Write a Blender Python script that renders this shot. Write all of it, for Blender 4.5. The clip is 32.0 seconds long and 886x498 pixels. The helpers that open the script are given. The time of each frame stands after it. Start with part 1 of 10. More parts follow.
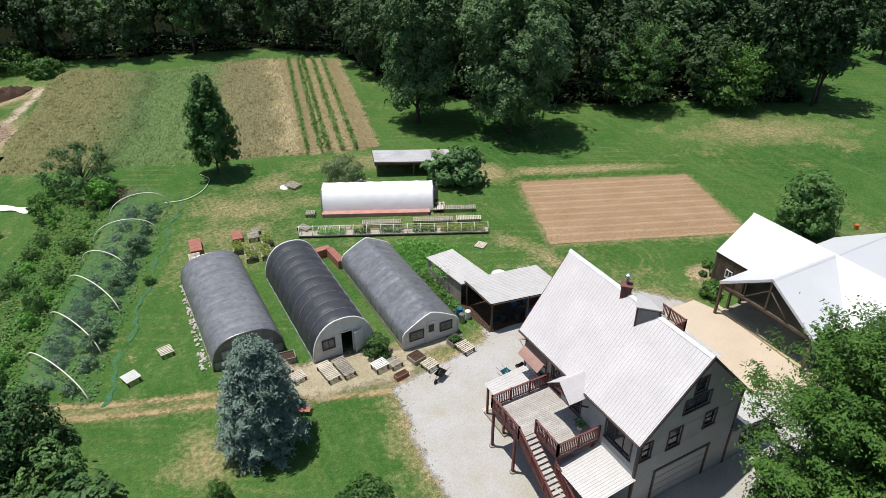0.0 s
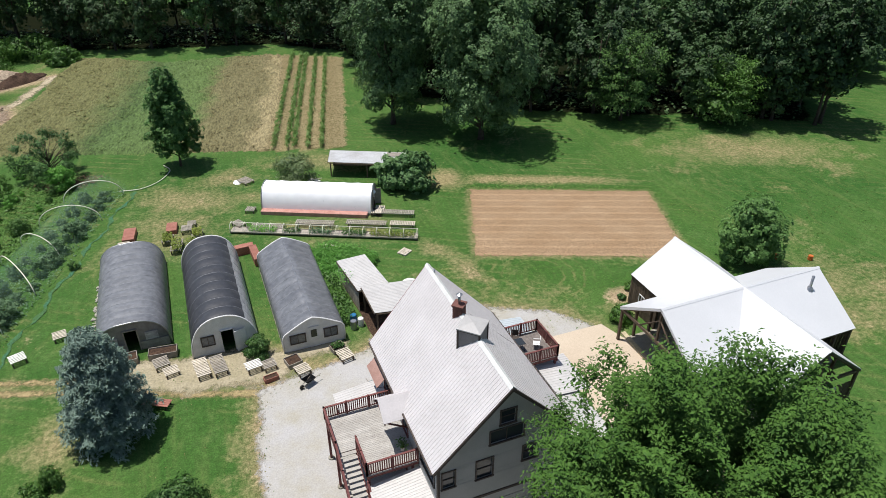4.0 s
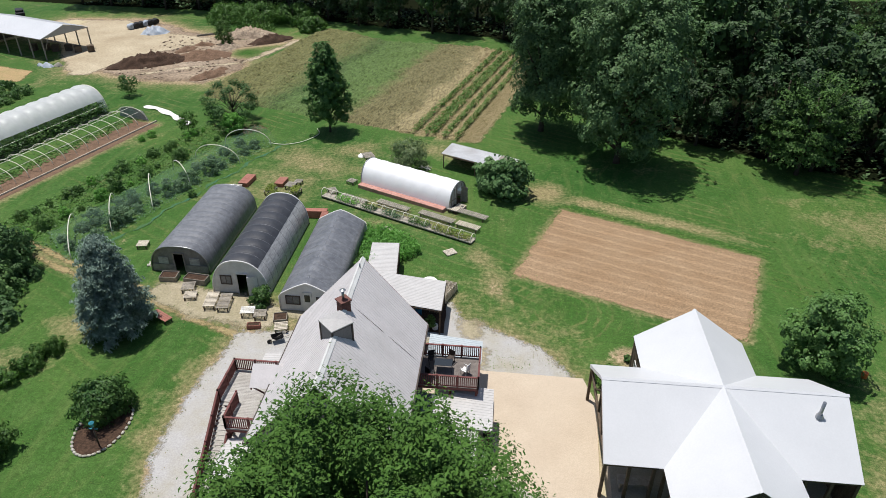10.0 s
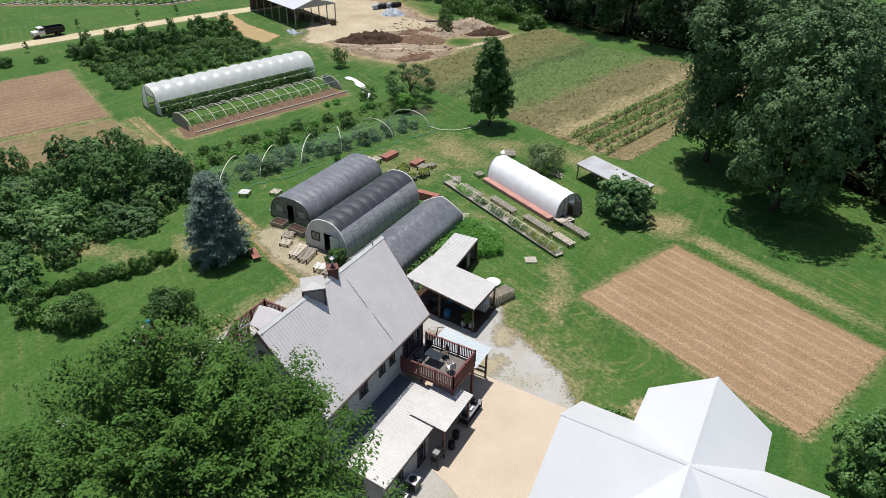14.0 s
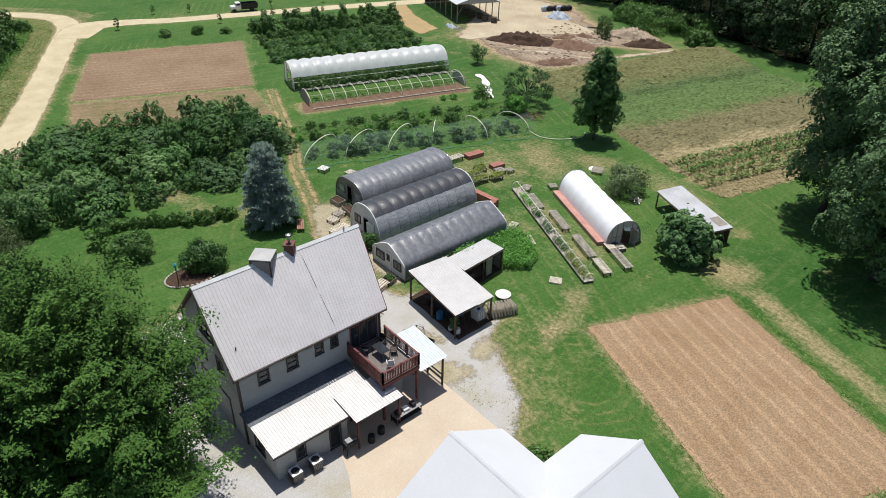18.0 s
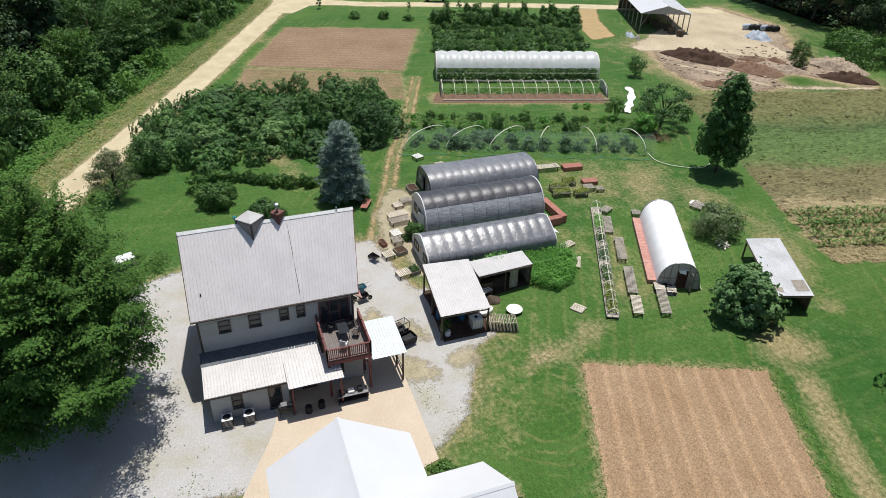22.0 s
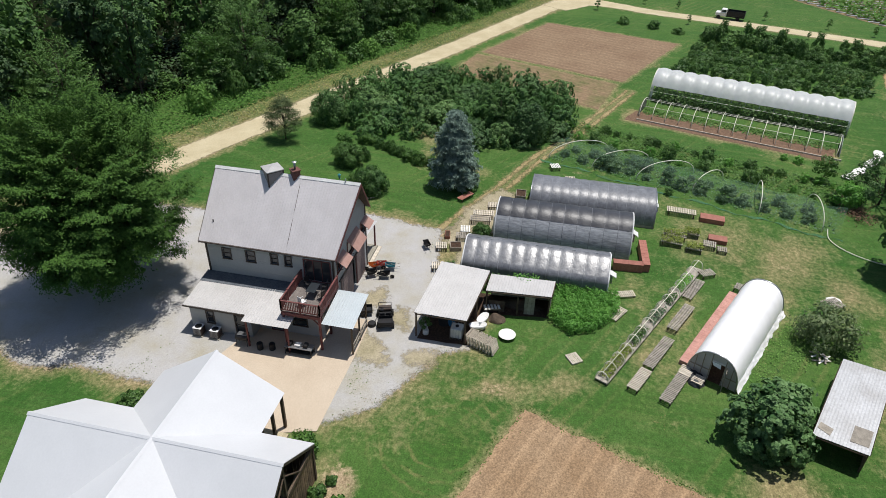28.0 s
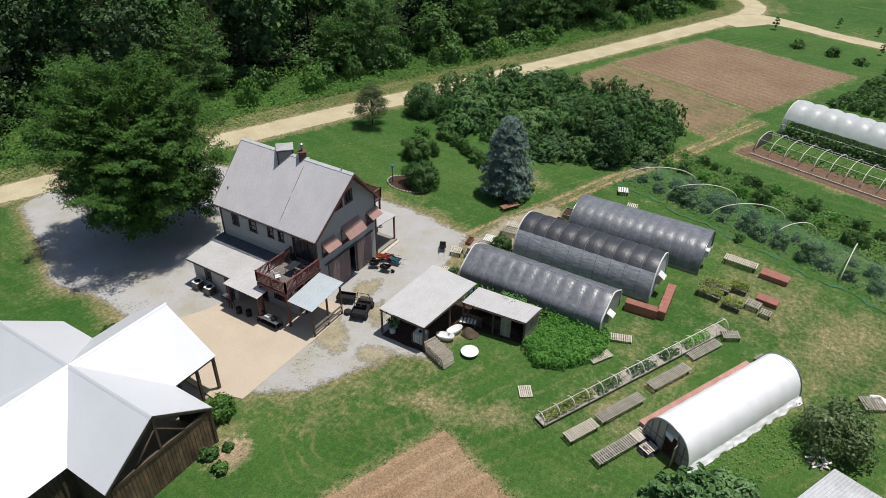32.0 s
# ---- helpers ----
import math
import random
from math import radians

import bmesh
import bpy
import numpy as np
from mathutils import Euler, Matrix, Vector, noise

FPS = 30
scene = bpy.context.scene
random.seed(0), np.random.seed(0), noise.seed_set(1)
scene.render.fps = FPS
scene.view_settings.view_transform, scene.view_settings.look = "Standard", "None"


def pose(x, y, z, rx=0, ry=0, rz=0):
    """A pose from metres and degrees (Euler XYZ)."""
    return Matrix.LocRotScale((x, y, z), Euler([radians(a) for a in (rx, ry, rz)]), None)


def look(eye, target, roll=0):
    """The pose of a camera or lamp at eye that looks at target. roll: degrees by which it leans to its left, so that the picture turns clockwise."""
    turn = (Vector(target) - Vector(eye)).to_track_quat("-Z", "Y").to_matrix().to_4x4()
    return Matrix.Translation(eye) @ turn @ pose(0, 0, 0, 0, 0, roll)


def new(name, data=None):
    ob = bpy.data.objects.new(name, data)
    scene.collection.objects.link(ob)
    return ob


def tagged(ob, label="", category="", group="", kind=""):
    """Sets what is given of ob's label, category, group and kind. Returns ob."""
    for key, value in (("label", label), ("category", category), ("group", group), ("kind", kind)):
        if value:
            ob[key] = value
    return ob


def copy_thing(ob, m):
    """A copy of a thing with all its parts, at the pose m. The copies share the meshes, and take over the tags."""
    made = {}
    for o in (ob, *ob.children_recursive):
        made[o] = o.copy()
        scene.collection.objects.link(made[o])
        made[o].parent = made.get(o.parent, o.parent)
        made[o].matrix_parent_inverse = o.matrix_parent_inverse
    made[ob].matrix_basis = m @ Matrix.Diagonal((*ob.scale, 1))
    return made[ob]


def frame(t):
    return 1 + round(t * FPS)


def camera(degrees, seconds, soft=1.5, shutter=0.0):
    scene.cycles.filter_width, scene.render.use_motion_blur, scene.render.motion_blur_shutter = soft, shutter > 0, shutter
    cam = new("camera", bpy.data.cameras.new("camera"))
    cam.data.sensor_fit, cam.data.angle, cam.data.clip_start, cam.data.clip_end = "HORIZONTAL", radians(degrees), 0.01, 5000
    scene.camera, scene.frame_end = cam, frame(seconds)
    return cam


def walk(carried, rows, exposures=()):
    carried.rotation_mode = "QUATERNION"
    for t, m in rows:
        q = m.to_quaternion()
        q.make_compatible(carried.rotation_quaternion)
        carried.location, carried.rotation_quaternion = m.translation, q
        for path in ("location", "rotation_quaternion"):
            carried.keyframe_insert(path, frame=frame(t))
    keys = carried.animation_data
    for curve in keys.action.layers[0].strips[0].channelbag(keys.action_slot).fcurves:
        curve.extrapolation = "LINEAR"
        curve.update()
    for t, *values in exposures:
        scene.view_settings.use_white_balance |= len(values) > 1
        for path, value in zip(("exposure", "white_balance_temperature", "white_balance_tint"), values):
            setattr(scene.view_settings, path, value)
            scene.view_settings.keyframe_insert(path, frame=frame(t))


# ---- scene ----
cam = camera(66.8, 32.0, soft=0.88)
METRES, EYE, TILT, LEAN, TURN = 133.8, 36.6, 0.0, 0.0, -28.4
ROWS = [
    (0.0, 0.0, 0.0, 0.0, -0.09, -31.5, 0.15),
    (0.5, 0.014, 0.0017, -0.0, 0.86, -31.5, 0.14),
    (1.0, 0.0282, 0.0036, 0.0, 1.65, -31.51, 0.14),
    (1.5, 0.0422, 0.0057, 0.0001, 2.15, -31.52, 0.15),
    (2.0, 0.0562, 0.0078, 0.0001, 2.53, -31.52, 0.14),
    (2.5, 0.0699, 0.0099, 0.0001, 2.82, -31.53, 0.12),
    (4.5, 0.1245, 0.0184, 0.001, 8.96, -31.55, 0.02),
    (5.0, 0.1377, 0.0212, 0.0012, 11.55, -31.56, -0.04),
    (5.5, 0.1509, 0.0244, 0.0013, 14.24, -31.55, -0.1),
    (6.0, 0.1628, 0.0281, 0.0015, 16.89, -31.56, -0.18),
    (6.5, 0.176, 0.0326, 0.0014, 19.72, -31.53, -0.22),
    (7.0, 0.189, 0.0381, 0.0017, 21.97, -31.57, -0.26),
    (7.5, 0.2017, 0.044, 0.0018, 23.28, -31.56, -0.3),
    (8.0, 0.2148, 0.0506, 0.0016, 23.97, -31.55, -0.29),
    (8.5, 0.2285, 0.0573, 0.002, 25.01, -31.6, -0.3),
    (9.0, 0.2424, 0.0642, 0.0019, 27.57, -31.59, -0.35),
    (9.5, 0.2562, 0.0717, 0.0021, 30.75, -31.61, -0.43),
    (10.0, 0.2698, 0.0797, 0.0023, 33.9, -31.63, -0.51),
    (10.5, 0.2832, 0.0882, 0.0024, 37.15, -31.61, -0.54),
    (11.0, 0.2957, 0.0971, 0.0027, 40.71, -31.66, -0.62),
    (11.5, 0.3078, 0.1064, 0.0028, 44.13, -31.67, -0.67),
    (12.0, 0.3193, 0.1165, 0.0028, 47.05, -31.69, -0.75),
    (12.5, 0.3299, 0.1272, 0.0031, 49.38, -31.74, -0.83),
    (13.0, 0.3401, 0.1383, 0.0034, 51.94, -31.77, -0.89),
    (13.5, 0.3496, 0.1501, 0.0036, 55.01, -31.81, -0.93),
    (14.0, 0.3581, 0.1626, 0.004, 58.13, -31.88, -0.96),
    (14.5, 0.3661, 0.1759, 0.0042, 61.0, -31.91, -0.99),
    (16.5, 0.3917, 0.2316, 0.0058, 70.55, -32.1, -1.16),
    (17.0, 0.3962, 0.2465, 0.0061, 73.41, -32.19, -1.25),
    (17.5, 0.4005, 0.2625, 0.0063, 75.96, -32.23, -1.21),
    (18.0, 0.404, 0.2786, 0.0064, 77.6, -32.23, -1.2),
    (18.5, 0.4066, 0.2946, 0.0066, 79.64, -32.27, -1.22),
    (19.0, 0.4089, 0.3109, 0.0069, 82.69, -32.35, -1.25),
    (19.5, 0.4103, 0.3274, 0.0074, 85.48, -32.41, -1.26),
    (20.0, 0.4113, 0.3443, 0.0076, 88.34, -32.46, -1.24),
    (20.5, 0.4113, 0.3608, 0.008, 91.13, -32.53, -1.24),
    (21.0, 0.4107, 0.3775, 0.0081, 93.64, -32.59, -1.27),
    (21.5, 0.4091, 0.3938, 0.0085, 96.25, -32.66, -1.28),
    (22.0, 0.407, 0.4101, 0.0088, 98.97, -32.73, -1.28),
    (22.5, 0.4041, 0.4262, 0.0091, 101.69, -32.81, -1.27),
    (23.0, 0.4005, 0.4419, 0.0093, 104.05, -32.87, -1.28),
    (23.5, 0.396, 0.4576, 0.0094, 106.56, -32.93, -1.27),
    (24.0, 0.3909, 0.4731, 0.0096, 109.26, -33.0, -1.27),
    (24.5, 0.3851, 0.4887, 0.0098, 111.91, -33.06, -1.26),
    (25.0, 0.3781, 0.504, 0.0102, 114.66, -33.13, -1.27),
    (25.5, 0.3705, 0.5194, 0.0106, 117.49, -33.2, -1.26),
    (27.5, 0.3322, 0.5758, 0.0114, 128.34, -33.4, -1.19),
    (28.0, 0.3206, 0.5885, 0.0115, 130.95, -33.46, -1.15),
    (28.5, 0.3085, 0.6003, 0.0116, 133.4, -33.51, -1.1),
    (29.0, 0.2959, 0.6115, 0.0116, 135.97, -33.57, -1.05),
    (29.5, 0.2829, 0.6223, 0.0116, 138.49, -33.62, -0.98),
    (30.0, 0.2695, 0.6324, 0.0116, 140.9, -33.64, -0.94),
    (30.5, 0.2557, 0.6419, 0.0116, 143.38, -33.7, -0.91),
    (31.0, 0.2414, 0.6506, 0.0115, 145.74, -33.74, -0.86),
    (31.5, 0.2266, 0.6586, 0.0115, 147.95, -33.8, -0.82),
    (32.0, 0.2115, 0.6661, 0.0111, 150.27, -33.8, -0.75),
]
walk(cam, [(t, pose(0, 0, EYE, TILT, LEAN, TURN) @ pose(METRES * x, METRES * y, METRES * z, 90 + pitch, roll, yaw)) for t, x, y, z, yaw, pitch, roll in ROWS], exposures=((0.0, 0.22), (6.0, 0.2), (10.0, 0.11), (17.0, 0.17), (24.0, 0.16), (28.0, 0.02), (32.0, -0.06)))

# ---- light ----
SUN_WAY = Vector((0.19, -0.15, -1.0)).normalized()
world = bpy.data.worlds.new("sky")
scene.world = world
world.use_nodes = True
wn = world.node_tree
sky = wn.nodes.new("ShaderNodeTexSky")
sky.sky_type = "NISHITA"
sky.sun_disc = False
sky.sun_elevation = math.asin(-SUN_WAY.z)
sky.sun_rotation = math.atan2(-SUN_WAY.x, -SUN_WAY.y)
wn.links.new(sky.outputs[0], wn.nodes["Background"].inputs[0])
wn.nodes["Background"].inputs[1].default_value = 0.088
sun = new("sun", bpy.data.lights.new("sun", "SUN"))
sun.data.energy = 4.4
sun.data.angle = radians(0.6)
sun.data.color = (1.0, 0.965, 0.92)
sun.matrix_world = look((0, 0, 90), tuple(Vector((0, 0, 90)) + SUN_WAY))


# ---- materials ----
def surf(name, base, tone=None, patch=0.6, grain=12.0, mixing=0.5, rough=0.8, metal=0.0, bump=0.3, spec=0.3, rand=0.0, cover=0.5, stretch=(1, 1, 1), turn=0.0, rows=0.0, row_mark=0.15, worn=0.0):
    """A weathered surface: base and tone mixed by a coarse and a fine noise, with fine relief. patch and grain: noise scales per metre."""
    m = bpy.data.materials.new(name)
    m.use_nodes = True
    n, l = m.node_tree.nodes, m.node_tree.links
    b = n["Principled BSDF"]
    geo = n.new("ShaderNodeNewGeometry")
    mp = n.new("ShaderNodeMapping")
    mp.vector_type = "TEXTURE" if turn else "POINT"
    mp.inputs["Rotation"].default_value = (0, 0, radians(turn))
    mp.inputs["Scale"].default_value = tuple(1 / s for s in stretch) if turn else stretch
    l.new(geo.outputs["Position"], mp.inputs["Vector"])
    big, fine = n.new("ShaderNodeTexNoise"), n.new("ShaderNodeTexNoise")
    for t, s, d in ((big, patch, 5.0), (fine, grain, 3.0)):
        t.inputs["Scale"].default_value = s
        t.inputs["Detail"].default_value = d
        t.inputs["Roughness"].default_value = 0.62
        l.new(mp.outputs[0], t.inputs["Vector"])
    tone = tone or tuple(c * 0.72 for c in base)
    ramp = n.new("ShaderNodeMapRange")
    ramp.inputs["From Min"].default_value = cover - 0.17
    ramp.inputs["From Max"].default_value = cover + 0.17
    l.new(big.outputs[0], ramp.inputs["Value"])
    mix = n.new("ShaderNodeMix")
    mix.data_type = "RGBA"
    mix.inputs["A"].default_value = (*base, 1)
    mix.inputs["B"].default_value = (*tone, 1)
    l.new(ramp.outputs[0], mix.inputs["Factor"])
    out = mix.outputs["Result"]
    mul = n.new("ShaderNodeMix")
    mul.data_type, mul.blend_type = "RGBA", "MULTIPLY"
    gr = n.new("ShaderNodeMapRange")
    gr.inputs["From Min"].default_value, gr.inputs["From Max"].default_value = 0.3, 0.7
    gr.inputs["To Min"].default_value, gr.inputs["To Max"].default_value = 1 - mixing, 1 + mixing * 0.55
    l.new(fine.outputs[0], gr.inputs["Value"])
    mul.inputs["Factor"].default_value = 1.0
    l.new(out, mul.inputs["A"])
    l.new(gr.outputs[0], mul.inputs["B"])
    out = mul.outputs["Result"]
    if rows:
        rot = n.new("ShaderNodeMapping")
        rot.inputs["Rotation"].default_value = (0, 0, radians(-turn))
        l.new(geo.outputs["Position"], rot.inputs["Vector"])
        wv = n.new("ShaderNodeTexWave")
        wv.bands_direction = "Y"
        wv.inputs["Scale"].default_value = 0.314 / rows
        wv.inputs["Distortion"].default_value = 0.3
        wv.inputs["Detail"].default_value = 5
        wv.inputs["Detail Scale"].default_value = 1.5
        l.new(rot.outputs[0], wv.inputs["Vector"])
        rr = n.new("ShaderNodeMapRange")
        rr.inputs["From Min"].default_value, rr.inputs["From Max"].default_value = 0.66, 1.0
        rr.inputs["To Min"].default_value, rr.inputs["To Max"].default_value = 1 - 0.1 * row_mark, 1 + row_mark
        l.new(wv.outputs["Fac"], rr.inputs["Value"])
        mr = n.new("ShaderNodeMix")
        mr.data_type, mr.blend_type = "RGBA", "MULTIPLY"
        mr.inputs["Factor"].default_value = 1.0
        l.new(out, mr.inputs["A"])
        l.new(rr.outputs[0], mr.inputs["B"])
        out = mr.outputs["Result"]
    if rand:
        info = n.new("ShaderNodeObjectInfo")
        isl = n.new("ShaderNodeNewGeometry")
        ad = n.new("ShaderNodeMath")
        l.new(info.outputs["Random"], ad.inputs[0])
        l.new(isl.outputs["Random Per Island"], ad.inputs[1])
        rr = n.new("ShaderNodeMapRange")
        rr.inputs["From Max"].default_value = 2.0
        rr.inputs["To Min"].default_value, rr.inputs["To Max"].default_value = 1 - rand, 1 + rand
        l.new(ad.outputs[0], rr.inputs["Value"])
        m2 = n.new("ShaderNodeMix")
        m2.data_type, m2.blend_type = "RGBA", "MULTIPLY"
        m2.inputs["Factor"].default_value = 1.0
        l.new(out, m2.inputs["A"])
        l.new(rr.outputs[0], m2.inputs["B"])
        out = m2.outputs["Result"]
    l.new(out, b.inputs["Base Color"])
    b.inputs["Roughness"].default_value = rough
    b.inputs["Metallic"].default_value = metal
    b.inputs["Specular IOR Level"].default_value = spec
    if bump:
        bp = n.new("ShaderNodeBump")
        bp.inputs["Strength"].default_value = bump
        bp.inputs["Distance"].default_value = 0.05
        l.new(fine.outputs[0], bp.inputs["Height"])
        l.new(bp.outputs[0], b.inputs["Normal"])
    if worn:
        # the cover thins out towards its rim, by the sheet's own 'inset' and two noises
        at = n.new("ShaderNodeAttribute")
        at.attribute_name = "inset"
        total = at.outputs["Fac"]
        for scale, amp in ((0.35, worn * 2.2), (2.2, worn * 1.5), (9.0, worn * 0.9)):
            nz = n.new("ShaderNodeTexNoise")
            nz.inputs["Scale"].default_value, nz.inputs["Detail"].default_value = scale, 3.0
            l.new(geo.outputs["Position"], nz.inputs["Vector"])
            ma = n.new("ShaderNodeMath")
            ma.operation = "MULTIPLY_ADD"
            l.new(nz.outputs[0], ma.inputs[0])
            ma.inputs[1].default_value = amp
            l.new(total, ma.inputs[2])
            total = ma.outputs[0]
        cut = n.new("ShaderNodeMapRange")
        cut.inputs["From Min"].default_value, cut.inputs["From Max"].default_value = worn * 2.0, worn * 2.75
        l.new(total, cut.inputs["Value"])
        clear, ms = n.new("ShaderNodeBsdfTransparent"), n.new("ShaderNodeMixShader")
        l.new(cut.outputs[0], ms.inputs[0])
        l.new(clear.outputs[0], ms.inputs[1])
        l.new(b.outputs[0], ms.inputs[2])
        l.new(ms.outputs[0], n["Material Output"].inputs["Surface"])
    return m


def leafy(name, dark, light, rough=0.5, glow=0.36, spec=0.3):
    """Foliage: each leaf clump takes its own green, and lets some light through."""
    m = bpy.data.materials.new(name)
    m.use_nodes = True
    n, l = m.node_tree.nodes, m.node_tree.links
    b = n["Principled BSDF"]
    g = n.new("ShaderNodeNewGeometry")
    info = n.new("ShaderNodeObjectInfo")
    nz = n.new("ShaderNodeTexNoise")
    nz.inputs["Scale"].default_value = 0.45
    nz.inputs["Detail"].default_value = 3
    l.new(g.outputs["Position"], nz.inputs["Vector"])
    a = n.new("ShaderNodeMath")
    a.operation = "MULTIPLY_ADD"
    l.new(g.outputs["Random Per Island"], a.inputs[0])
    a.inputs[1].default_value = 0.55
    l.new(nz.outputs[0], a.inputs[2])
    a2 = n.new("ShaderNodeMath")
    a2.operation = "MULTIPLY_ADD"
    l.new(info.outputs["Random"], a2.inputs[0])
    a2.inputs[1].default_value = 0.35
    l.new(a.outputs[0], a2.inputs[2])
    r = n.new("ShaderNodeMapRange")
    r.inputs["From Min"].default_value, r.inputs["From Max"].default_value = 0.45, 1.3
    l.new(a2.outputs[0], r.inputs["Value"])
    mix = n.new("ShaderNodeMix")
    mix.data_type = "RGBA"
    mix.inputs["A"].default_value = (*dark, 1)
    mix.inputs["B"].default_value = (*light, 1)
    l.new(r.outputs[0], mix.inputs["Factor"])
    l.new(mix.outputs["Result"], b.inputs["Base Color"])
    b.inputs["Roughness"].default_value = rough
    b.inputs["Specular IOR Level"].default_value = spec
    tr = n.new("ShaderNodeBsdfTranslucent")
    l.new(mix.outputs["Result"], tr.inputs["Color"])
    ms = n.new("ShaderNodeMixShader")
    ms.inputs[0].default_value = glow
    l.new(b.outputs[0], ms.inputs[1])
    l.new(tr.outputs[0], ms.inputs[2])
    l.new(ms.outputs[0], n["Material Output"].inputs["Surface"])
    return m


def film_plastic(name, base, clear=0.2, through_light=0.4, rough=0.3, fade=0.7):
    """Greenhouse sheet: part clear, part scattering, with a gloss."""
    m = bpy.data.materials.new(name)
    m.use_nodes = True
    n, l = m.node_tree.nodes, m.node_tree.links
    b = n["Principled BSDF"]
    g = n.new("ShaderNodeNewGeometry")
    nz = n.new("ShaderNodeTexNoise")
    nz.inputs["Scale"].default_value = 1.3
    nz.inputs["Detail"].default_value = 5
    l.new(g.outputs["Position"], nz.inputs["Vector"])
    cr = n.new("ShaderNodeMix")
    cr.data_type = "RGBA"
    cr.inputs["A"].default_value = (*[c * fade for c in base], 1)
    cr.inputs["B"].default_value = (*[min(1, c * 1.15) for c in base], 1)
    l.new(nz.outputs[0], cr.inputs["Factor"])
    l.new(cr.outputs["Result"], b.inputs["Base Color"])
    b.inputs["Roughness"].default_value = rough
    bp = n.new("ShaderNodeBump")
    bp.inputs["Strength"].default_value = 0.25
    bp.inputs["Distance"].default_value = 0.06
    l.new(nz.outputs[0], bp.inputs["Height"])
    l.new(bp.outputs[0], b.inputs["Normal"])
    tl, tp = n.new("ShaderNodeBsdfTranslucent"), n.new("ShaderNodeBsdfTransparent")
    tl.inputs[0].default_value = (0.94, 0.95, 0.95, 1)
    m1, m2 = n.new("ShaderNodeMixShader"), n.new("ShaderNodeMixShader")
    m1.inputs[0].default_value, m2.inputs[0].default_value = through_light, clear
    l.new(b.outputs[0], m1.inputs[1])
    l.new(tl.outputs[0], m1.inputs[2])
    l.new(m1.outputs[0], m2.inputs[1])
    l.new(tp.outputs[0], m2.inputs[2])
    l.new(m2.outputs[0], n["Material Output"].inputs["Surface"])
    return m


def grass_material():
    """Lawn and pasture: greens at several scales, dry straw where the sheet's own 'dry' weight says so, bare earth by 'bare'."""
    m = bpy.data.materials.new("grass")
    m.use_nodes = True
    n, l = m.node_tree.nodes, m.node_tree.links
    b = n["Principled BSDF"]
    g = n.new("ShaderNodeNewGeometry")

    def tex(scale, detail=4.0, rough=0.6, stretch=None, turn=0.0):
        t = n.new("ShaderNodeTexNoise")
        t.inputs["Scale"].default_value, t.inputs["Detail"].default_value, t.inputs["Roughness"].default_value = scale, detail, rough
        if stretch:
            mp = n.new("ShaderNodeMapping")
            mp.inputs["Scale"].default_value = stretch
            mp.inputs["Rotation"].default_value = (0, 0, turn)
            l.new(g.outputs["Position"], mp.inputs[0])
            l.new(mp.outputs[0], t.inputs["Vector"])
        else:
            l.new(g.outputs["Position"], t.inputs["Vector"])
        return t.outputs[0]

    def span(v, lo, hi, a=0.0, c=1.0):
        r = n.new("ShaderNodeMapRange")
        r.inputs["From Min"].default_value, r.inputs["From Max"].default_value = lo, hi
        r.inputs["To Min"].default_value, r.inputs["To Max"].default_value = a, c
        l.new(v, r.inputs["Value"])
        return r.outputs[0]

    def blend(f, a, c, mode="MIX"):
        x = n.new("ShaderNodeMix")
        x.data_type, x.blend_type = "RGBA", mode
        for key, v in (("Factor", f), ("A", a), ("B", c)):
            if isinstance(v, tuple):
                x.inputs[key].default_value = (*v, 1)
            elif isinstance(v, float):
                x.inputs[key].default_value = v
            else:
                l.new(v, x.inputs[key])
        return x.outputs["Result"]

    def maths(op, a, c):
        x = n.new("ShaderNodeMath")
        x.operation = op
        for i, v in enumerate((a, c)):
            if isinstance(v, float):
                x.inputs[i].default_value = v
            else:
                l.new(v, x.inputs[i])
        return x.outputs[0]

    def attr(key):
        a = n.new("ShaderNodeAttribute")
        a.attribute_name = key
        return a.outputs["Fac"]

    wide, mid, fine, blade = tex(0.05, 5), tex(0.45, 6, 0.7), tex(2.6, 5, 0.72), tex(9.0, 4, 0.75)
    mow = tex(0.9, 4, 0.65, (1.0, 0.12, 1.0), 0.42)
    col = blend(span(wide, 0.35, 0.65), (0.030, 0.093, 0.016), (0.066, 0.132, 0.028))
    col = blend(span(mid, 0.48, 0.78, 0.0, 0.8), col, (0.086, 0.154, 0.042))
    col = blend(span(mow, 0.5, 0.78, 0.0, 0.55), col, (0.124, 0.160, 0.050))
    # mower passes in wide arcs
    for way, scale, twist, seat in (("RINGS", 0.22, 3.0, (-52.0, -60.0, 0.0)), ("BANDS", 0.17, 9.0, (3.0, 7.0, 0.0))):
        wv = n.new("ShaderNodeTexWave")
        wv.wave_type = way
        wv.inputs["Scale"].default_value, wv.inputs["Distortion"].default_value = scale, twist
        wv.inputs["Detail"].default_value, wv.inputs["Detail Scale"].default_value = 3.0, 0.5
        mp = n.new("ShaderNodeMapping")
        mp.inputs["Location"].default_value = seat
        mp.inputs["Rotation"].default_value = (0, 0, 0.5)
        l.new(g.outputs["Position"], mp.inputs[0])
        l.new(mp.outputs[0], wv.inputs["Vector"])
        line = maths("MULTIPLY", span(wv.outputs["Fac"], 0.72, 1.0), span(tex(0.09 if way == "RINGS" else 0.13, 3, 0.5), 0.50, 0.66, 0.0, 0.5 if way == "RINGS" else 0.32))
        col = blend(maths("MULTIPLY", line, span(fine, 0.35, 0.6)), col, (0.200, 0.185, 0.075))
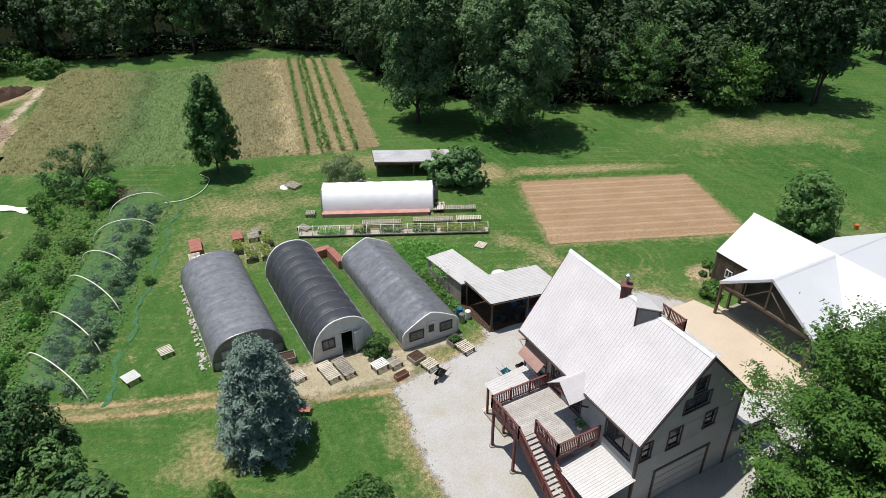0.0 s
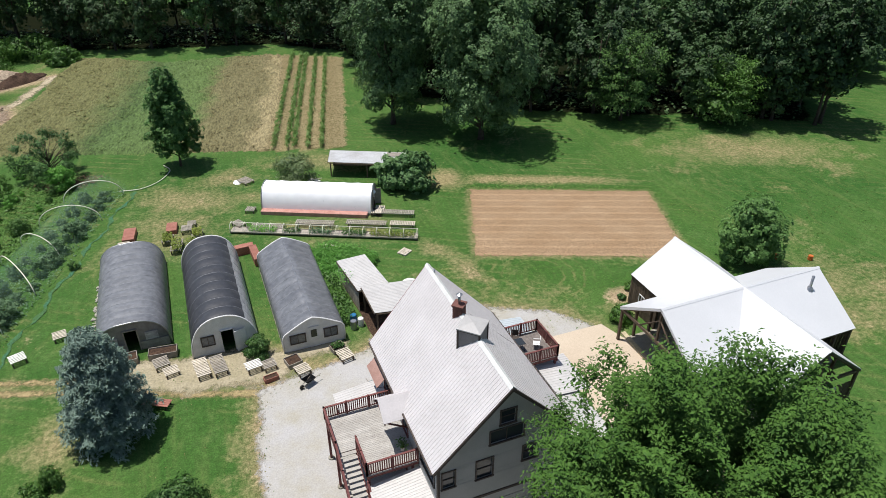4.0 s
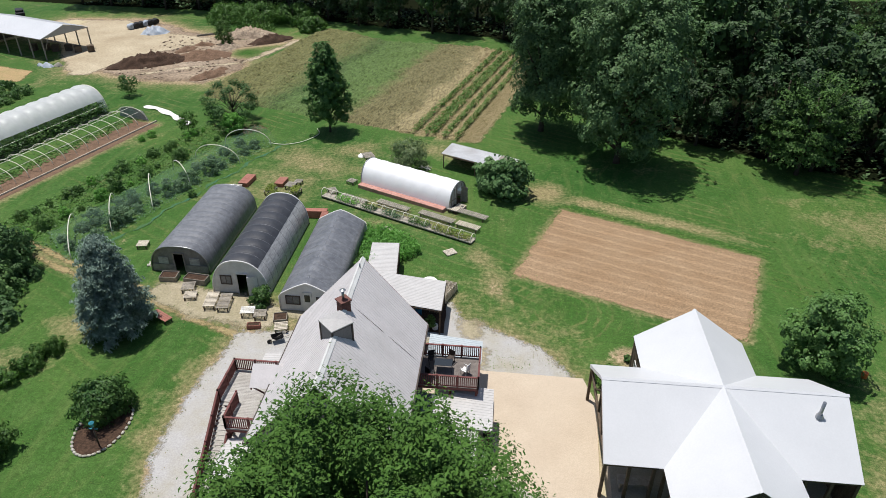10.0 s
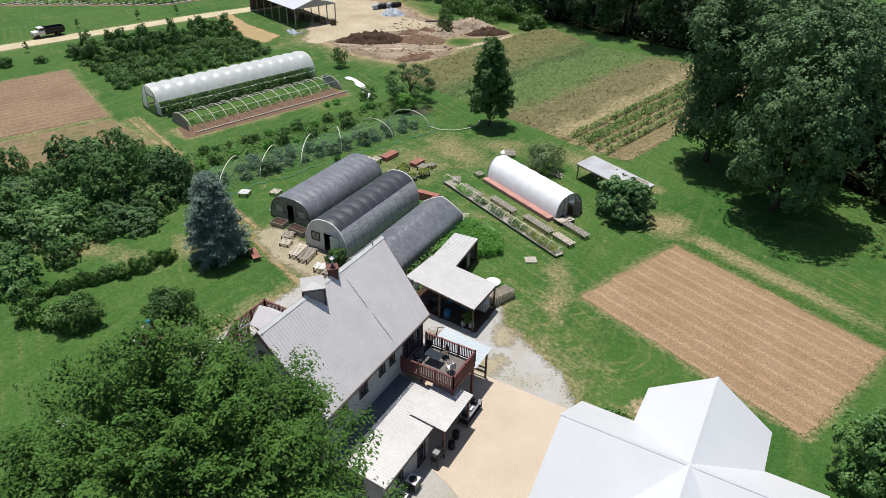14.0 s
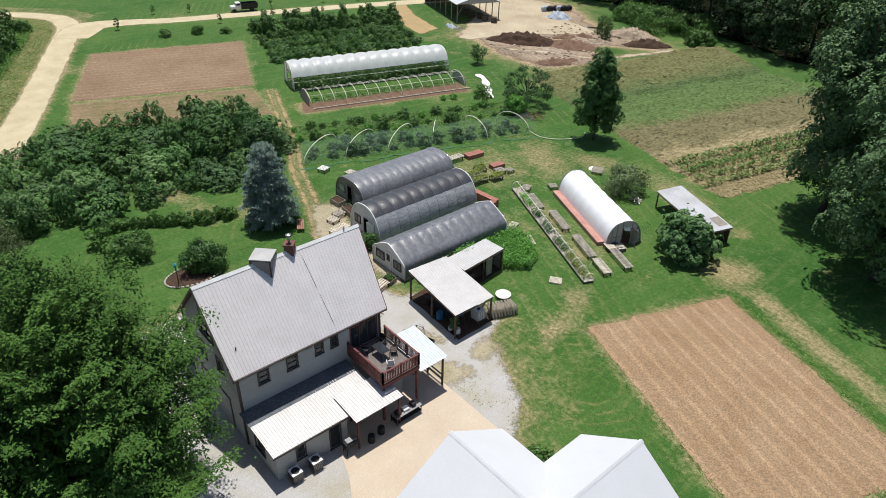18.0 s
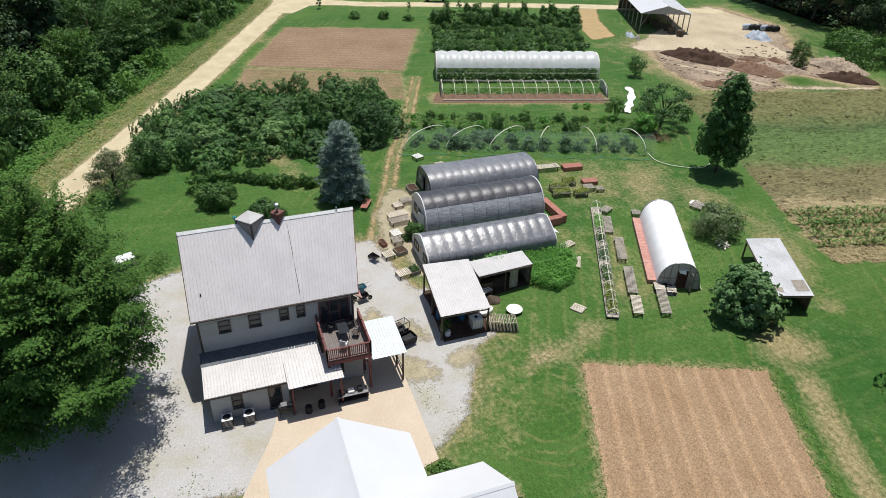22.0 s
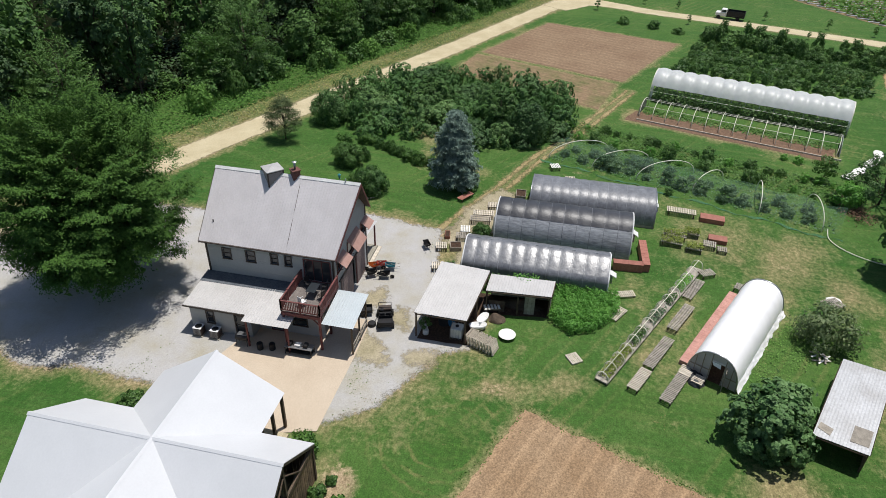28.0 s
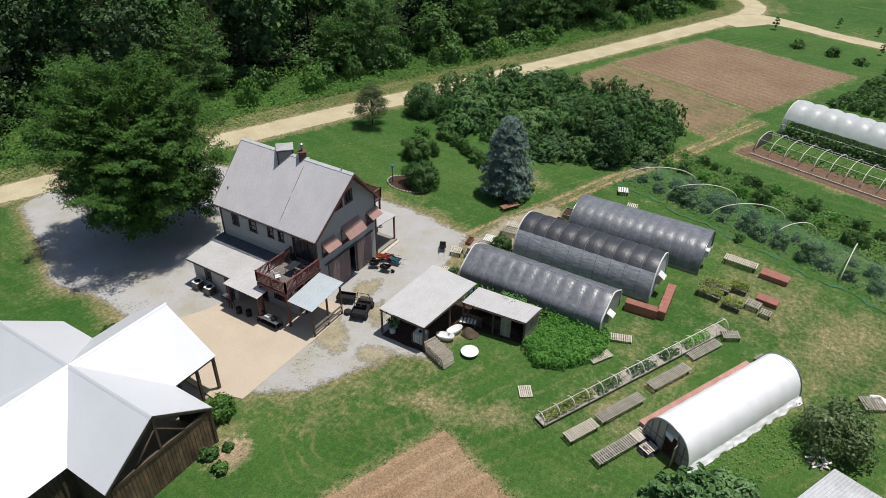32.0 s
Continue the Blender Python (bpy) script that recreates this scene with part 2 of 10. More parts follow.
    # the mower's tight circles on the east lawn
    sub = n.new("ShaderNodeVectorMath")
    sub.operation = "DISTANCE"
    l.new(g.outputs["Position"], sub.inputs[0])
    sub.inputs[1].default_value = (43.2, 42.6, 0.0)
    away = sub.outputs["Value"]
    turn = maths("SINE", maths("ADD", maths("MULTIPLY", away, 6.3), maths("MULTIPLY", mid, 9.0)), 0.0)
    near = maths("MULTIPLY", span(away, 1.0, 2.5), span(away, 4.0, 7.5, 1.0, 0.0))
    ring = maths("MULTIPLY", maths("MULTIPLY", span(turn, 0.45, 1.0), near), span(tex(0.5, 3, 0.6), 0.42, 0.62, 0.0, 0.6))
    col = blend(ring, col, (0.200, 0.190, 0.075))
    # straw
    dry = maths("ADD", attr("dry"), span(tex(0.13, 6, 0.68), 0.52, 0.74, 0.0, 0.46))
    wobble = maths("ADD", maths("MULTIPLY", mid, 0.9), maths("MULTIPLY", fine, 0.7))
    dryf = span(maths("ADD", dry, maths("SUBTRACT", wobble, 0.8)), 0.22, 0.78)
    col = blend(dryf, col, blend(span(fine, 0.3, 0.7), (0.180, 0.160, 0.072), (0.300, 0.250, 0.132)))
    bare = span(maths("ADD", attr("bare"), maths("SUBTRACT", wobble, 0.8)), 0.40, 0.70)
    col = blend(bare, col, blend(span(fine, 0.3, 0.7), (0.26, 0.19, 0.11), (0.40, 0.31, 0.20)))
    lush = span(maths("ADD", attr("lush"), maths("SUBTRACT", wobble, 0.8)), 0.3, 0.8)
    col = blend(lush, col, blend(span(fine, 0.3, 0.7), (0.022, 0.062, 0.010), (0.055, 0.130, 0.020)))
    col = blend(1.0, col, span(fine, 0.3, 0.7, 0.70, 1.28), "MULTIPLY")
    col = blend(1.0, col, span(blade, 0.32, 0.68, 0.6, 1.4), "MULTIPLY")
    l.new(col, b.inputs["Base Color"])
    b.inputs["Roughness"].default_value = 0.9
    b.inputs["Specular IOR Level"].default_value = 0.15
    bp = n.new("ShaderNodeBump")
    bp.inputs["Strength"].default_value, bp.inputs["Distance"].default_value = 0.4, 0.10
    l.new(maths("ADD", fine, maths("MULTIPLY", blade, 0.5)), bp.inputs["Height"])
    l.new(bp.outputs[0], b.inputs["Normal"])
    return m


M_GRASS = grass_material()
M_GRAVEL = surf("gravel", (0.425, 0.415, 0.405), (0.365, 0.338, 0.262), 0.3, 9.0, 0.17, 0.95, bump=0.5, cover=0.57, worn=0.8)
M_ROAD = surf("limestone_road", (0.54, 0.47, 0.31), (0.44, 0.37, 0.23), 0.3, 7.0, 0.2, 0.95, bump=0.5, worn=0.42)
M_KERB = surf("pale_kerb", (0.52, 0.45, 0.30), (0.40, 0.33, 0.20), 0.3, 7.0, 0.25, 0.95, bump=0.5)
M_ORANGE_SOIL = surf("orange_soil", (0.42, 0.29, 0.15), (0.33, 0.26, 0.12), 0.5, 4.0, 0.3, 1.0, bump=0.6, worn=0.6)
M_PAD = surf("tan_concrete", (0.55, 0.46, 0.352), (0.50, 0.41, 0.31), 0.35, 14.0, 0.18, 0.9, bump=0.25)
M_SLAB = surf("grey_concrete", (0.34, 0.32, 0.27), (0.25, 0.23, 0.18), 0.8, 14.0, 0.2, 0.9, bump=0.25)
M_SOIL = surf("tilled_soil", (0.290, 0.190, 0.108), (0.335, 0.232, 0.140), 0.3, 8.0, 0.45, 1.0, bump=1.0, turn=-22.3, rows=1.5, row_mark=0.2)
M_SOIL_RED = surf("reddish_soil", (0.205, 0.134, 0.082), (0.258, 0.180, 0.112), 0.12, 2.2, 0.34, 1.0, bump=0.7, turn=69.0, rows=1.5, row_mark=0.16)
M_SOIL_PALE = surf("weedy_soil", (0.245, 0.168, 0.100), (0.130, 0.135, 0.052), 0.30, 2.2, 0.35, 1.0, bump=0.7, cover=0.54, turn=69.0, rows=1.6, row_mark=0.12)
M_DIRT = surf("bare_earth", (0.40, 0.315, 0.225), (0.20, 0.145, 0.10), 0.11, 2.2, 0.5, 1.0, bump=0.9, cover=0.52, worn=1.6)
M_EARTH = surf("heaped_earth", (0.42, 0.335, 0.245), (0.22, 0.165, 0.12), 0.4, 3.0, 0.5, 1.0, bump=0.9, cover=0.54)
M_PALE_EARTH = surf("pale_driven_earth", (0.50, 0.425, 0.30), (0.37, 0.30, 0.20), 0.12, 3.0, 0.3, 1.0, bump=0.6, worn=1.2)
# litter taken down to near black: the woods' deep shade is in its colour
M_SHADED_LITTER = surf("litter_with_shade", (0.009, 0.013, 0.006), (0.014, 0.016, 0.008), 0.3, 3.0, 0.5, 1.0, bump=0.6, spec=0.0, worn=1.6)
M_TRACK = surf("worn_track", (0.38, 0.29, 0.15), (0.26, 0.215, 0.10), 0.8, 5.0, 0.4, 1.0, bump=0.6, worn=0.42)
M_DUST = surf("dusty_trodden_ground", (0.41, 0.355, 0.25), (0.30, 0.265, 0.165), 0.6, 6.0, 0.3, 1.0, bump=0.5, worn=1.0)
# mulch and planting soil; also floors darkened to paint roofed-over shade
M_MULCH_AND_SHADE = surf("dark_mulch_and_shade", (0.085, 0.050, 0.032), (0.055, 0.033, 0.022), 1.2, 7.0, 0.6, 1.0, bump=1.0)
M_LEAFMOLD = surf("leaf_mulch", (0.21, 0.13, 0.085), (0.15, 0.095, 0.06), 1.2, 7.0, 0.5, 1.0, bump=1.0)
M_ROOF = surf("galvanised_roof", (0.655, 0.622, 0.622), (0.585, 0.555, 0.552), 0.5, 9.0, 0.07, 0.5, 0.12, 0.02, rand=0.04)
M_ROOF_WHITE = surf("white_metal_roof", (0.61, 0.62, 0.635), (0.58, 0.59, 0.605), 0.4, 8.0, 0.03, 0.42, 0.0, 0.02, 0.5, rand=0.02)
M_ROOF_PALE = surf("pale_metal_roof", (0.56, 0.545, 0.53), (0.50, 0.485, 0.47), 0.8, 6.0, 0.08, 0.5, 0.15, 0.03, rand=0.05)
M_ROOF_BLUE = surf("bluish_metal_roof", (0.54, 0.59, 0.61), (0.49, 0.54, 0.56), 0.6, 8.0, 0.08, 0.45, 0.2, 0.03, rand=0.04)
M_ROOF_OLD = surf("weathered_tin", (0.57, 0.575, 0.58), (0.41, 0.40, 0.39), 0.4, 5.0, 0.14, 0.42, 0.3, 0.05, rand=0.1, cover=0.58)
M_SIDING = surf("grey_siding", (0.42, 0.42, 0.41), (0.37, 0.37, 0.36), 0.7, 20.0, 0.1, 0.75, bump=0.1)
M_BOARD_RED = surf("barn_red_paint", (0.20, 0.072, 0.066), (0.14, 0.05, 0.045), 2.0, 18.0, 0.3, 0.7, bump=0.15, rand=0.2)
M_BOARD_PINK = surf("faded_pink_paint", (0.42, 0.26, 0.22), (0.34, 0.20, 0.165), 1.5, 14.0, 0.15, 0.75, bump=0.1)
M_TRIM = surf("brown_trim", (0.085, 0.065, 0.055), None, 2.0, 18.0, 0.2, 0.6, bump=0.1)
M_DECK = surf("deck_boards", (0.43, 0.41, 0.38), (0.35, 0.33, 0.30), 1.2, 12.0, 0.2, 0.85, bump=0.15, rand=0.15)
M_DECK_DARK = surf("stained_deck_boards", (0.205, 0.180, 0.165), (0.150, 0.130, 0.118), 1.2, 12.0, 0.2, 0.8, bump=0.15, rand=0.15)
M_BRICK = surf("red_brick", (0.21, 0.095, 0.075), (0.15, 0.07, 0.06), 2.0, 14.0, 0.3, 0.85, bump=0.3, rand=0.25)
M_WOOD_GREY = surf("weathered_wood", (0.36, 0.325, 0.275), (0.24, 0.215, 0.18), 2.5, 20.0, 0.3, 0.85, bump=0.25, rand=0.35)
M_WOOD_PALE = surf("pale_pallet_wood", (0.58, 0.52, 0.43), (0.43, 0.38, 0.30), 2.5, 20.0, 0.25, 0.85, bump=0.25, rand=0.3)
M_WOOD_DARK = surf("dark_barn_wood", (0.13, 0.095, 0.065), (0.075, 0.055, 0.04), 1.5, 16.0, 0.4, 0.85, bump=0.3, rand=0.35)
M_RUST = surf("red_oxide_metal", (0.36, 0.155, 0.115), (0.28, 0.11, 0.08), 1.5, 10.0, 0.25, 0.65, bump=0.1, rand=0.25)
M_SHADE = surf("black_shade_cloth", (0.045, 0.047, 0.054), (0.030, 0.031, 0.037), 0.8, 2.6, 0.25, 0.46, bump=0.55, spec=0.6)
M_SHADE_GREY = surf("grey_shade_cloth", (0.185, 0.192, 0.206), (0.128, 0.133, 0.146), 0.7, 2.6, 0.3, 0.44, bump=0.55, spec=0.75)
M_SHADE_FADED = surf("faded_shade_cloth", (0.182, 0.188, 0.202), (0.122, 0.127, 0.140), 0.6, 2.6, 0.3, 0.36, bump=0.6, spec=0.8)
M_PLASTIC_GREY = surf("dull_plastic_sheet", (0.44, 0.45, 0.46), (0.30, 0.31, 0.32), 1.4, 3.0, 0.35, 0.32, bump=0.5, spec=0.6, stretch=(1, 0.5, 2.5))
M_CLOUDY = surf("cloudy_pane", (0.21, 0.22, 0.23), (0.13, 0.135, 0.14), 1.5, 5.0, 0.3, 0.25, bump=0.1, spec=0.5)
M_HOOP = surf("taut_cloth_seam", (0.30, 0.31, 0.33), (0.20, 0.21, 0.22), 1.0, 8.0, 0.2, 0.5, bump=0.1)
M_DARK_STRIP = surf("dark_roof_strip", (0.085, 0.098, 0.115), (0.135, 0.148, 0.160), 0.9, 6.0, 0.3, 0.8, bump=0.2)
M_PINK_TIN = surf("faded_pink_tin", (0.50, 0.275, 0.225), (0.40, 0.20, 0.16), 1.2, 8.0, 0.2, 0.7, bump=0.1, rand=0.15)


def meadow_material():
    """Tall grass in parallel strips of different growth, each with its own colour."""
    m = surf("meadow_cover", (0.12, 0.12, 0.05), None, 0.5, 4.0, 0.6, 1.0, bump=1.0, turn=76.4, stretch=(0.32, 1, 1))
    n, l = m.node_tree.nodes, m.node_tree.links
    g = n.new("ShaderNodeNewGeometry")
    dot = n.new("ShaderNodeVectorMath")
    dot.operation = "DOT_PRODUCT"
    dot.inputs[1].default_value = (0.972, -0.235, 0)
    l.new(g.outputs["Position"], dot.inputs[0])
    total = dot.outputs["Value"]
    for scale, amp in ((0.10, 9.0), (0.7, 4.0)):
        nz = n.new("ShaderNodeTexNoise")
        nz.inputs["Scale"].default_value, nz.inputs["Detail"].default_value = scale, 4.0
        l.new(g.outputs["Position"], nz.inputs["Vector"])
        ma = n.new("ShaderNodeMath")
        ma.operation = "MULTIPLY_ADD"
        l.new(nz.outputs[0], ma.inputs[0])
        ma.inputs[1].default_value = amp
        l.new(total, ma.inputs[2])
        total = ma.outputs[0]
    mr = n.new("ShaderNodeMapRange")
    mr.inputs["From Min"].default_value, mr.inputs["From Max"].default_value = -40 + 6.5, 6 + 6.5
    l.new(total, mr.inputs["Value"])
    ramp = n.new("ShaderNodeValToRGB")
    stops = ((-36, (0.150, 0.148, 0.060)), (-27, (0.148, 0.150, 0.060)), (-23, (0.118, 0.142, 0.052)), (-20, (0.068, 0.108, 0.035)), (-18.5, (0.094, 0.150, 0.047)), (-10, (0.104, 0.160, 0.049)), (-7, (0.158, 0.146, 0.068)), (0, (0.170, 0.152, 0.074)), (2, (0.300, 0.252, 0.135)))
    els = ramp.color_ramp.elements
    for k, (c, col) in enumerate(stops):
        e = els[k] if k < 2 else els.new((c + 40) / 46)
        e.position, e.color = (c + 40) / 46, (*col, 1)
    l.new(mr.outputs[0], ramp.inputs[0])
    mul = next(x for x in n if x.bl_idname == "ShaderNodeMix" and x.blend_type == "MULTIPLY")
    l.new(ramp.outputs[0], mul.inputs["A"])
    return m


M_MEADOW = meadow_material()
M_FILM = film_plastic("clear_film", (0.88, 0.90, 0.92), 0.08, 0.42, 0.40)
M_FILM_GREY = film_plastic("cloudy_grey_film", (0.42, 0.43, 0.45), 0.08, 0.35, 0.40)
M_FILM_WHITE = film_plastic("white_film", (0.93, 0.92, 0.93), 0.0, 0.08, 0.45, 0.96)
M_WHITE = surf("white_paint", (0.74, 0.74, 0.73), (0.62, 0.62, 0.60), 1.5, 16.0, 0.1, 0.55, bump=0.05)
M_PVC = surf("white_pipe", (0.80, 0.78, 0.66), (0.68, 0.66, 0.54), 2.0, 10.0, 0.1, 0.4, bump=0.0)
M_STEEL = surf("galvanised_steel", (0.42, 0.43, 0.44), None, 3.0, 20.0, 0.1, 0.35, 0.8, 0.0)
M_BLACK = surf("black_plastic", (0.022, 0.022, 0.024), None, 3.0, 20.0, 0.2, 0.5, bump=0.05)
M_RUBBER = surf("tyre_rubber", (0.028, 0.027, 0.026), None, 4.0, 25.0, 0.3, 0.85, bump=0.1)
M_BLUE = surf("blue_plastic", (0.03, 0.16, 0.33), None, 2.0, 15.0, 0.15, 0.4, bump=0.02)
M_TEAL = surf("teal_plastic", (0.05, 0.26, 0.33), None, 2.0, 15.0, 0.15, 0.4, bump=0.02)
M_RED = surf("red_plastic", (0.50, 0.07, 0.06), None, 2.0, 15.0, 0.15, 0.4, bump=0.02)
M_ORANGE = surf("orange_paint", (0.62, 0.17, 0.04), None, 2.0, 15.0, 0.15, 0.4, bump=0.02)
M_TARP = surf("blue_grey_tarp", (0.30, 0.36, 0.43), (0.45, 0.48, 0.52), 0.9, 8.0, 0.2, 0.5, bump=0.4)
M_FABRIC = surf("white_fabric", (0.82, 0.81, 0.77), (0.70, 0.69, 0.64), 1.0, 9.0, 0.1, 0.85, bump=0.4)
M_BARK = surf("bark", (0.095, 0.075, 0.055), (0.055, 0.045, 0.035), 3.0, 12.0, 0.4, 0.95, bump=0.6)
M_STONE = surf("pale_rubble", (0.50, 0.48, 0.42), (0.36, 0.34, 0.28), 1.5, 10.0, 0.3, 0.95, bump=0.5, rand=0.2)
M_GREEN_NET = surf("green_netting", (0.040, 0.150, 0.080), (0.060, 0.130, 0.030), 0.7, 9.0, 0.6, 0.8, bump=0.4)

L_OAK = leafy("oak_leaves", (0.020, 0.062, 0.020), (0.115, 0.215, 0.070), 0.55, 0.15, 0.2)
L_WOODS = leafy("woodland_leaves", (0.010, 0.031, 0.011), (0.072, 0.134, 0.048), 0.55, 0.12, 0.2)
L_WOODS_B = leafy("woodland_leaves_pale", (0.020, 0.066, 0.015), (0.118, 0.230, 0.055), 0.55, 0.17, 0.2)
L_BRIGHT = leafy("maple_leaves", (0.030, 0.092, 0.015), (0.105, 0.220, 0.040), 0.5, 0.24)
L_FIG = leafy("fig_leaves", (0.042, 0.118, 0.034), (0.195, 0.330, 0.125), 0.5, 0.25, 0.2)
L_VERGE_DRY = leafy("verge_grass_blades", (0.205, 0.225, 0.070), (0.365, 0.365, 0.145), 0.8, 0.45, 0.05)
L_VERGE = leafy("verge_leaves", (0.055, 0.150, 0.024), (0.170, 0.320, 0.075), 0.6, 0.3, 0.12)
L_SPRUCE = leafy("blue_needles", (0.066, 0.118, 0.094), (0.255, 0.345, 0.285), 0.7, 0.2, 0.08)
L_SHRUB = leafy("shrub_leaves", (0.030, 0.095, 0.022), (0.125, 0.235, 0.060))
L_SHRUB_PALE = leafy("pale_shrub_leaves", (0.062, 0.125, 0.042), (0.225, 0.290, 0.130))
L_GREY = leafy("grey_green_leaves", (0.058, 0.125, 0.058), (0.185, 0.290, 0.155), 0.6, 0.3, 0.15)
L_BEAN = leafy("bean_leaves", (0.088, 0.262, 0.038), (0.205, 0.445, 0.085))
L_BIG = leafy("edge_tree_leaves", (0.026, 0.072, 0.026), (0.170, 0.285, 0.112), 0.55, 0.2, 0.2)
L_YARD = leafy("yard_tree_leaves", (0.015, 0.053, 0.010), (0.079, 0.165, 0.031), 0.6, 0.05, 0.1)
L_PINE = leafy("pine_needles", (0.040, 0.078, 0.030), (0.150, 0.190, 0.085), 0.6, 0.2, 0.1)
L_LONE = leafy("lone_tree_leaves", (0.038, 0.116, 0.030), (0.178, 0.325, 0.094), 0.5, 0.3, 0.2)
L_NURSERY = leafy("nursery_leaves", (0.018, 0.066, 0.016), (0.135, 0.275, 0.075), 0.5, 0.2, 0.2)
L_NURSERY_PALE = leafy("pale_nursery_leaves", (0.040, 0.112, 0.028), (0.195, 0.330, 0.110), 0.5, 0.25, 0.2)
L_YELLOW = leafy("lime_leaves", (0.139, 0.209, 0.031), (0.310, 0.364, 0.078))
L_STRAW = leafy("dry_grass", (0.300, 0.250, 0.135), (0.500, 0.420, 0.250), 0.8, 0.3, 0.05)
L_MEADOW = leafy("meadow_grass", (0.135, 0.150, 0.058), (0.220, 0.220, 0.098), 0.8, 0.3, 0.05)
L_CORN = leafy("corn_leaves", (0.075, 0.180, 0.034), (0.205, 0.320, 0.095), 0.6, 0.25)

G_WINDOW = bpy.data.materials.new("window_glass")
G_WINDOW.use_nodes = True
_b = G_WINDOW.node_tree.nodes["Principled BSDF"]
_b.inputs["Base Color"].default_value = (0.03, 0.035, 0.04, 1)
_b.inputs["Roughness"].default_value = 0.08
_b.inputs["Specular IOR Level"].default_value = 0.6


# ---- mesh helpers ----
def mesh_of(name, verts, faces, mats, smooth=False, index=None):
    me = bpy.data.meshes.new(name)
    me.from_pydata([tuple(v) for v in verts], [], faces)
    for m in (mats if isinstance(mats, (list, tuple)) else [mats]):
        me.materials.append(m)
    if index is not None:
        me.polygons.foreach_set("material_index", index)
    if smooth:
        me.polygons.foreach_set("use_smooth", [True] * len(me.polygons))
    me.update()
    return me


def quads_mesh(name, v, mat):
    """A mesh of separate quads from an array of N x 4 corners."""
    n = len(v)
    me = bpy.data.meshes.new(name)
    me.vertices.add(4 * n)
    me.vertices.foreach_set("co", np.asarray(v, dtype=np.float32).ravel())
    me.loops.add(4 * n)
    me.loops.foreach_set("vertex_index", np.arange(4 * n, dtype=np.int32))
    me.polygons.add(n)
    me.polygons.foreach_set("loop_start", np.arange(0, 4 * n, 4, dtype=np.int32))
    me.polygons.foreach_set("loop_total", np.full(n, 4, dtype=np.int32))
    me.materials.append(mat)
    me.update()
    me.validate()
    return me


def thing(name, m, label, category, group="", kind=""):
    """An Empty at a thing's base, to which its parts belong. m: a pose, or a place."""
    e = new(name)
    e.matrix_basis = m if isinstance(m, Matrix) else Matrix.Translation(m)
    e.empty_display_size = 0.2
    return tagged(e, label, category, group, kind)


def part(name, data, material, parent, label="", m=None):
    """One mesh as a part. data: a bmesh or a mesh, in the parent's own axes."""
    if isinstance(data, bmesh.types.BMesh):
        me = bpy.data.meshes.new(name)
        data.to_mesh(me)
        data.free()
        me.materials.append(material)
        data = me
    ob = new(name, data)
    ob.parent = parent
    if m is not None:
        ob.matrix_basis = m
    return tagged(ob, label)


def solo(name, data, material, label, category="", group="", kind="", m=None):
    ob = part(name, data, material, None, m=m)
    return tagged(ob, label, category, group, kind)


def boxes(*specs, bevel=0.0):
    """A bmesh of boxes: each (cx, cy, cz, sx, sy, sz[, turn about z in degrees[, Matrix]])."""
    bm = bmesh.new()
    for s in specs:
        m = Matrix.Translation(s[:3])
        if len(s) > 6 and s[6]:
            m = m @ Matrix.Rotation(radians(s[6]), 4, "Z")
        if len(s) > 7:
            m = m @ s[7]
        bmesh.ops.create_cube(bm, size=1.0, matrix=m @ Matrix.Diagonal((s[3], s[4], s[5], 1)))
    if bevel:
        bmesh.ops.bevel(bm, geom=bm.edges[:], offset=bevel, segments=1, affect="EDGES")
    return bm


def tube(path, r, sides=6, r2=None):
    """A bmesh of a round bar along a path of points; r2: its radius at the end."""
    bm = bmesh.new()
    pts = [Vector(p) for p in path]
    rings = []
    for i, p in enumerate(pts):
        d = (pts[min(i + 1, len(pts) - 1)] - pts[max(i - 1, 0)]).normalized()
        q = d.to_track_quat("Z", "Y")
        rad = r if r2 is None else r + (r2 - r) * i / (len(pts) - 1)
        rings.append([bm.verts.new(p + q @ Vector((rad * math.cos(a), rad * math.sin(a), 0))) for a in (2 * math.pi * k / sides for k in range(sides))])
    for a, b in zip(rings, rings[1:]):
        for k in range(sides):
            f = bm.faces.new((a[k], a[(k + 1) % sides], b[(k + 1) % sides], b[k]))
            f.smooth = True
    bm.faces.new(rings[0][::-1])
    bm.faces.new(rings[-1])
    return bm


def lathe(profile, sides=12):
    """A bmesh turned round z from (radius, height) pairs."""
    bm = bmesh.new()
    rings = [[bm.verts.new((max(r, 1e-4) * math.cos(2 * math.pi * k / sides), max(r, 1e-4) * math.sin(2 * math.pi * k / sides), z)) for k in range(sides)] for r, z in profile]
    for a, b in zip(rings, rings[1:]):
        for k in range(sides):
            bm.faces.new((a[k], a[(k + 1) % sides], b[(k + 1) % sides], b[k]))
    bm.faces.new(rings[0][::-1])
    bm.faces.new(rings[-1])
    return bm


def slab(corners, thick):
    """A bmesh of a flat plate: corners of its top face, counter-clockwise from above."""
    bm = bmesh.new()
    top = [bm.verts.new(c) for c in corners]
    n = (Vector(corners[1]) - Vector(corners[0])).cross(Vector(corners[2]) - Vector(corners[0])).normalized()
    low = [bm.verts.new(Vector(c) - n * thick) for c in corners]
    bm.faces.new(top)
    bm.faces.new(low[::-1])
    k = len(top)
    for i in range(k):
        bm.faces.new((top[i], low[i], low[(i + 1) % k], top[(i + 1) % k]))
    return bm


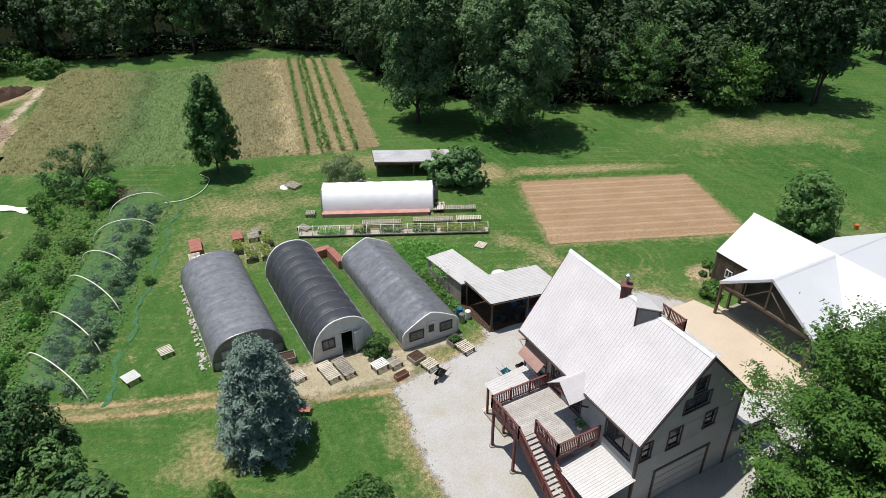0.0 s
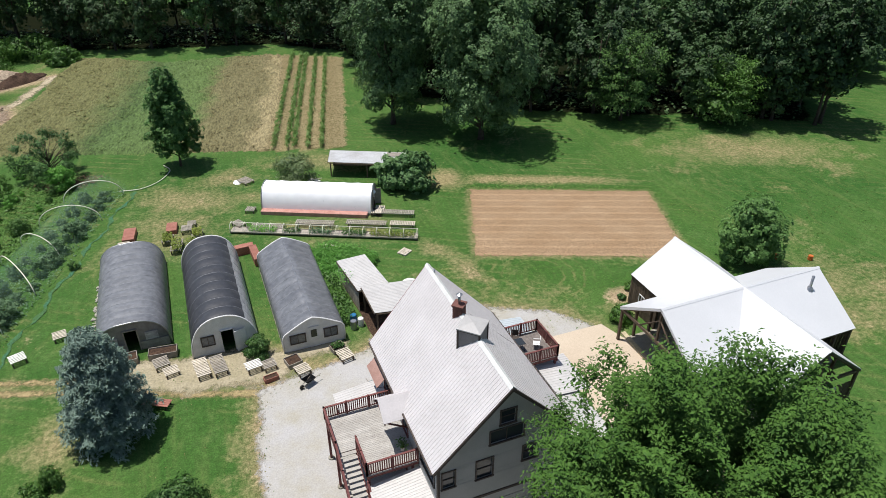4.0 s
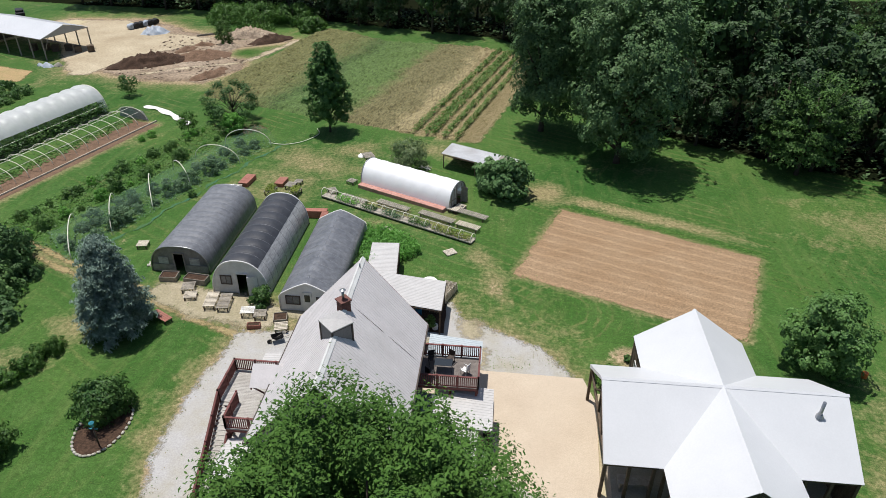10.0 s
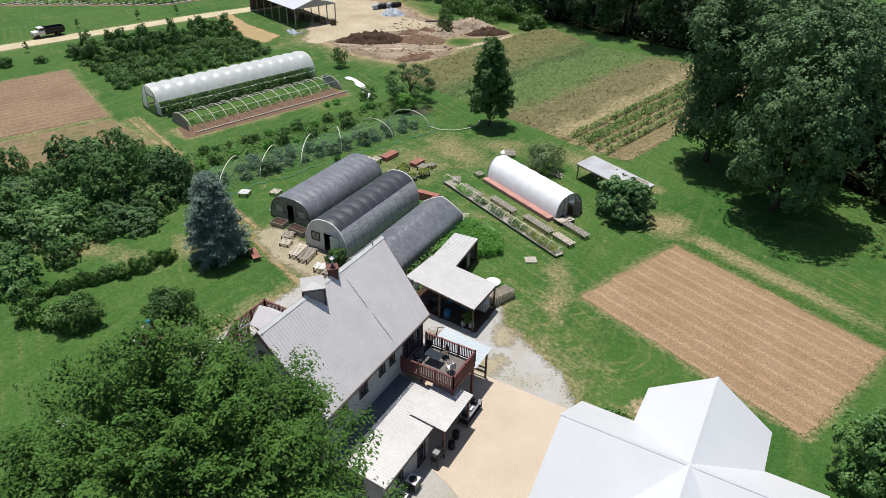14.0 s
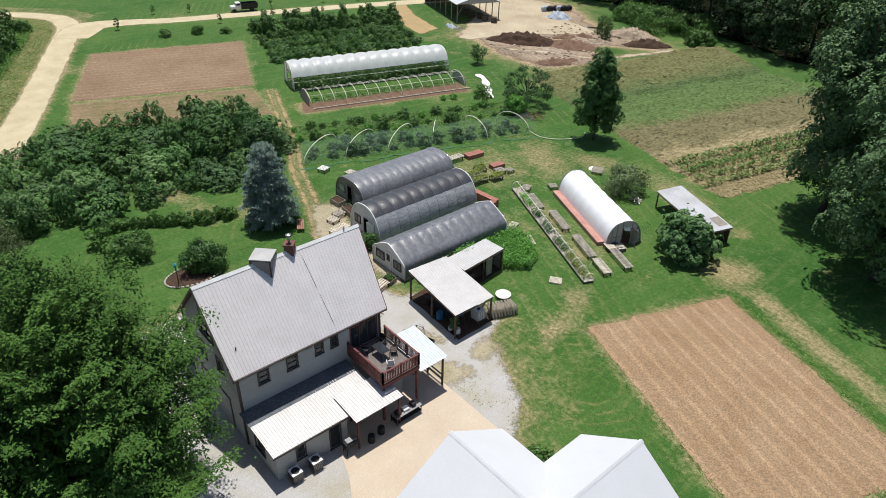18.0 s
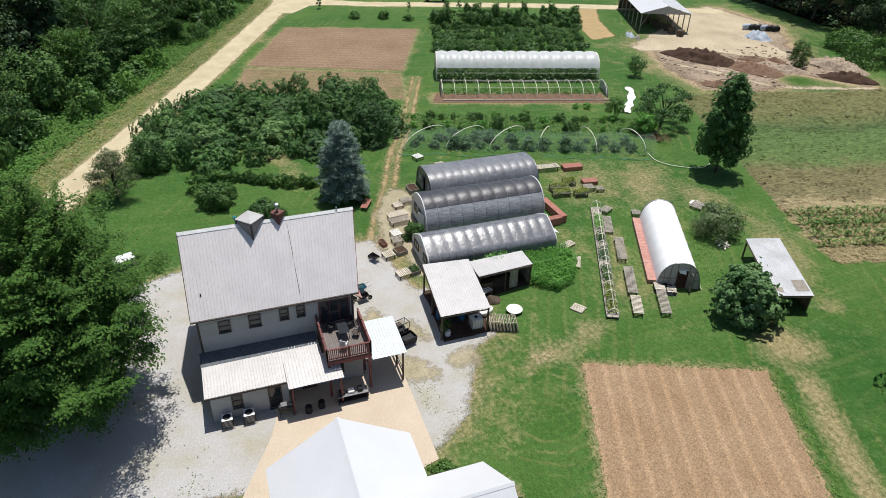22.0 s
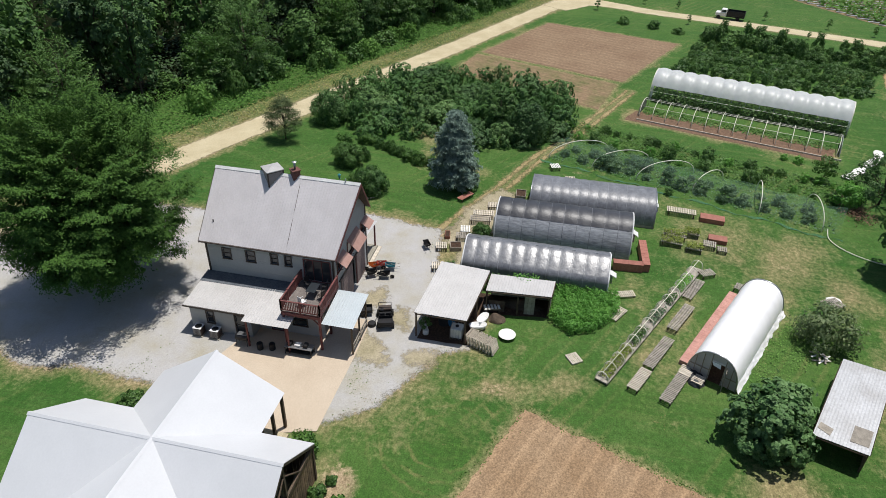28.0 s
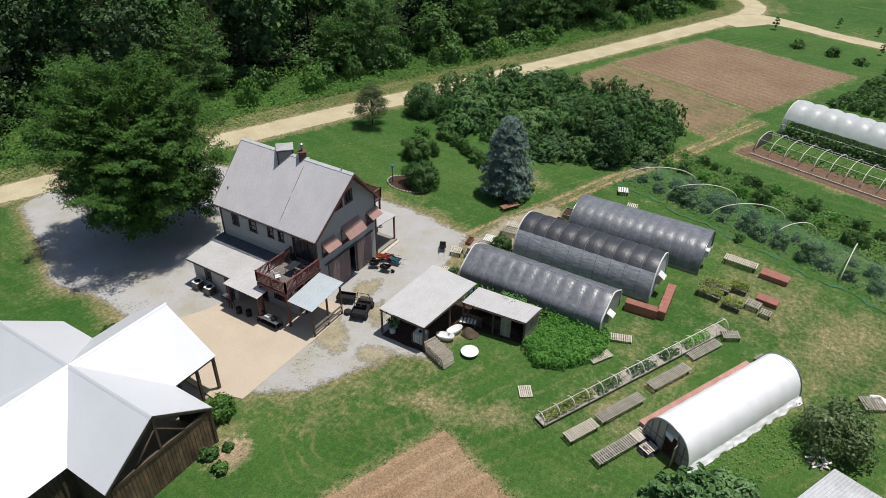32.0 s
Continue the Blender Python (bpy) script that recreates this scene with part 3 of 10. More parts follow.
def ribbed_sheet(a, b, c, d, pitch=0.23, rib=0.02, thick=0.012, ribw=0.035):
    """A bmesh of ribbed metal sheet: a-b along the eave, d-c along the top, ribs running from eave to top."""
    a, b, c, d = map(Vector, (a, b, c, d))
    n = (b - a).cross(d - a).normalized()
    k = max(1, round((b - a).length / pitch))
    bm = bmesh.new()
    low, high = [], []
    for i in range(k):
        for off, h in ((0.0, 0.0), (0.5 - ribw / pitch, 0.0), (0.5 - ribw / pitch / 2, rib), (0.5 + ribw / pitch / 2, rib), (0.5 + ribw / pitch, 0.0)):
            u = (i + off) / k
            low.append(bm.verts.new(a.lerp(b, u) + n * h))
            high.append(bm.verts.new(d.lerp(c, u) + n * h))
    low.append(bm.verts.new(b))
    high.append(bm.verts.new(c))
    for i in range(len(low) - 1):
        bm.faces.new((low[i], low[i + 1], high[i + 1], high[i]))
    r = bmesh.ops.extrude_face_region(bm, geom=bm.faces[:])
    vs = [v for v in r["geom"] if isinstance(v, bmesh.types.BMVert)]
    bmesh.ops.translate(bm, verts=vs, vec=n * thick)
    bmesh.ops.recalc_face_normals(bm, faces=bm.faces[:])
    return bm


def sheet_roof(parent, name, a, b, c, d, material, width=0.92, **kw):
    """A roof slope of separate ribbed sheets under one part's name."""
    a, b, c, d = map(Vector, (a, b, c, d))
    k = max(1, round((b - a).length / width))
    for i in range(k):
        u, v = i / k, (i + 1) / k
        lift = Vector((0, 0, 0.004 * (i % 2)))
        part(name, ribbed_sheet(a.lerp(b, u) + lift, a.lerp(b, v) + lift, d.lerp(c, v) + lift, d.lerp(c, u) + lift, **kw), material, parent)


# ---- ground ----
def edge_noise(p, q, scale, amp):
    return amp * (0.7 * noise.noise(Vector((p * scale * 0.6, q * scale * 0.6, 3.1))) + 0.45 * noise.noise(Vector((p * scale * 2.7, q * scale * 2.7, 9.4))) + 0.4 * noise.noise(Vector((p * scale * 7.3, q * scale * 7.3, 1.7))))


def ragged(poly, step=0.5, amp=0.35, scale=0.8):
    """The outline of an area, with an uneven edge."""
    out = []
    for (x0, y0), (x1, y1) in zip(poly, poly[1:] + poly[:1]):
        d = math.hypot(x1 - x0, y1 - y0)
        k = max(1, int(d / step))
        nx, ny = -(y1 - y0) / d, (x1 - x0) / d
        for i in range(k):
            x, y = x0 + (x1 - x0) * i / k, y0 + (y1 - y0) * i / k
            e = edge_noise(x, y, scale, amp)
            out.append((x + nx * e, y + ny * e))
    return out


def patch(name, poly, mat, z, label, amp=0.35, step=0.5, category="ground"):
    pts = ragged(poly, step, amp)
    bm = bmesh.new()
    vs = [bm.verts.new((x, y, z)) for x, y in pts]
    es = [bm.edges.new((vs[i], vs[(i + 1) % len(vs)])) for i in range(len(vs))]
    bmesh.ops.triangle_fill(bm, use_beauty=True, use_dissolve=False, edges=es, normal=(0, 0, 1))
    for f in bm.faces:
        if f.normal.z < 0:
            f.normal_flip()
    return solo(name, bm, mat, label, category, kind="structure")


def worn_patch(name, poly, mat, z, label, category="ground", step=0.5, grow=1.2):
    """An area whose cover thins out at the rim: a sheet past its outline that knows how far inside each place lies."""
    P = np.array(poly)
    xs, ys = np.arange(P[:, 0].min() - grow, P[:, 0].max() + grow + step, step), np.arange(P[:, 1].min() - grow, P[:, 1].max() + grow + step, step)
    X, Y = np.meshgrid(xs, ys)
    D = far_from(poly, X, Y)
    lay = D < grow
    cell = lay[:-1, :-1] & lay[1:, :-1] & lay[:-1, 1:] & lay[1:, 1:]
    idx = np.arange(X.size).reshape(X.shape)
    j, i = np.nonzero(cell)
    quad = np.stack((idx[j, i], idx[j, i + 1], idx[j + 1, i + 1], idx[j + 1, i]), 1)
    used, quad = np.unique(quad, return_inverse=True)
    me = mesh_of(name, [(x, y, z) for x, y in zip(X.ravel()[used].tolist(), Y.ravel()[used].tolist())], quad.reshape(-1, 4).tolist(), mat)
    me.attributes.new("inset", "FLOAT", "POINT").data.foreach_set("value", (-D.ravel()[used]).astype(np.float32))
    return solo(name, me, mat, label, category, kind="structure")


def ribbon(line, width):
    """A strip's outline along a line of points."""
    left, right = [], []
    for i, (x, y) in enumerate(line):
        a, b = line[max(0, i - 1)], line[min(len(line) - 1, i + 1)]
        d = Vector((b[0] - a[0], b[1] - a[1])).normalized()
        w = (width[i] if isinstance(width, (list, tuple)) else width) / 2
        left.append((x - d.y * w, y + d.x * w))
        right.append((x + d.y * w, y - d.x * w))
    return right + left[::-1]


def smooth_line(line, k=6):
    """Points along a smooth curve through a line of points."""
    out = []
    P = [Vector(p) for p in line]
    P = [2 * P[0] - P[1]] + P + [2 * P[-1] - P[-2]]
    for i in range(1, len(P) - 2):
        a, b, c, d = P[i - 1:i + 3]
        for j in range(k):
            t = j / k
            out.append(tuple(0.5 * (2 * b + (c - a) * t + (2 * a - 5 * b + 4 * c - d) * t * t + (3 * b - a - 3 * c + d) * t ** 3)))
    return out + [tuple(P[-2])]


ROAD = smooth_line([(95, -38), (62, -24), (36, -12.5), (22, -7), (8.5, -1), (-8, 6), (-25, 13.4), (-42, 21.0), (-60, 28.6), (-86, 39.2), (-95, 42.4), (-103.5, 42.6), (-111, 37.5), (-118, 28), (-126, 14)])
LANE = smooth_line([(-85, 40.0), (-92.6, 45.6), (-91.6, 53), (-87.8, 62), (-84.3, 75), (-78.5, 95), (-73, 112), (-67, 127), (-60, 142)])
TRACK = smooth_line([(16.5, 36), (11, 38.0), (4, 41), (-5, 44.3), (-13.6, 48.4), (-27, 53.7), (-34, 56.5)])
YARD = [(15.4, 36.3), (20, 36.8), (24.5, 37.8), (28, 42.4), (33, 42.4), (34.2, 40.2), (38.2, 38.6), (41, 36.6), (43.5, 33.9), (43, 18.3), (42.4, 12.5), (43.8, 8.0), (40.5, 1), (37, -8.5), (30, -9.5), (20, -5.8), (17.6, 4), (17.4, 10.8), (15.4, 16.5), (14.0, 22.5), (13.8, 26.5), (14.3, 31.8)]
PAD = [(31.5, 33.4), (36.4, 33.5), (44.4, 33.4), (45.3, 30.5), (45.6, 26), (45.2, 19.2), (38.6, 22.7), (37.0, 23.2), (31.5, 23.2)]
FIELD = [(38.75, 47.9), (59.0, 39.6), (64.2, 53.6), (44.2, 62.1)]
FIELD_W = [(-47.8, 29.6), (-38.2, 55.2), (-63.6, 66.0), (-71.8, 39.9)]
FIELD_S = [(-36.0, 26.4), (-24.6, 51.6), (-36.8, 54.4), (-46.6, 29.2)]
EARTH = [(-42, 106), (-36, 105.6), (-26, 102.3), (-15.5, 102.3), (-11.5, 110), (-12.5, 116), (-17.5, 118), (-18, 123), (-13, 127), (-7, 131.5), (-14, 132), (-22, 130), (-34, 137), (-46, 145), (-64, 143), (-61, 126), (-47, 123), (-40, 121), (-36, 115)]
BED = [(-21.6, 55.4), (-25.6, 57.0), (-18.2, 83.4), (-13.8, 82.2)]
MEADOW = [(-12.6, 95.5), (6.4, 89.0), (23.4, 83.4), (29, 105), (33.6, 130), (28, 131.5), (12.6, 132.5), (-2.5, 142.5), (-6, 133), (-8.5, 118), (-12, 107)]
CORN = [(21.8, 83.6), (33.6, 80.4), (44.2, 124), (33.6, 130)]


def far_from(poly, X, Y, closed=True):
    """Distance of points to an outline (or a line), negative inside it."""
    P = np.array(poly)
    D = np.full(X.shape, 1e9)
    inside = np.zeros(X.shape, bool)
    k = len(P)
    for i in range(k if closed else k - 1):
        a, b = P[i], P[(i + 1) % k]
        d = b - a
        t = np.clip(((X - a[0]) * d[0] + (Y - a[1]) * d[1]) / (d @ d + 1e-9), 0, 1)
        D = np.minimum(D, np.hypot(X - a[0] - t * d[0], Y - a[1] - t * d[1]))
        if closed and d[1] != 0:
            cross = ((a[1] > Y) != (b[1] > Y)) & (X < d[0] * (Y - a[1]) / d[1] + a[0])
            inside ^= cross
    return np.where(inside, -D, D) if closed else D


def spread(lo, hi, step, reach):
    mid = np.arange(lo, hi + step / 2, step)
    grow, s = [], step
    d = 0.0
    while d < reach:
        s *= 1.5
        d += s
        grow.append(d)
    grow = np.array(grow)
    return np.concatenate((lo - grow[::-1], mid, hi + grow))


gx, gy = spread(-120, 120, 0.8, 4000), spread(-50, 160, 0.8, 4000)
GX, GY = np.meshgrid(gx, gy)
DRY = np.zeros(GX.shape)
BARE = np.zeros(GX.shape)
LUSH = np.zeros(GX.shape)


def blob(A, x, y, rx, ry, w, turn=0.0):
    c, s = math.cos(radians(turn)), math.sin(radians(turn))
    u, v = ((GX - x) * c + (GY - y) * s) / rx, (-(GX - x) * s + (GY - y) * c) / ry
    np.maximum(A, w * np.exp(-(u * u + v * v)), out=A)


for poly, reach, w in ((YARD, 0.7, 0.6), (FIELD, 0.3, 0.35), (FIELD_W, 0.4, 0.35), (FIELD_S, 0.4, 0.25), (EARTH, 2.5, 0.8), (BED, 0.4, 0.25)):
    D = far_from(poly, GX, GY)
    np.maximum(BARE, np.where(D > -1.5, w * np.exp(-np.maximum(D, 0) / reach), 0), out=BARE)
    np.maximum(DRY, np.where(D > -3, 0.75 * np.exp(-np.maximum(D, 0) / (2 * reach)), 0), out=DRY)
D = far_from(ROAD, GX, GY, False)
beyond = GY < 15 - 0.42 * (GX + 20)
np.maximum(DRY, np.where(beyond, 0.95 * np.exp(-np.maximum(D - 2.0, 0) / 2.2), 0.55 * np.exp(-np.maximum(D - 2.2, 0) / 0.8)), out=DRY)
np.maximum(BARE, np.where(beyond, 0.7 * np.exp(-np.maximum(D - 2.0, 0) / 0.9), 0.4 * np.exp(-np.maximum(D - 2.2, 0) / 0.4)), out=BARE)
D = far_from(LANE, GX, GY, False)
np.maximum(DRY, 0.6 * np.exp(-np.maximum(D - 1.8, 0) / 1.2), out=DRY)
D = far_from(TRACK, GX, GY, False)
np.maximum(DRY, 0.5 * np.exp(-np.maximum(D - 0.9, 0) / 0.4), out=DRY)
for b in ((12, 72, 8, 4.0, 0.65, -25), (12, 40.4, 8, 2.0, 0.9, -4), (30, 76.5, 11, 2.6, 0.6, -20), (9, 67, 8, 4, 0.45, 0), (22, 68.5, 9, 1.6, 0.55, -25), (30, 57, 6, 1.2, 0.45, -25), (17, 76, 5, 3, 0.6, 0), (24, 60.5, 5, 1.0, 0.7, -25), (37.0, 46.0, 1.4, 3.2, 0.7, 20), (35.5, 50.5, 1.6, 3.0, 0.65, 30),
          (53, 61.6, 13, 1.3, 0.85, -23), (42.5, 66, 3.0, 3.2, 0.85, 0), (85, 59, 14, 6, 0.65, -20), (41, 40.2, 5, 0.8, 0.25, 40), (46, 37.8, 6, 0.7, 0.25, -20), (1, 36, 3.0, 4.0, 0.6, 0), (-2, 31, 3.5, 2.0, 0.5, 0),
          (28, 37.5, 9, 0.8, 0.5, 0), (10, 63, 7, 5, 0.5, 0), (30, 78, 6, 2.0, 0.55, -20), (-9, 29, 6, 2.5, 0.55, 20), (25, 64.5, 3, 1.0, 0.5, -25), (18, 38.2, 5, 1.6, 0.7, 0), (47.6, 34.6, 2.0, 2.0, 0.6, 0), (70, 30, 7, 9, 0.45, 0), (33, 46.5, 5, 0.7, 0.4, -18), (31, 59, 9, 4.5, 0.28, -25), (33, 53, 5, 3, 0.25, -25), (22, 57, 6, 4, 0.25, -25)):
    blob(DRY, *b)
for b in ((48.6, 36.4, 2.4, 1.9, 0.8, 20), (37.2, 45.5, 1.2, 2.2, 0.6, 20), (-2.4, 49.5, 0.8, 2.0, 0.45, 0), (13.5, 71.5, 3, 1.5, 0.5, -20), (12.5, 39.8, 7, 1.3, 0.6, -6)):
    blob(BARE, *b)
D = far_from(ROAD, GX, GY, False)
far_side = GY < 15 - 0.42 * (GX + 20)
LUSH = np.where((D > 9) & far_side, 0.35 * np.exp(-np.maximum(D - 11, 0) / 4), LUSH)
DRY = np.where((D < 7.0) & far_side, np.maximum(DRY * 0.8, 0.38), DRY)
for b in ((43.5, 43, 3.5, 4.5, 0.55, 20), (50, 38.5, 7, 2.5, 0.5, -20), (36.5, 55, 2.5, 8, 0.5, 20), (66, 47, 3, 10, 0.5, 20), (8, 30, 6, 5, 0.35, 0), (-14, 121, 3.5, 4.5, 0.8, 0), (-20, 132, 5, 4, 0.8, 0), (46, 33.8, 1.3, 1.3, 0.7, 0)):
    blob(LUSH, *b)
D = far_from([(44.4, 62.9), (64.8, 54.3)], GX, GY, False)
np.maximum(LUSH, 0.75 * np.exp(-(D / 0.7) ** 2), out=LUSH)
DRY[far_from(MEADOW, GX, GY) < 0] = 0.2
DRY[far_from(CORN, GX, GY) < 0] = 0.95
BARE[far_from(CORN, GX, GY) < 0] = 0.35
ny, nx = GX.shape
me = bpy.data.meshes.new("ground")
me.vertices.add(nx * ny)
me.vertices.foreach_set("co", np.stack((GX, GY, np.zeros(GX.shape)), -1).astype(np.float32).ravel())
ii = np.arange(ny - 1)[:, None] * nx + np.arange(nx - 1)[None, :]
quad = np.stack((ii, ii + 1, ii + nx + 1, ii + nx), -1).reshape(-1, 4).astype(np.int32)
me.loops.add(quad.size)
me.loops.foreach_set("vertex_index", quad.ravel())
me.polygons.add(len(quad))
me.polygons.foreach_set("loop_start", np.arange(0, quad.size, 4, dtype=np.int32))
me.polygons.foreach_set("loop_total", np.full(len(quad), 4, dtype=np.int32))
for key, A in (("dry", DRY), ("bare", BARE), ("lush", LUSH)):
    me.attributes.new(key, "FLOAT", "POINT").data.foreach_set("value", A.astype(np.float32).ravel())
me.materials.append(M_GRASS)
me.update()
me.validate()
solo("ground", me, M_GRASS, "mown green grass with dry straw-coloured patches", "ground", kind="structure")

worn_patch("road", ribbon(ROAD, 4.7), M_ROAD, 0.03, "pale limestone gravel farm road", "road", 0.45)
worn_patch("lane", ribbon(LANE, [6.5, 7, 7.5, 8, 8, 8, 8, 7.5, 7, 6.5, 6, 5.5, 5.2, 5, 4.8] + [4.5] * (len(LANE) - 15)), M_ROAD, 0.034, "pale limestone lane branching off the farm road", "road", 0.6)
worn_patch("gravel_yard", YARD, M_GRAVEL, 0.026, "grey gravel yard round the house", "yard", 0.4, 1.6)
for spot in ([(36.6, 33.2), (36.8, 36.4), (34.2, 36.0), (33.0, 33.2)], [(30.2, 32.2), (29.4, 34.2), (26.6, 33.2), (27.8, 31.6)], [(31.6, 34.6), (32.0, 37.0), (29.4, 36.6), (29.0, 35.0)], [(36.6, 37.6), (35.6, 40.4), (33.9, 40.0), (34.6, 37.4)]):
    worn_patch("dusty_ground", spot, M_DUST, 0.029, "tan dust worn into the gravel yard", "ground", 0.5, 1.0)
patch("concrete_pad", PAD, M_PAD, 0.05, "tan concrete yard beside the house", 0.05, 0.8, "yard")
worn_patch("bare_earth", EARTH, M_DIRT, 0.022, "bare brown earth yard with wheel tracks", "ground", 0.8, 3.0)
worn_patch("pale_earth", [(-66, 142), (-62, 126), (-55, 124), (-47, 112), (-40, 103.2), (-37.5, 103.6), (-36, 108), (-33.5, 117), (-29.5, 121.5), (-25, 127.5), (-25.5, 131), (-40, 134.6), (-50, 144)], M_PALE_EARTH, 0.027, "pale driven earth beside the farm shed", "ground", 0.8, 2.4)
worn_patch("earth_path", ribbon(smooth_line([(-30, 104), (-22, 109.5), (-17.9, 112), (-14.6, 113.4), (-11.8, 116), (-10, 121.4), (-8.3, 126.7), (-6.6, 132)], 4), 1.3), M_PALE_EARTH, 0.030, "pale worn path round the grass", "path", 0.5, 2.0)
worn_patch("trodden_ground", [(4, 40.9), (9, 38.2), (17, 36.5), (18.5, 38.6), (23, 38.8), (23, 39.7), (17, 40.6), (10, 42.5), (5, 43.0)], M_DUST, 0.020, "dusty trodden ground before the greenhouse doors", "ground", 0.4, 2.0)
worn_patch("soil_strip", [(-72.2, 109.5), (-70.4, 113.2), (-60.5, 108.2), (-48, 104.4), (-46.6, 98.4), (-54.8, 100.2), (-66.5, 105.8)], M_ORANGE_SOIL, 0.024, "strip of bare orange-tan soil beside the orchard", "ground", 0.6, 1.4)
for off in (-0.6, 0.6):
    line = [(x + off * 0.45, y + off * 0.9) for x, y in TRACK]
    worn_patch("wheel_track", ribbon(line, 0.6), M_TRACK, 0.018, "worn dirt wheel track through the grass", "track", 0.3, 0.6)


def tilled(name, poly, mat, rows, label, height=0.05, step=0.35, z=0.03, amp=0.4):
    """A tilled field: ridges along its first side, with an uneven edge. poly: four corners."""
    a, b, c, d = [Vector((*p, 0)) for p in poly]
    n = max(8, int((b - a).length / step))
    m = rows * 4
    vs, fs = [], []
    for j in range(m + 1):
        v = j / m
        for i in range(n + 1):
            u = i / n
            p = a.lerp(b, u).lerp(d.lerp(c, u), v)
            edge = min(u, 1 - u) * n * step, min(v, 1 - v) * m
            e = edge_noise(p.x, p.y, 0.7, amp)
            if i in (0, n):
                p += (b - a).normalized() * e
            if j in (0, m):
                p += (d - a).normalized() * e
            h = height * (0.5 - 0.5 * math.cos(2 * math.pi * (j / 4 + 0.06 * noise.noise(p * 0.5)))) * (0.7 + 0.6 * noise.noise(p * 0.8))
            h += 0.025 * noise.noise(p * 2.1)
            vs.append((p.x, p.y, z + max(0.0, h) * (0.0 if i in (0, n) or j in (0, m) else 1.0)))
    for j in range(m):
        for i in range(n):
            k = j * (n + 1) + i
            fs.append((k, k + 1, k + n + 2, k + n + 1))
    return solo(name, mesh_of(name, vs, fs, mat, True), mat, label, "field", kind="structure")


tilled("tilled_field", FIELD, M_SOIL, 14, "tilled tan-brown field with straw-strewn rows", 0.06)
tilled("tilled_field", FIELD_W, M_SOIL_RED, 17, "tilled reddish-brown field with fine rows", 0.035, step=0.8)
tilled("tilled_field", FIELD_S, M_SOIL_PALE, 8, "narrow tan tilled field overgrown with weeds", 0.03, step=0.8)
tilled("garden_bed", BED, M_LEAFMOLD, 5, "long bare dark-brown garden bed", step=0.6)


def meadow_sheet(poly, step=0.42):
    """Tall grass as one uneven, matted cover with a ragged rim."""
    xs, ys = np.arange(-16, 36, step), np.arange(82, 144, step)
    X, Y = np.meshgrid(xs, ys)
    D = -far_from(poly, X, Y)
    lay = (D > -0.4)
    idx = np.full(X.shape, -1)
    idx[lay] = np.arange(lay.sum())
    vs = []
    for x, y, d in zip(X[lay].tolist(), Y[lay].tolist(), D[lay].tolist()):
        q = Vector((x * 0.97 - y * 0.22, (x * 0.22 + y * 0.97) * 0.35, 0))
        h = 0.40 + 0.40 * noise.noise(q * 0.55) + 0.34 * noise.noise(q * 1.7) + 0.32 * noise.noise(Vector((x, y, 5)) * 1.6)
        vs.append((x + 0.2 * noise.noise(Vector((x, y, 1))), y + 0.2 * noise.noise(Vector((x, y, 2))), 0.0 if d < 0.1 else max(0.06, h) * min(1, 0.35 + d * 0.7)))
    fs = []
    for j in range(X.shape[0] - 1):
        for i in range(X.shape[1] - 1):
            q = (idx[j, i], idx[j, i + 1], idx[j + 1, i + 1], idx[j + 1, i])
            if min(q) >= 0:
                fs.append(tuple(int(k) for k in q))
    return solo("meadow", mesh_of("meadow", vs, fs, M_MEADOW, True), M_MEADOW, "tall matted olive and brown meadow grass", "grass", kind="stuff")


meadow_sheet(MEADOW)


# ---- plants ----
def leaves(rng, centres, outward, size, ragged_size=0.5, droop=0.0, slim=0.62, stray=0.55):
    """Leaf-shaped quads: centres and the way they face (N x 3), and their length."""
    n = len(centres)
    nrm = outward + rng.normal(0, stray, (n, 3))
    nrm[:, 2] += 0.35
    nrm /= np.linalg.norm(nrm, axis=1, keepdims=True) + 1e-9
    along = np.cross(nrm, rng.normal(0, 1, (n, 3)))
    along /= np.linalg.norm(along, axis=1, keepdims=True) + 1e-9
    along[:, 2] -= droop
    side = np.cross(nrm, along)
    s = size * (1 - ragged_size + 2 * ragged_size * rng.random((n, 1)))
    fold = nrm * s * 0.14
    p0, p2 = centres - along * s * 0.5, centres + along * s * 0.5
    p1, p3 = centres + side * s * slim * 0.5 + fold, centres - side * s * slim * 0.5 + fold
    return np.stack((p0, p1, p2, p3), 1)


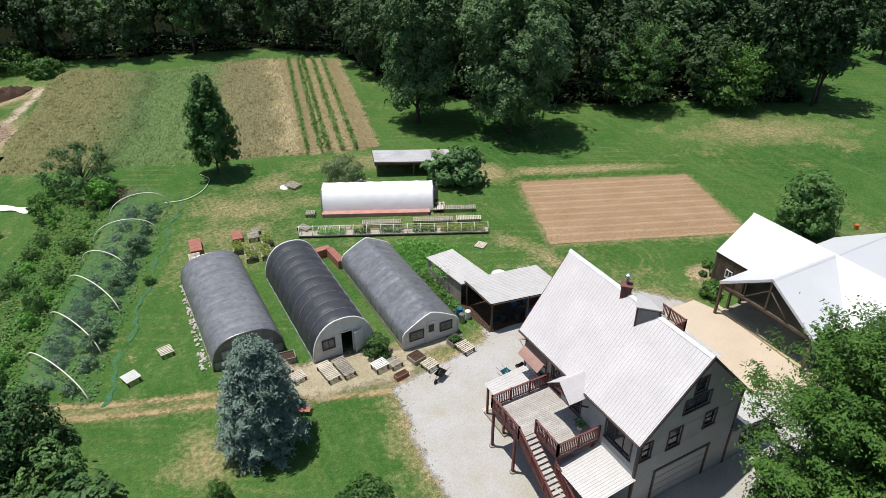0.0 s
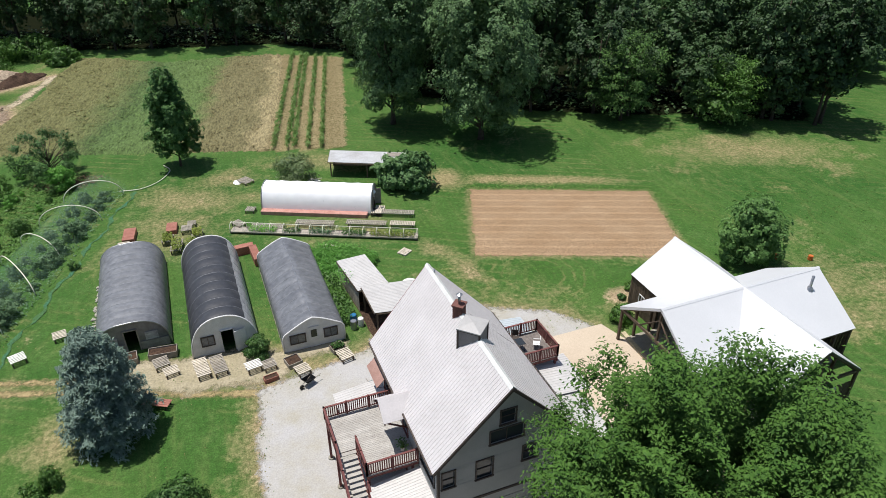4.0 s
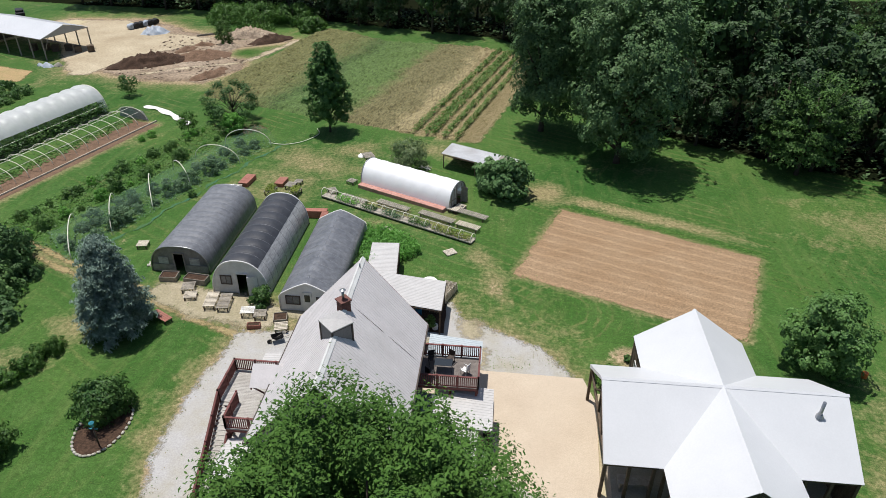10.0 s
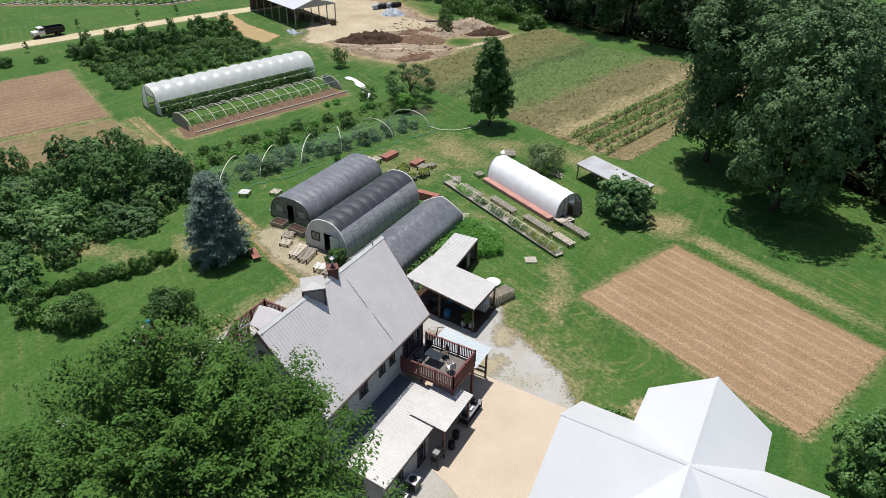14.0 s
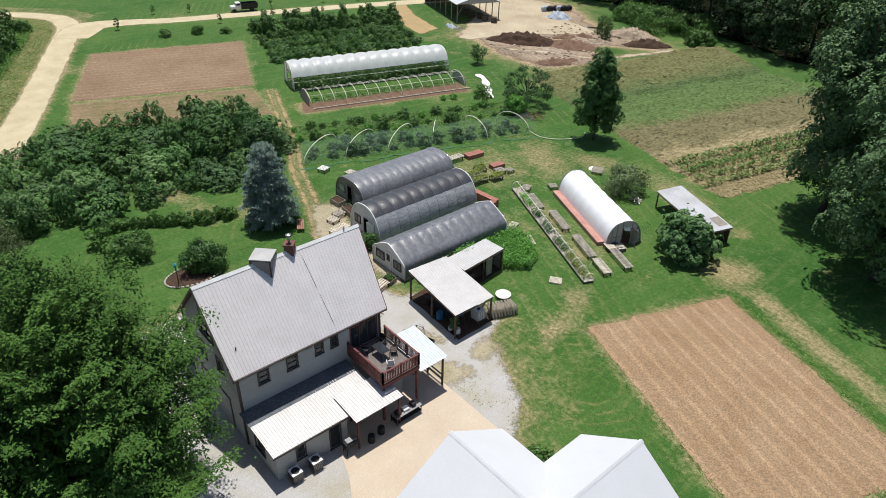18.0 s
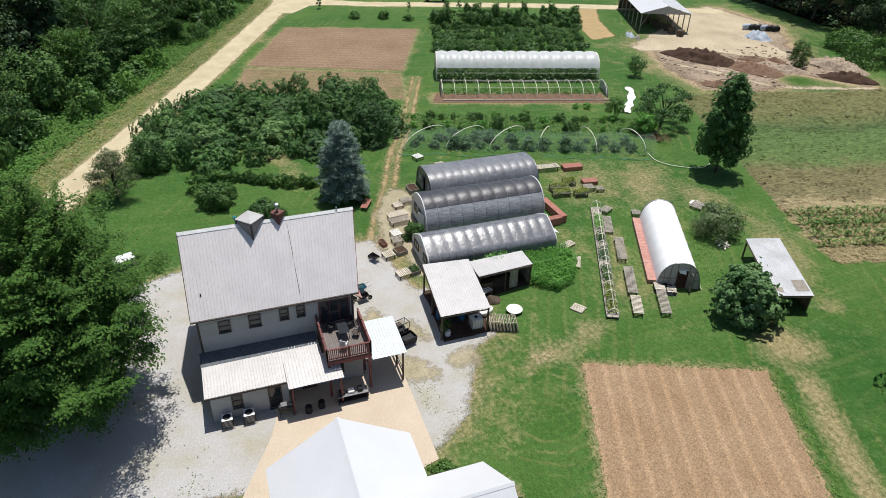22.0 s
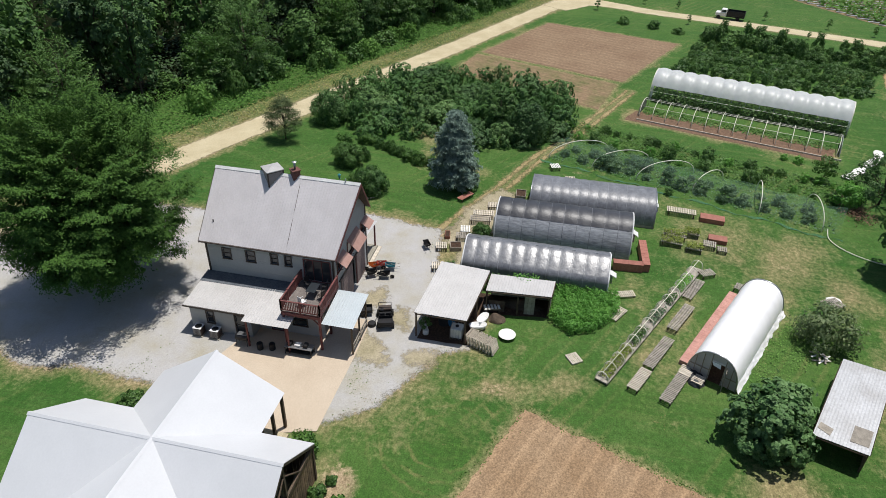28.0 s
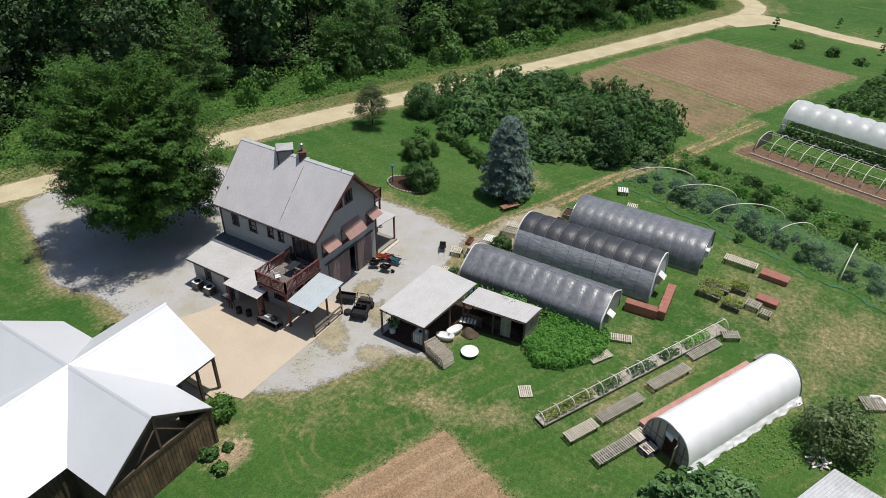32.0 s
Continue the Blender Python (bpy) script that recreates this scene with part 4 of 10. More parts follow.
def lobes_in(rng, n, height, radius, base, shape="round", lump=(0.27, 0.42)):
    """Clumps of a crown: centres and radii, spread over its outline."""
    out = []
    for i in range(n):
        h = (i + 0.5 + rng.uniform(-0.4, 0.4)) / n
        if shape == "cone":
            prof = 1.06 - 0.86 * h
        elif shape == "oval":
            prof = math.sin(math.pi * min(1, max(0.0, 0.16 + 0.80 * h))) ** 0.7
        elif shape == "tear":
            prof = min(1.0, 0.45 + 1.8 * h) * (1 - 0.92 * h) ** 0.8 * 1.15
        elif shape == "crown":
            prof = (0.42 + 0.58 * min(1.0, h / 0.5)) if h < 0.5 else math.sqrt(max(0.05, 1 - ((h - 0.5) / 0.54) ** 2))
        elif shape == "tall":
            prof = math.sin(math.pi * (0.12 + 0.84 * h) ** 1.15) ** 0.55
        else:
            prof = math.sin(math.pi * (0.2 + 0.74 * h)) ** 0.6
        a = i * 2.399 + rng.uniform(-0.5, 0.5)
        r = radius * prof
        rho = r * (rng.uniform(0.45, 0.82) if lump[1] > 0.3 else rng.uniform(0.35, 1.0) ** 0.6)
        lr = radius * rng.uniform(*lump) * (0.6 + 0.4 * prof)
        out.append((rho * math.cos(a), rho * math.sin(a), base + (height - base) * (0.06 + 0.90 * h) - lr * 0.3, lr))
    return np.array(out)


def crown_quads(rng, lobes, n, size, fill=0.25, droop=0.0, slim=0.62, flat=0.75, tuft=0.0, per=22):
    """Leaves over the clumps of a crown; with tuft, in small domed tufts of that radius with gaps between them."""
    k = max(8, n // per) if tuft else n
    w = lobes[:, 3] ** 2
    pick = rng.choice(len(lobes), k, p=w / w.sum())
    d = rng.normal(0, 1, (k, 3))
    d /= np.linalg.norm(d, axis=1, keepdims=True)
    rad = lobes[pick, 3] * (1 - fill * rng.random(k) ** 1.6) * (1 + 0.30 * np.sin(3.1 * d[:, 0] + pick) * np.cos(2.7 * d[:, 1] + 1.7 * pick) + 0.16 * rng.normal(0, 1, k))
    p = lobes[pick, :3] + d * rad[:, None] * np.array((1, 1, flat))
    # drop leaves deep inside another clump
    keep = np.ones(k, bool)
    for i, L in enumerate(lobes):
        q = (p - L[:3]) / np.array((1, 1, flat))
        keep &= (pick == i) | (np.einsum("ij,ij->i", q, q) > (0.62 * L[3]) ** 2)
    keep &= (d[:, 2] > -0.75) | (rng.random(k) < 0.4)
    out = p[keep] - lobes[:, :3].mean(0)
    out /= np.linalg.norm(out, axis=1, keepdims=True) + 1e-9
    p, way = p[keep], 0.75 * d[keep] + 0.45 * out
    if not tuft:
        return leaves(rng, p, way, size, 0.45, droop, slim, 0.42)
    way[:, 2] += 0.45
    way /= np.linalg.norm(way, axis=1, keepdims=True) + 1e-9
    big = tuft * rng.uniform(0.6, 1.35, len(p))
    p, way, big = np.repeat(p, per, 0), np.repeat(way, per, 0), np.repeat(big, per)
    side = rng.normal(0, 1, p.shape)
    side -= way * np.einsum("ij,ij->i", side, way)[:, None]
    r = np.abs(rng.normal(0, 0.55, len(p)))
    side *= (big * r / (np.linalg.norm(side, axis=1) + 1e-9))[:, None]
    p = p + side - way * (big * 0.45 * r * r)[:, None]
    return leaves(rng, p, way + side / (tuft + 1e-9) * 0.6, size, 0.45, droop, slim, 0.30)


def trunk_mesh(rng, lobes, base, r, lean=0.0, limbs=9):
    bm = bmesh.new()
    top = float(lobes[:, 2].max()) * 0.82

    def limb(path, ra, rb, sides):
        t = tube(path, ra, sides, rb)
        m = bpy.data.meshes.new("limb")
        t.to_mesh(m)
        t.free()
        bm.from_mesh(m)
        bpy.data.meshes.remove(m)

    limb([(0, 0, -0.1), (0.03, 0, base * 0.5), (0.05, 0.06, base), (0.1, 0.1, (base + top) / 2), (0, 0, top)], r, r * 0.2, 8)
    for L in lobes[rng.permutation(len(lobes))[:limbs]]:
        z0 = base * 0.75 + (L[2] - base) * 0.35
        mid = (L[0] * 0.5, L[1] * 0.5, (z0 + L[2]) / 2 + 0.3)
        limb([(0, 0, max(z0, base * 0.4)), mid, tuple(L[:3])], r * 0.38, r * 0.1, 5)
    me = bpy.data.meshes.new("trunk")
    bm.to_mesh(me)
    bm.free()
    me.materials.append(M_BARK)
    return me


def inner_leaves(rng, lobes, n, size):
    """Leaves in the depth of a crown, so that it closes."""
    pick = rng.choice(len(lobes), n)
    c = lobes[:, :3].mean(0)
    p = c + (lobes[pick, :3] - c) * rng.uniform(0.25, 0.9, (n, 1)) + rng.normal(0, 0.5, (n, 3))
    return leaves(rng, p, rng.normal(0, 1, (n, 3)), size)


def tree_of(name, seed, height, radius, base, n_lobes, n_leaves, size, mat, label, category="tree", shape="round", r=0.25, at=(0, 0, 0), turn=0.0, fill=0.25, limbs=9, droop=0.0, slim=0.62, group="", flat=0.75, lump=(0.27, 0.42), inner=0, tuft=0.0):
    rng = np.random.default_rng(seed)
    lobes = lobes_in(rng, n_lobes, height, radius, base, shape, lump)
    t = thing(name, Matrix.Translation(at) @ Matrix.Rotation(radians(turn), 4, "Z"), label, category, group)
    if limbs:
        part("trunk", trunk_mesh(rng, lobes, max(base, 0.3), r, limbs=limbs), M_BARK, t)
    q = crown_quads(rng, lobes, n_leaves, size, fill, droop, slim, flat, tuft)
    if inner:
        q = np.concatenate((q, inner_leaves(rng, lobes, inner, size * 2.0)))
    part("crown", quads_mesh("crown", q, mat), mat, t)
    return t


def planted(ob, x, y, turn=0.0, s=1.0, sz=None):
    return copy_thing(ob, Matrix.Translation((x, y, 0)) @ Matrix.Rotation(radians(turn), 4, "Z") @ Matrix.Diagonal((s, s, sz or s, 1)))


# single trees
def bough_tree(at, height, radius, low, count, sprays, n, size, mat, label, seed, name="tree", group="", core_n=9000, spray=0.44, limbs=26):
    """A broad tree of layered, drooping boughs, each set with sprays of leaves."""
    rng = np.random.default_rng(seed)
    t = thing(name, at, label, "tree", group)
    pts, way, tips = [], [], []
    for i in range(count):
        f = (i + 0.5) / count
        el = math.asin(-0.24 + 1.22 * f)
        a = i * 2.399963 + rng.uniform(-0.3, 0.3)
        z0 = low + (height - low) * (0.16 + 0.38 * f)
        c = np.array((math.cos(a) * math.cos(el), math.sin(a) * math.cos(el), math.sin(el)))
        up = (height - z0) if c[2] > 0 else z0 - low * 0.5
        span = radius * (0.70 + 0.30 * min(1.0, max(0.0, (el + 0.25) / 0.55)))
        R = 1 / math.sqrt((c[0] ** 2 + c[1] ** 2) / span ** 2 + c[2] ** 2 / up ** 2) * rng.uniform(0.78, 1.10)
        flatw = np.array((-math.sin(a), math.cos(a), 0))
        lift = np.cross(c, flatw)
        lift *= np.sign(lift[2] + 1e-6)
        m = max(4, int(sprays * (0.55 + 0.6 * R / radius)))
        uc = 0.34 + 0.66 * rng.random(m) ** 0.7
        sc = rng.normal(0, 1, m) * (0.15 * R * np.sin(np.pi * uc * 0.88) + 0.2)
        pick = rng.integers(0, m, int(n / (count * sprays) * m))
        k = len(pick)
        da, db = rng.normal(0, spray, k), rng.normal(0, spray, k)
        rr = (da * da + db * db) / (spray * spray)
        u = uc[pick]
        p = c * (u * R + da)[:, None] + flatw * (sc[pick] + db)[:, None]
        p += lift * (rng.normal(0, 0.10, k) - 0.14 * spray * rr - np.abs(sc[pick]) * 0.22 + 0.3 * np.sin(7.3 * pick + i))[:, None]
        p[:, 2] += z0 - 0.10 * R * u ** 3 * math.cos(el)
        pts.append(p)
        way.append(lift * 0.62 + c * 0.6 + np.array((0, 0, 0.2)) + c * (da / spray * 0.35)[:, None] + flatw * (db / spray * 0.35)[:, None])
        tips.append((*(c * R * 0.7 + np.array((0, 0, z0))), 1.0))
    part("trunk", trunk_mesh(rng, np.array(tips), low + 2.0, 0.022 * height, limbs=limbs), M_BARK, t)
    p, w = np.concatenate(pts), np.concatenate(way)
    ok = p[:, 2] > 0.25
    q = leaves(rng, p[ok], w[ok], size, 0.45, 0.3, 0.45, 0.34)
    core = rng.normal(0, 1, (core_n, 3)) * np.array((radius * 0.33, radius * 0.33, height * 0.2)) + np.array((0, 0, height * 0.45))
    core = core[(core[:, 2] > 2.5) & (np.hypot(core[:, 0], core[:, 1]) < radius * 0.62) & (core[:, 2] < height * 0.72)]
    q = np.concatenate((q, leaves(rng, core, rng.normal(0, 1, core.shape), size * 2.0)))
    part("crown", quads_mesh("crown", q, mat), mat, t)
    return t


bough_tree((32.3, 8.4, 0), 18.7, 9.15, 2.7, 130, 17, 225000, 0.20, L_YARD, "broad bright-green tree shading the gravel yard", 11, core_n=17000, spray=0.36, limbs=14)
tree_of("tree", 12, 13.4, 3.9, 1.3, 90, 34000, 0.25, L_LONE, "upright dark-green tree standing alone on the grass", shape="tear", r=0.2, at=(12.0, 82.4, 0), fill=0.5, limbs=14, lump=(0.17, 0.29), inner=2500, tuft=0.42)
tree_of("tree", 13, 25.5, 8.2, 1.6, 70, 64000, 0.30, L_BIG, "tall dark-green tree at the wood's edge", shape="tall", r=0.55, at=(52.2, 76.2, 0), fill=0.3, limbs=16, lump=(0.20, 0.36), inner=6000, tuft=0.85)
tree_of("tree", 14, 27, 7.0, 1.6, 70, 52000, 0.30, L_BIG, "tall dark-green tree at the wood's edge", shape="tall", r=0.5, at=(42.5, 86.5, 0), fill=0.3, limbs=14, lump=(0.20, 0.36), inner=5000, tuft=0.85)
tree_of("tree", 15, 7.5, 3.35, 0.6, 40, 24000, 0.22, L_LONE, "round dense green tree beside the barn", r=0.2, at=(63.5, 36.7, 0), fill=0.3, limbs=8, inner=2000, tuft=0.40)
tree_of("fig_bush", 16, 4.9, 3.1, 0.2, 24, 13000, 0.29, L_FIG, "large-leaved dark-green fig bush", "bush", r=0.12, at=(37.9, 65.0, 0), fill=0.35, limbs=8, slim=0.8, tuft=0.32, inner=800)
tree_of("fig_bush", 17, 4.2, 2.4, 0.2, 16, 8000, 0.29, L_FIG, "large-leaved dark-green fig bush", "bush", r=0.12, at=(35.8, 66.6, 0), fill=0.35, limbs=6, slim=0.8, tuft=0.32, inner=500)
tree_of("shrub", 18, 3.7, 2.9, 0.3, 22, 4200, 0.26, L_SHRUB_PALE, "thin loose green shrub beside the white tunnel", "shrub", r=0.06, at=(25.2, 72.0, 0), fill=0.6, limbs=6)
tree_of("tree", 19, 6.3, 4.2, 0.8, 34, 6000, 0.24, L_OAK, "dull grey-green tree with sparse crown", shape="round", r=0.16, at=(-3.2, 84.6, 0), fill=0.6, limbs=22, lump=(0.15, 0.27))
tree_of("bush", 20, 3.0, 1.9, 0.3, 14, 3500, 0.24, L_BEAN, "small bright-green bush on the grass", "bush", at=(-1.8, 80.6, 0), r=0.08, limbs=4)
tree_of("bush", 21, 3.0, 2.2, 0.1, 18, 9000, 0.20, L_SHRUB, "dense dark-green rounded bush on the lawn", "bush", r=0.1, at=(8.6, 26.0, 0), fill=0.25, limbs=5)
tree_of("bush", 22, 2.7, 2.0, 0.1, 16, 6500, 0.22, L_SHRUB, "rounded green bush on the lawn", "bush", r=0.1, at=(2.6, 21.2, 0), fill=0.3, limbs=5)
tree_of("tree", 23, 6.4, 3.3, 1.6, 26, 9500, 0.26, L_PINE, "small sparse pine tree on the lawn", shape="cone", r=0.12, at=(-2.4, 10.6, 0), fill=0.7, limbs=18, slim=0.25, flat=0.35)


def spruce(at, height=9.7, radius=3.45, seed=31):
    """A conifer of drooping branches in whorls, with needles as slim blades."""
    rng = np.random.default_rng(seed)
    t = thing("spruce", at, "blue-grey spruce with drooping branches", "tree")
    part("trunk", tube([(0, 0, -0.1), (0, 0, height * 0.5), (0, 0, height * 0.97)], 0.2, 7, 0.03), M_BARK, t)
    pts, way = [], []
    z = 0.6
    while z < height * 0.98:
        f = 1 - z / height
        reach = radius * (0.10 + 0.96 * f ** 0.52) * (1 if z > 2.2 else 0.72 + 0.13 * z)
        k = 9 if f > 0.25 else 6
        for i in range(k):
            a = rng.uniform(0, 2 * math.pi)
            R = reach * rng.uniform(0.7, 1.1)
            n = int(42 * R) + 10
            u = rng.random(n) ** 0.7
            px = u * R
            drop = 0.22 * R * u ** 2 - 0.10 * R * u
            side = rng.normal(0, 0.17 + 0.10 * R * u * (1.05 - u), n)
            x = px * math.cos(a) - side * math.sin(a)
            y = px * math.sin(a) + side * math.cos(a)
            pts.append(np.stack((x, y, z - drop + rng.normal(0, 0.05, n) - np.abs(side) * 0.25), 1))
            way.append(np.stack((np.cos(a) * np.ones(n) * 0.5, np.sin(a) * np.ones(n) * 0.5, np.ones(n) * 0.8), 1))
        z += 0.19
    p, w = np.concatenate(pts), np.concatenate(way)
    part("crown", quads_mesh("crown", leaves(rng, p, w, 0.27, 0.4, 0.5, 0.32), L_SPRUCE), L_SPRUCE, t)
    return t


spruce((4.9, 35.3, 0))

# the woods: a few kinds, planted in drifts
def woodland(seed, leaves_n, k):
    out = []
    for i, (h, r, b, sz, m, sh, lab) in enumerate((
            (22, 6.2, 4.0, 0.50, L_WOODS, "crown", "tall dark-green woodland tree"),
            (19, 6.6, 3.2, 0.50, L_WOODS_B, "crown", "broad mid-green woodland tree"),
            (24, 5.6, 4.0, 0.50, L_OAK, "crown", "tall green woodland tree"),
            (15, 5.8, 1.8, 0.46, L_WOODS, "crown", "spreading dark-green woodland tree"),
            (10, 4.6, 0.2, 0.42, L_WOODS_B, "round", "low mid-green tree at the wood's edge"))):
        out.append(tree_of("woodland_tree", seed + i, h, r, b, 46 if k < 1 else 24, leaves_n, sz * k, m, lab, shape=sh, r=0.35, fill=0.5, limbs=6 if k < 1 else 3, group="woodland trees", lump=(0.20, 0.34) if k < 1 else (0.27, 0.42), inner=400, tuft=0.8 if k < 1 else 0.95))
    return out


WOODS, BACKWOODS = woodland(40, 7500, 0.9), woodland(60, 3300, 1.2)
for i, (h, r, low, m, lab) in enumerate(((17, 6.8, 1.6, L_WOODS_B, "spreading mid-green tree of layered boughs"), (11, 5.2, 0.8, L_BRIGHT, "low bright-green tree of layered boughs"))):
    WOODS.append(bough_tree((0, 0, 0), h, r, low, 52, 9, 9000, 0.36, m, lab, 70 + i, "woodland_tree", "woodland trees", 500, 0.5, 6))
    BACKWOODS.append(BACKWOODS[1 + 2 * i])
rng = random.Random(5)


def drift(line, depth, spacing, kinds, inward, s=(0.8, 1.12), edge=(4, 3, 5)):
    """Trees along a line of points, and in rows behind it on the inward side."""
    P = [Vector((*p, 0)) for p in line]
    for row in range(depth):
        for a, b in zip(P, P[1:]):
            d = b - a
            nrm = Vector((-d.y, d.x, 0)).normalized() * inward
            k = max(1, round(d.length / spacing))
            for i in range(k):
                p = a.lerp(b, (i + 0.5 * (row % 2) + rng.uniform(-0.25, 0.25)) / k) + nrm * (row * spacing * 0.95 + rng.uniform(-1.2, 1.2))
                kind = rng.choice(kinds if row else kinds + list(edge))
                if float(far_from(ROAD, np.array([p.x]), np.array([p.y]), False)[0]) < 6.5:
                    continue
                planted((WOODS if row < 1 else BACKWOODS)[kind], p.x, p.y, rng.uniform(0, 360), rng.uniform(*s))


NORTH = [(-70, 158), (-38, 156), (-4, 149), (20, 142), (34, 139), (46, 128), (47, 112), (50, 98), (56, 89), (71, 80), (85, 73.5), (101.5, 64), (112, 77), (124, 92), (150, 104)]
drift(NORTH, 3, 8.2, [0, 0, 2, 3, 3], 1, edge=(3, 0))
drift([(116, 84), (127, 77), (142, 70), (172, 58)], 3, 8.2, [0, 0, 2, 3], 1)
for x, y, k, s in ((102, 63, 0, 1.0), (96, 66.5, 3, 1.0), (74.9, 75.1, 5, 0.85), (88.2, 68.6, 6, 1.0)):
    planted(WOODS[k], x, y, 40 * k, s)
WESTWOOD = [(112, -70), (74, -58), (42, -48), (23, -41), (5, -33), (-12, -25), (-30, -17), (-48, -9), (-63, -2), (-82, 6), (-99, 13), (-130, 19)]
drift([(x + 4.5, y + 12.2) for x, y in WESTWOOD], 4, 8.0, [0, 1, 1, 5, 2, 6], 1, (0.75, 1.0), (4, 5, 6, 5, 6, 5, 6))
# ground sheets that paint the shade seen in gaps between the trees
worn_patch("forest_floor", NORTH + [(170, 100), (190, 190), (-90, 190), (-90, 160)], M_SHADED_LITTER, 0.012, "leaf litter under the woods with the deep shade painted in", "ground", 2.0, 5.0)
worn_patch("forest_floor", [(x + 4.5, y + 11.0) for x, y in WESTWOOD] + [(-150, 0), (-140, -70), (120, -120)], M_SHADED_LITTER, 0.012, "leaf litter under the woods with the deep shade painted in", "ground", 2.0, 5.0)
for w in WOODS + BACKWOODS[:5]:
    w.matrix_basis = Matrix.Translation((rng.uniform(60, 110), rng.uniform(108, 130), 0))


# ---- building helpers ----
def siding(name, parent, a, b, z0, reach, z1, holes, mat, course=0.19, thick=0.14, lap=0.02):
    """A lapped-board wall from a to b (seen from outside, left to right), up to z1; reach(z) gives its ends at a height. holes: (u0, u1, z0, z1)."""
    a, b = Vector((*a, 0)), Vector((*b, 0))
    d = (b - a).normalized()
    out = Vector((d.y, -d.x, 0))
    cuts = sorted({round(z0 + i * course, 4) for i in range(int((z1 - z0) / course) + 1)} | {z1} | {h[2] for h in holes} | {h[3] for h in holes})
    cuts = [z for z in cuts if z0 <= z <= z1]
    vs, fs = [], []

    def q(*pts):
        fs.append(tuple(range(len(vs), len(vs) + len(pts))))
        vs.extend(pts)

    def P(u, z, o):
        p = a + d * u + out * o
        return (p.x, p.y, z)

    for lo, hi in zip(cuts, cuts[1:]):
        if hi - lo < 1e-4:
            continue
        l0, r0 = reach(lo)
        l1, r1 = reach(hi)
        spans = [(l0, r0, l1, r1)]
        for h in holes:
            if h[2] < hi - 1e-4 and h[3] > lo + 1e-4:
                nxt = []
                for s in spans:
                    if h[0] > s[0] and h[1] < s[1]:
                        nxt += [(s[0], h[0], s[2], h[0]), (h[1], s[1], h[1], s[3])]
                    else:
                        nxt.append(s)
                spans = nxt
        for s in spans:
            q(P(s[0], lo, lap), P(s[1], lo, lap), P(s[3], hi, 0.0), P(s[2], hi, 0.0))
            q(P(s[1], lo, 0), P(s[1], lo, lap), P(s[0], lo, lap), P(s[0], lo, 0))
            q(P(s[2], hi, -thick), P(s[3], hi, -thick), P(s[1], lo, -thick), P(s[0], lo, -thick))
    for u0, u1, w0, w1 in holes:
        for (ua, za), (ub, zb) in (((u0, w0), (u1, w0)), ((u1, w0), (u1, w1)), ((u1, w1), (u0, w1)), ((u0, w1), (u0, w0))):
            q(P(ua, za, lap), P(ub, zb, lap), P(ub, zb, -thick), P(ua, za, -thick))
    return part(name, mesh_of(name, vs, fs, mat), mat, parent)


def wall_frame(a, b):
    """Axes of a wall: x along it, y inwards, z up, with its origin at a."""
    a, b = Vector((*a, 0)), Vector((*b, 0))
    d = (b - a).normalized()
    n = Vector((-d.y, d.x, 0))
    return Matrix(((d.x, n.x, 0, a.x), (d.y, n.y, 0, a.y), (0, 0, 1, 0), (0, 0, 0, 1)))


def window(parent, W, u0, u1, z0, z1, trim=M_TRIM, bars=(1, 1), w=0.09, name="window", glass=G_WINDOW):
    """A window in a wall with axes W: trim, sash bars, a pane set back."""
    cu, cz = (u0 + u1) / 2, (z0 + z1) / 2
    sp = [(cu, -0.035, z1 + w / 2, u1 - u0 + 2 * w, 0.07, w), (cu, -0.045, z0 - w / 2, u1 - u0 + 2.6 * w, 0.11, w), (u0 - w / 2, -0.035, cz, w, 0.068, z1 - z0), (u1 + w / 2, -0.035, cz, w, 0.068, z1 - z0)]
    f = part(name, boxes(*sp), trim, parent, m=W)
    for i in range(1, bars[0] + 1):
        part("sash_bar", boxes((cu, 0.04, z0 + (z1 - z0) * i / (bars[0] + 1), u1 - u0, 0.04, 0.045)), trim, f)
    for i in range(1, bars[1]):
        part("mullion", boxes((u0 + (u1 - u0) * i / bars[1], 0.04, cz, 0.05, 0.04, z1 - z0)), trim, f)
    part("pane", boxes((cu, 0.07, cz, u1 - u0, 0.012, z1 - z0)), glass, f)
    return f


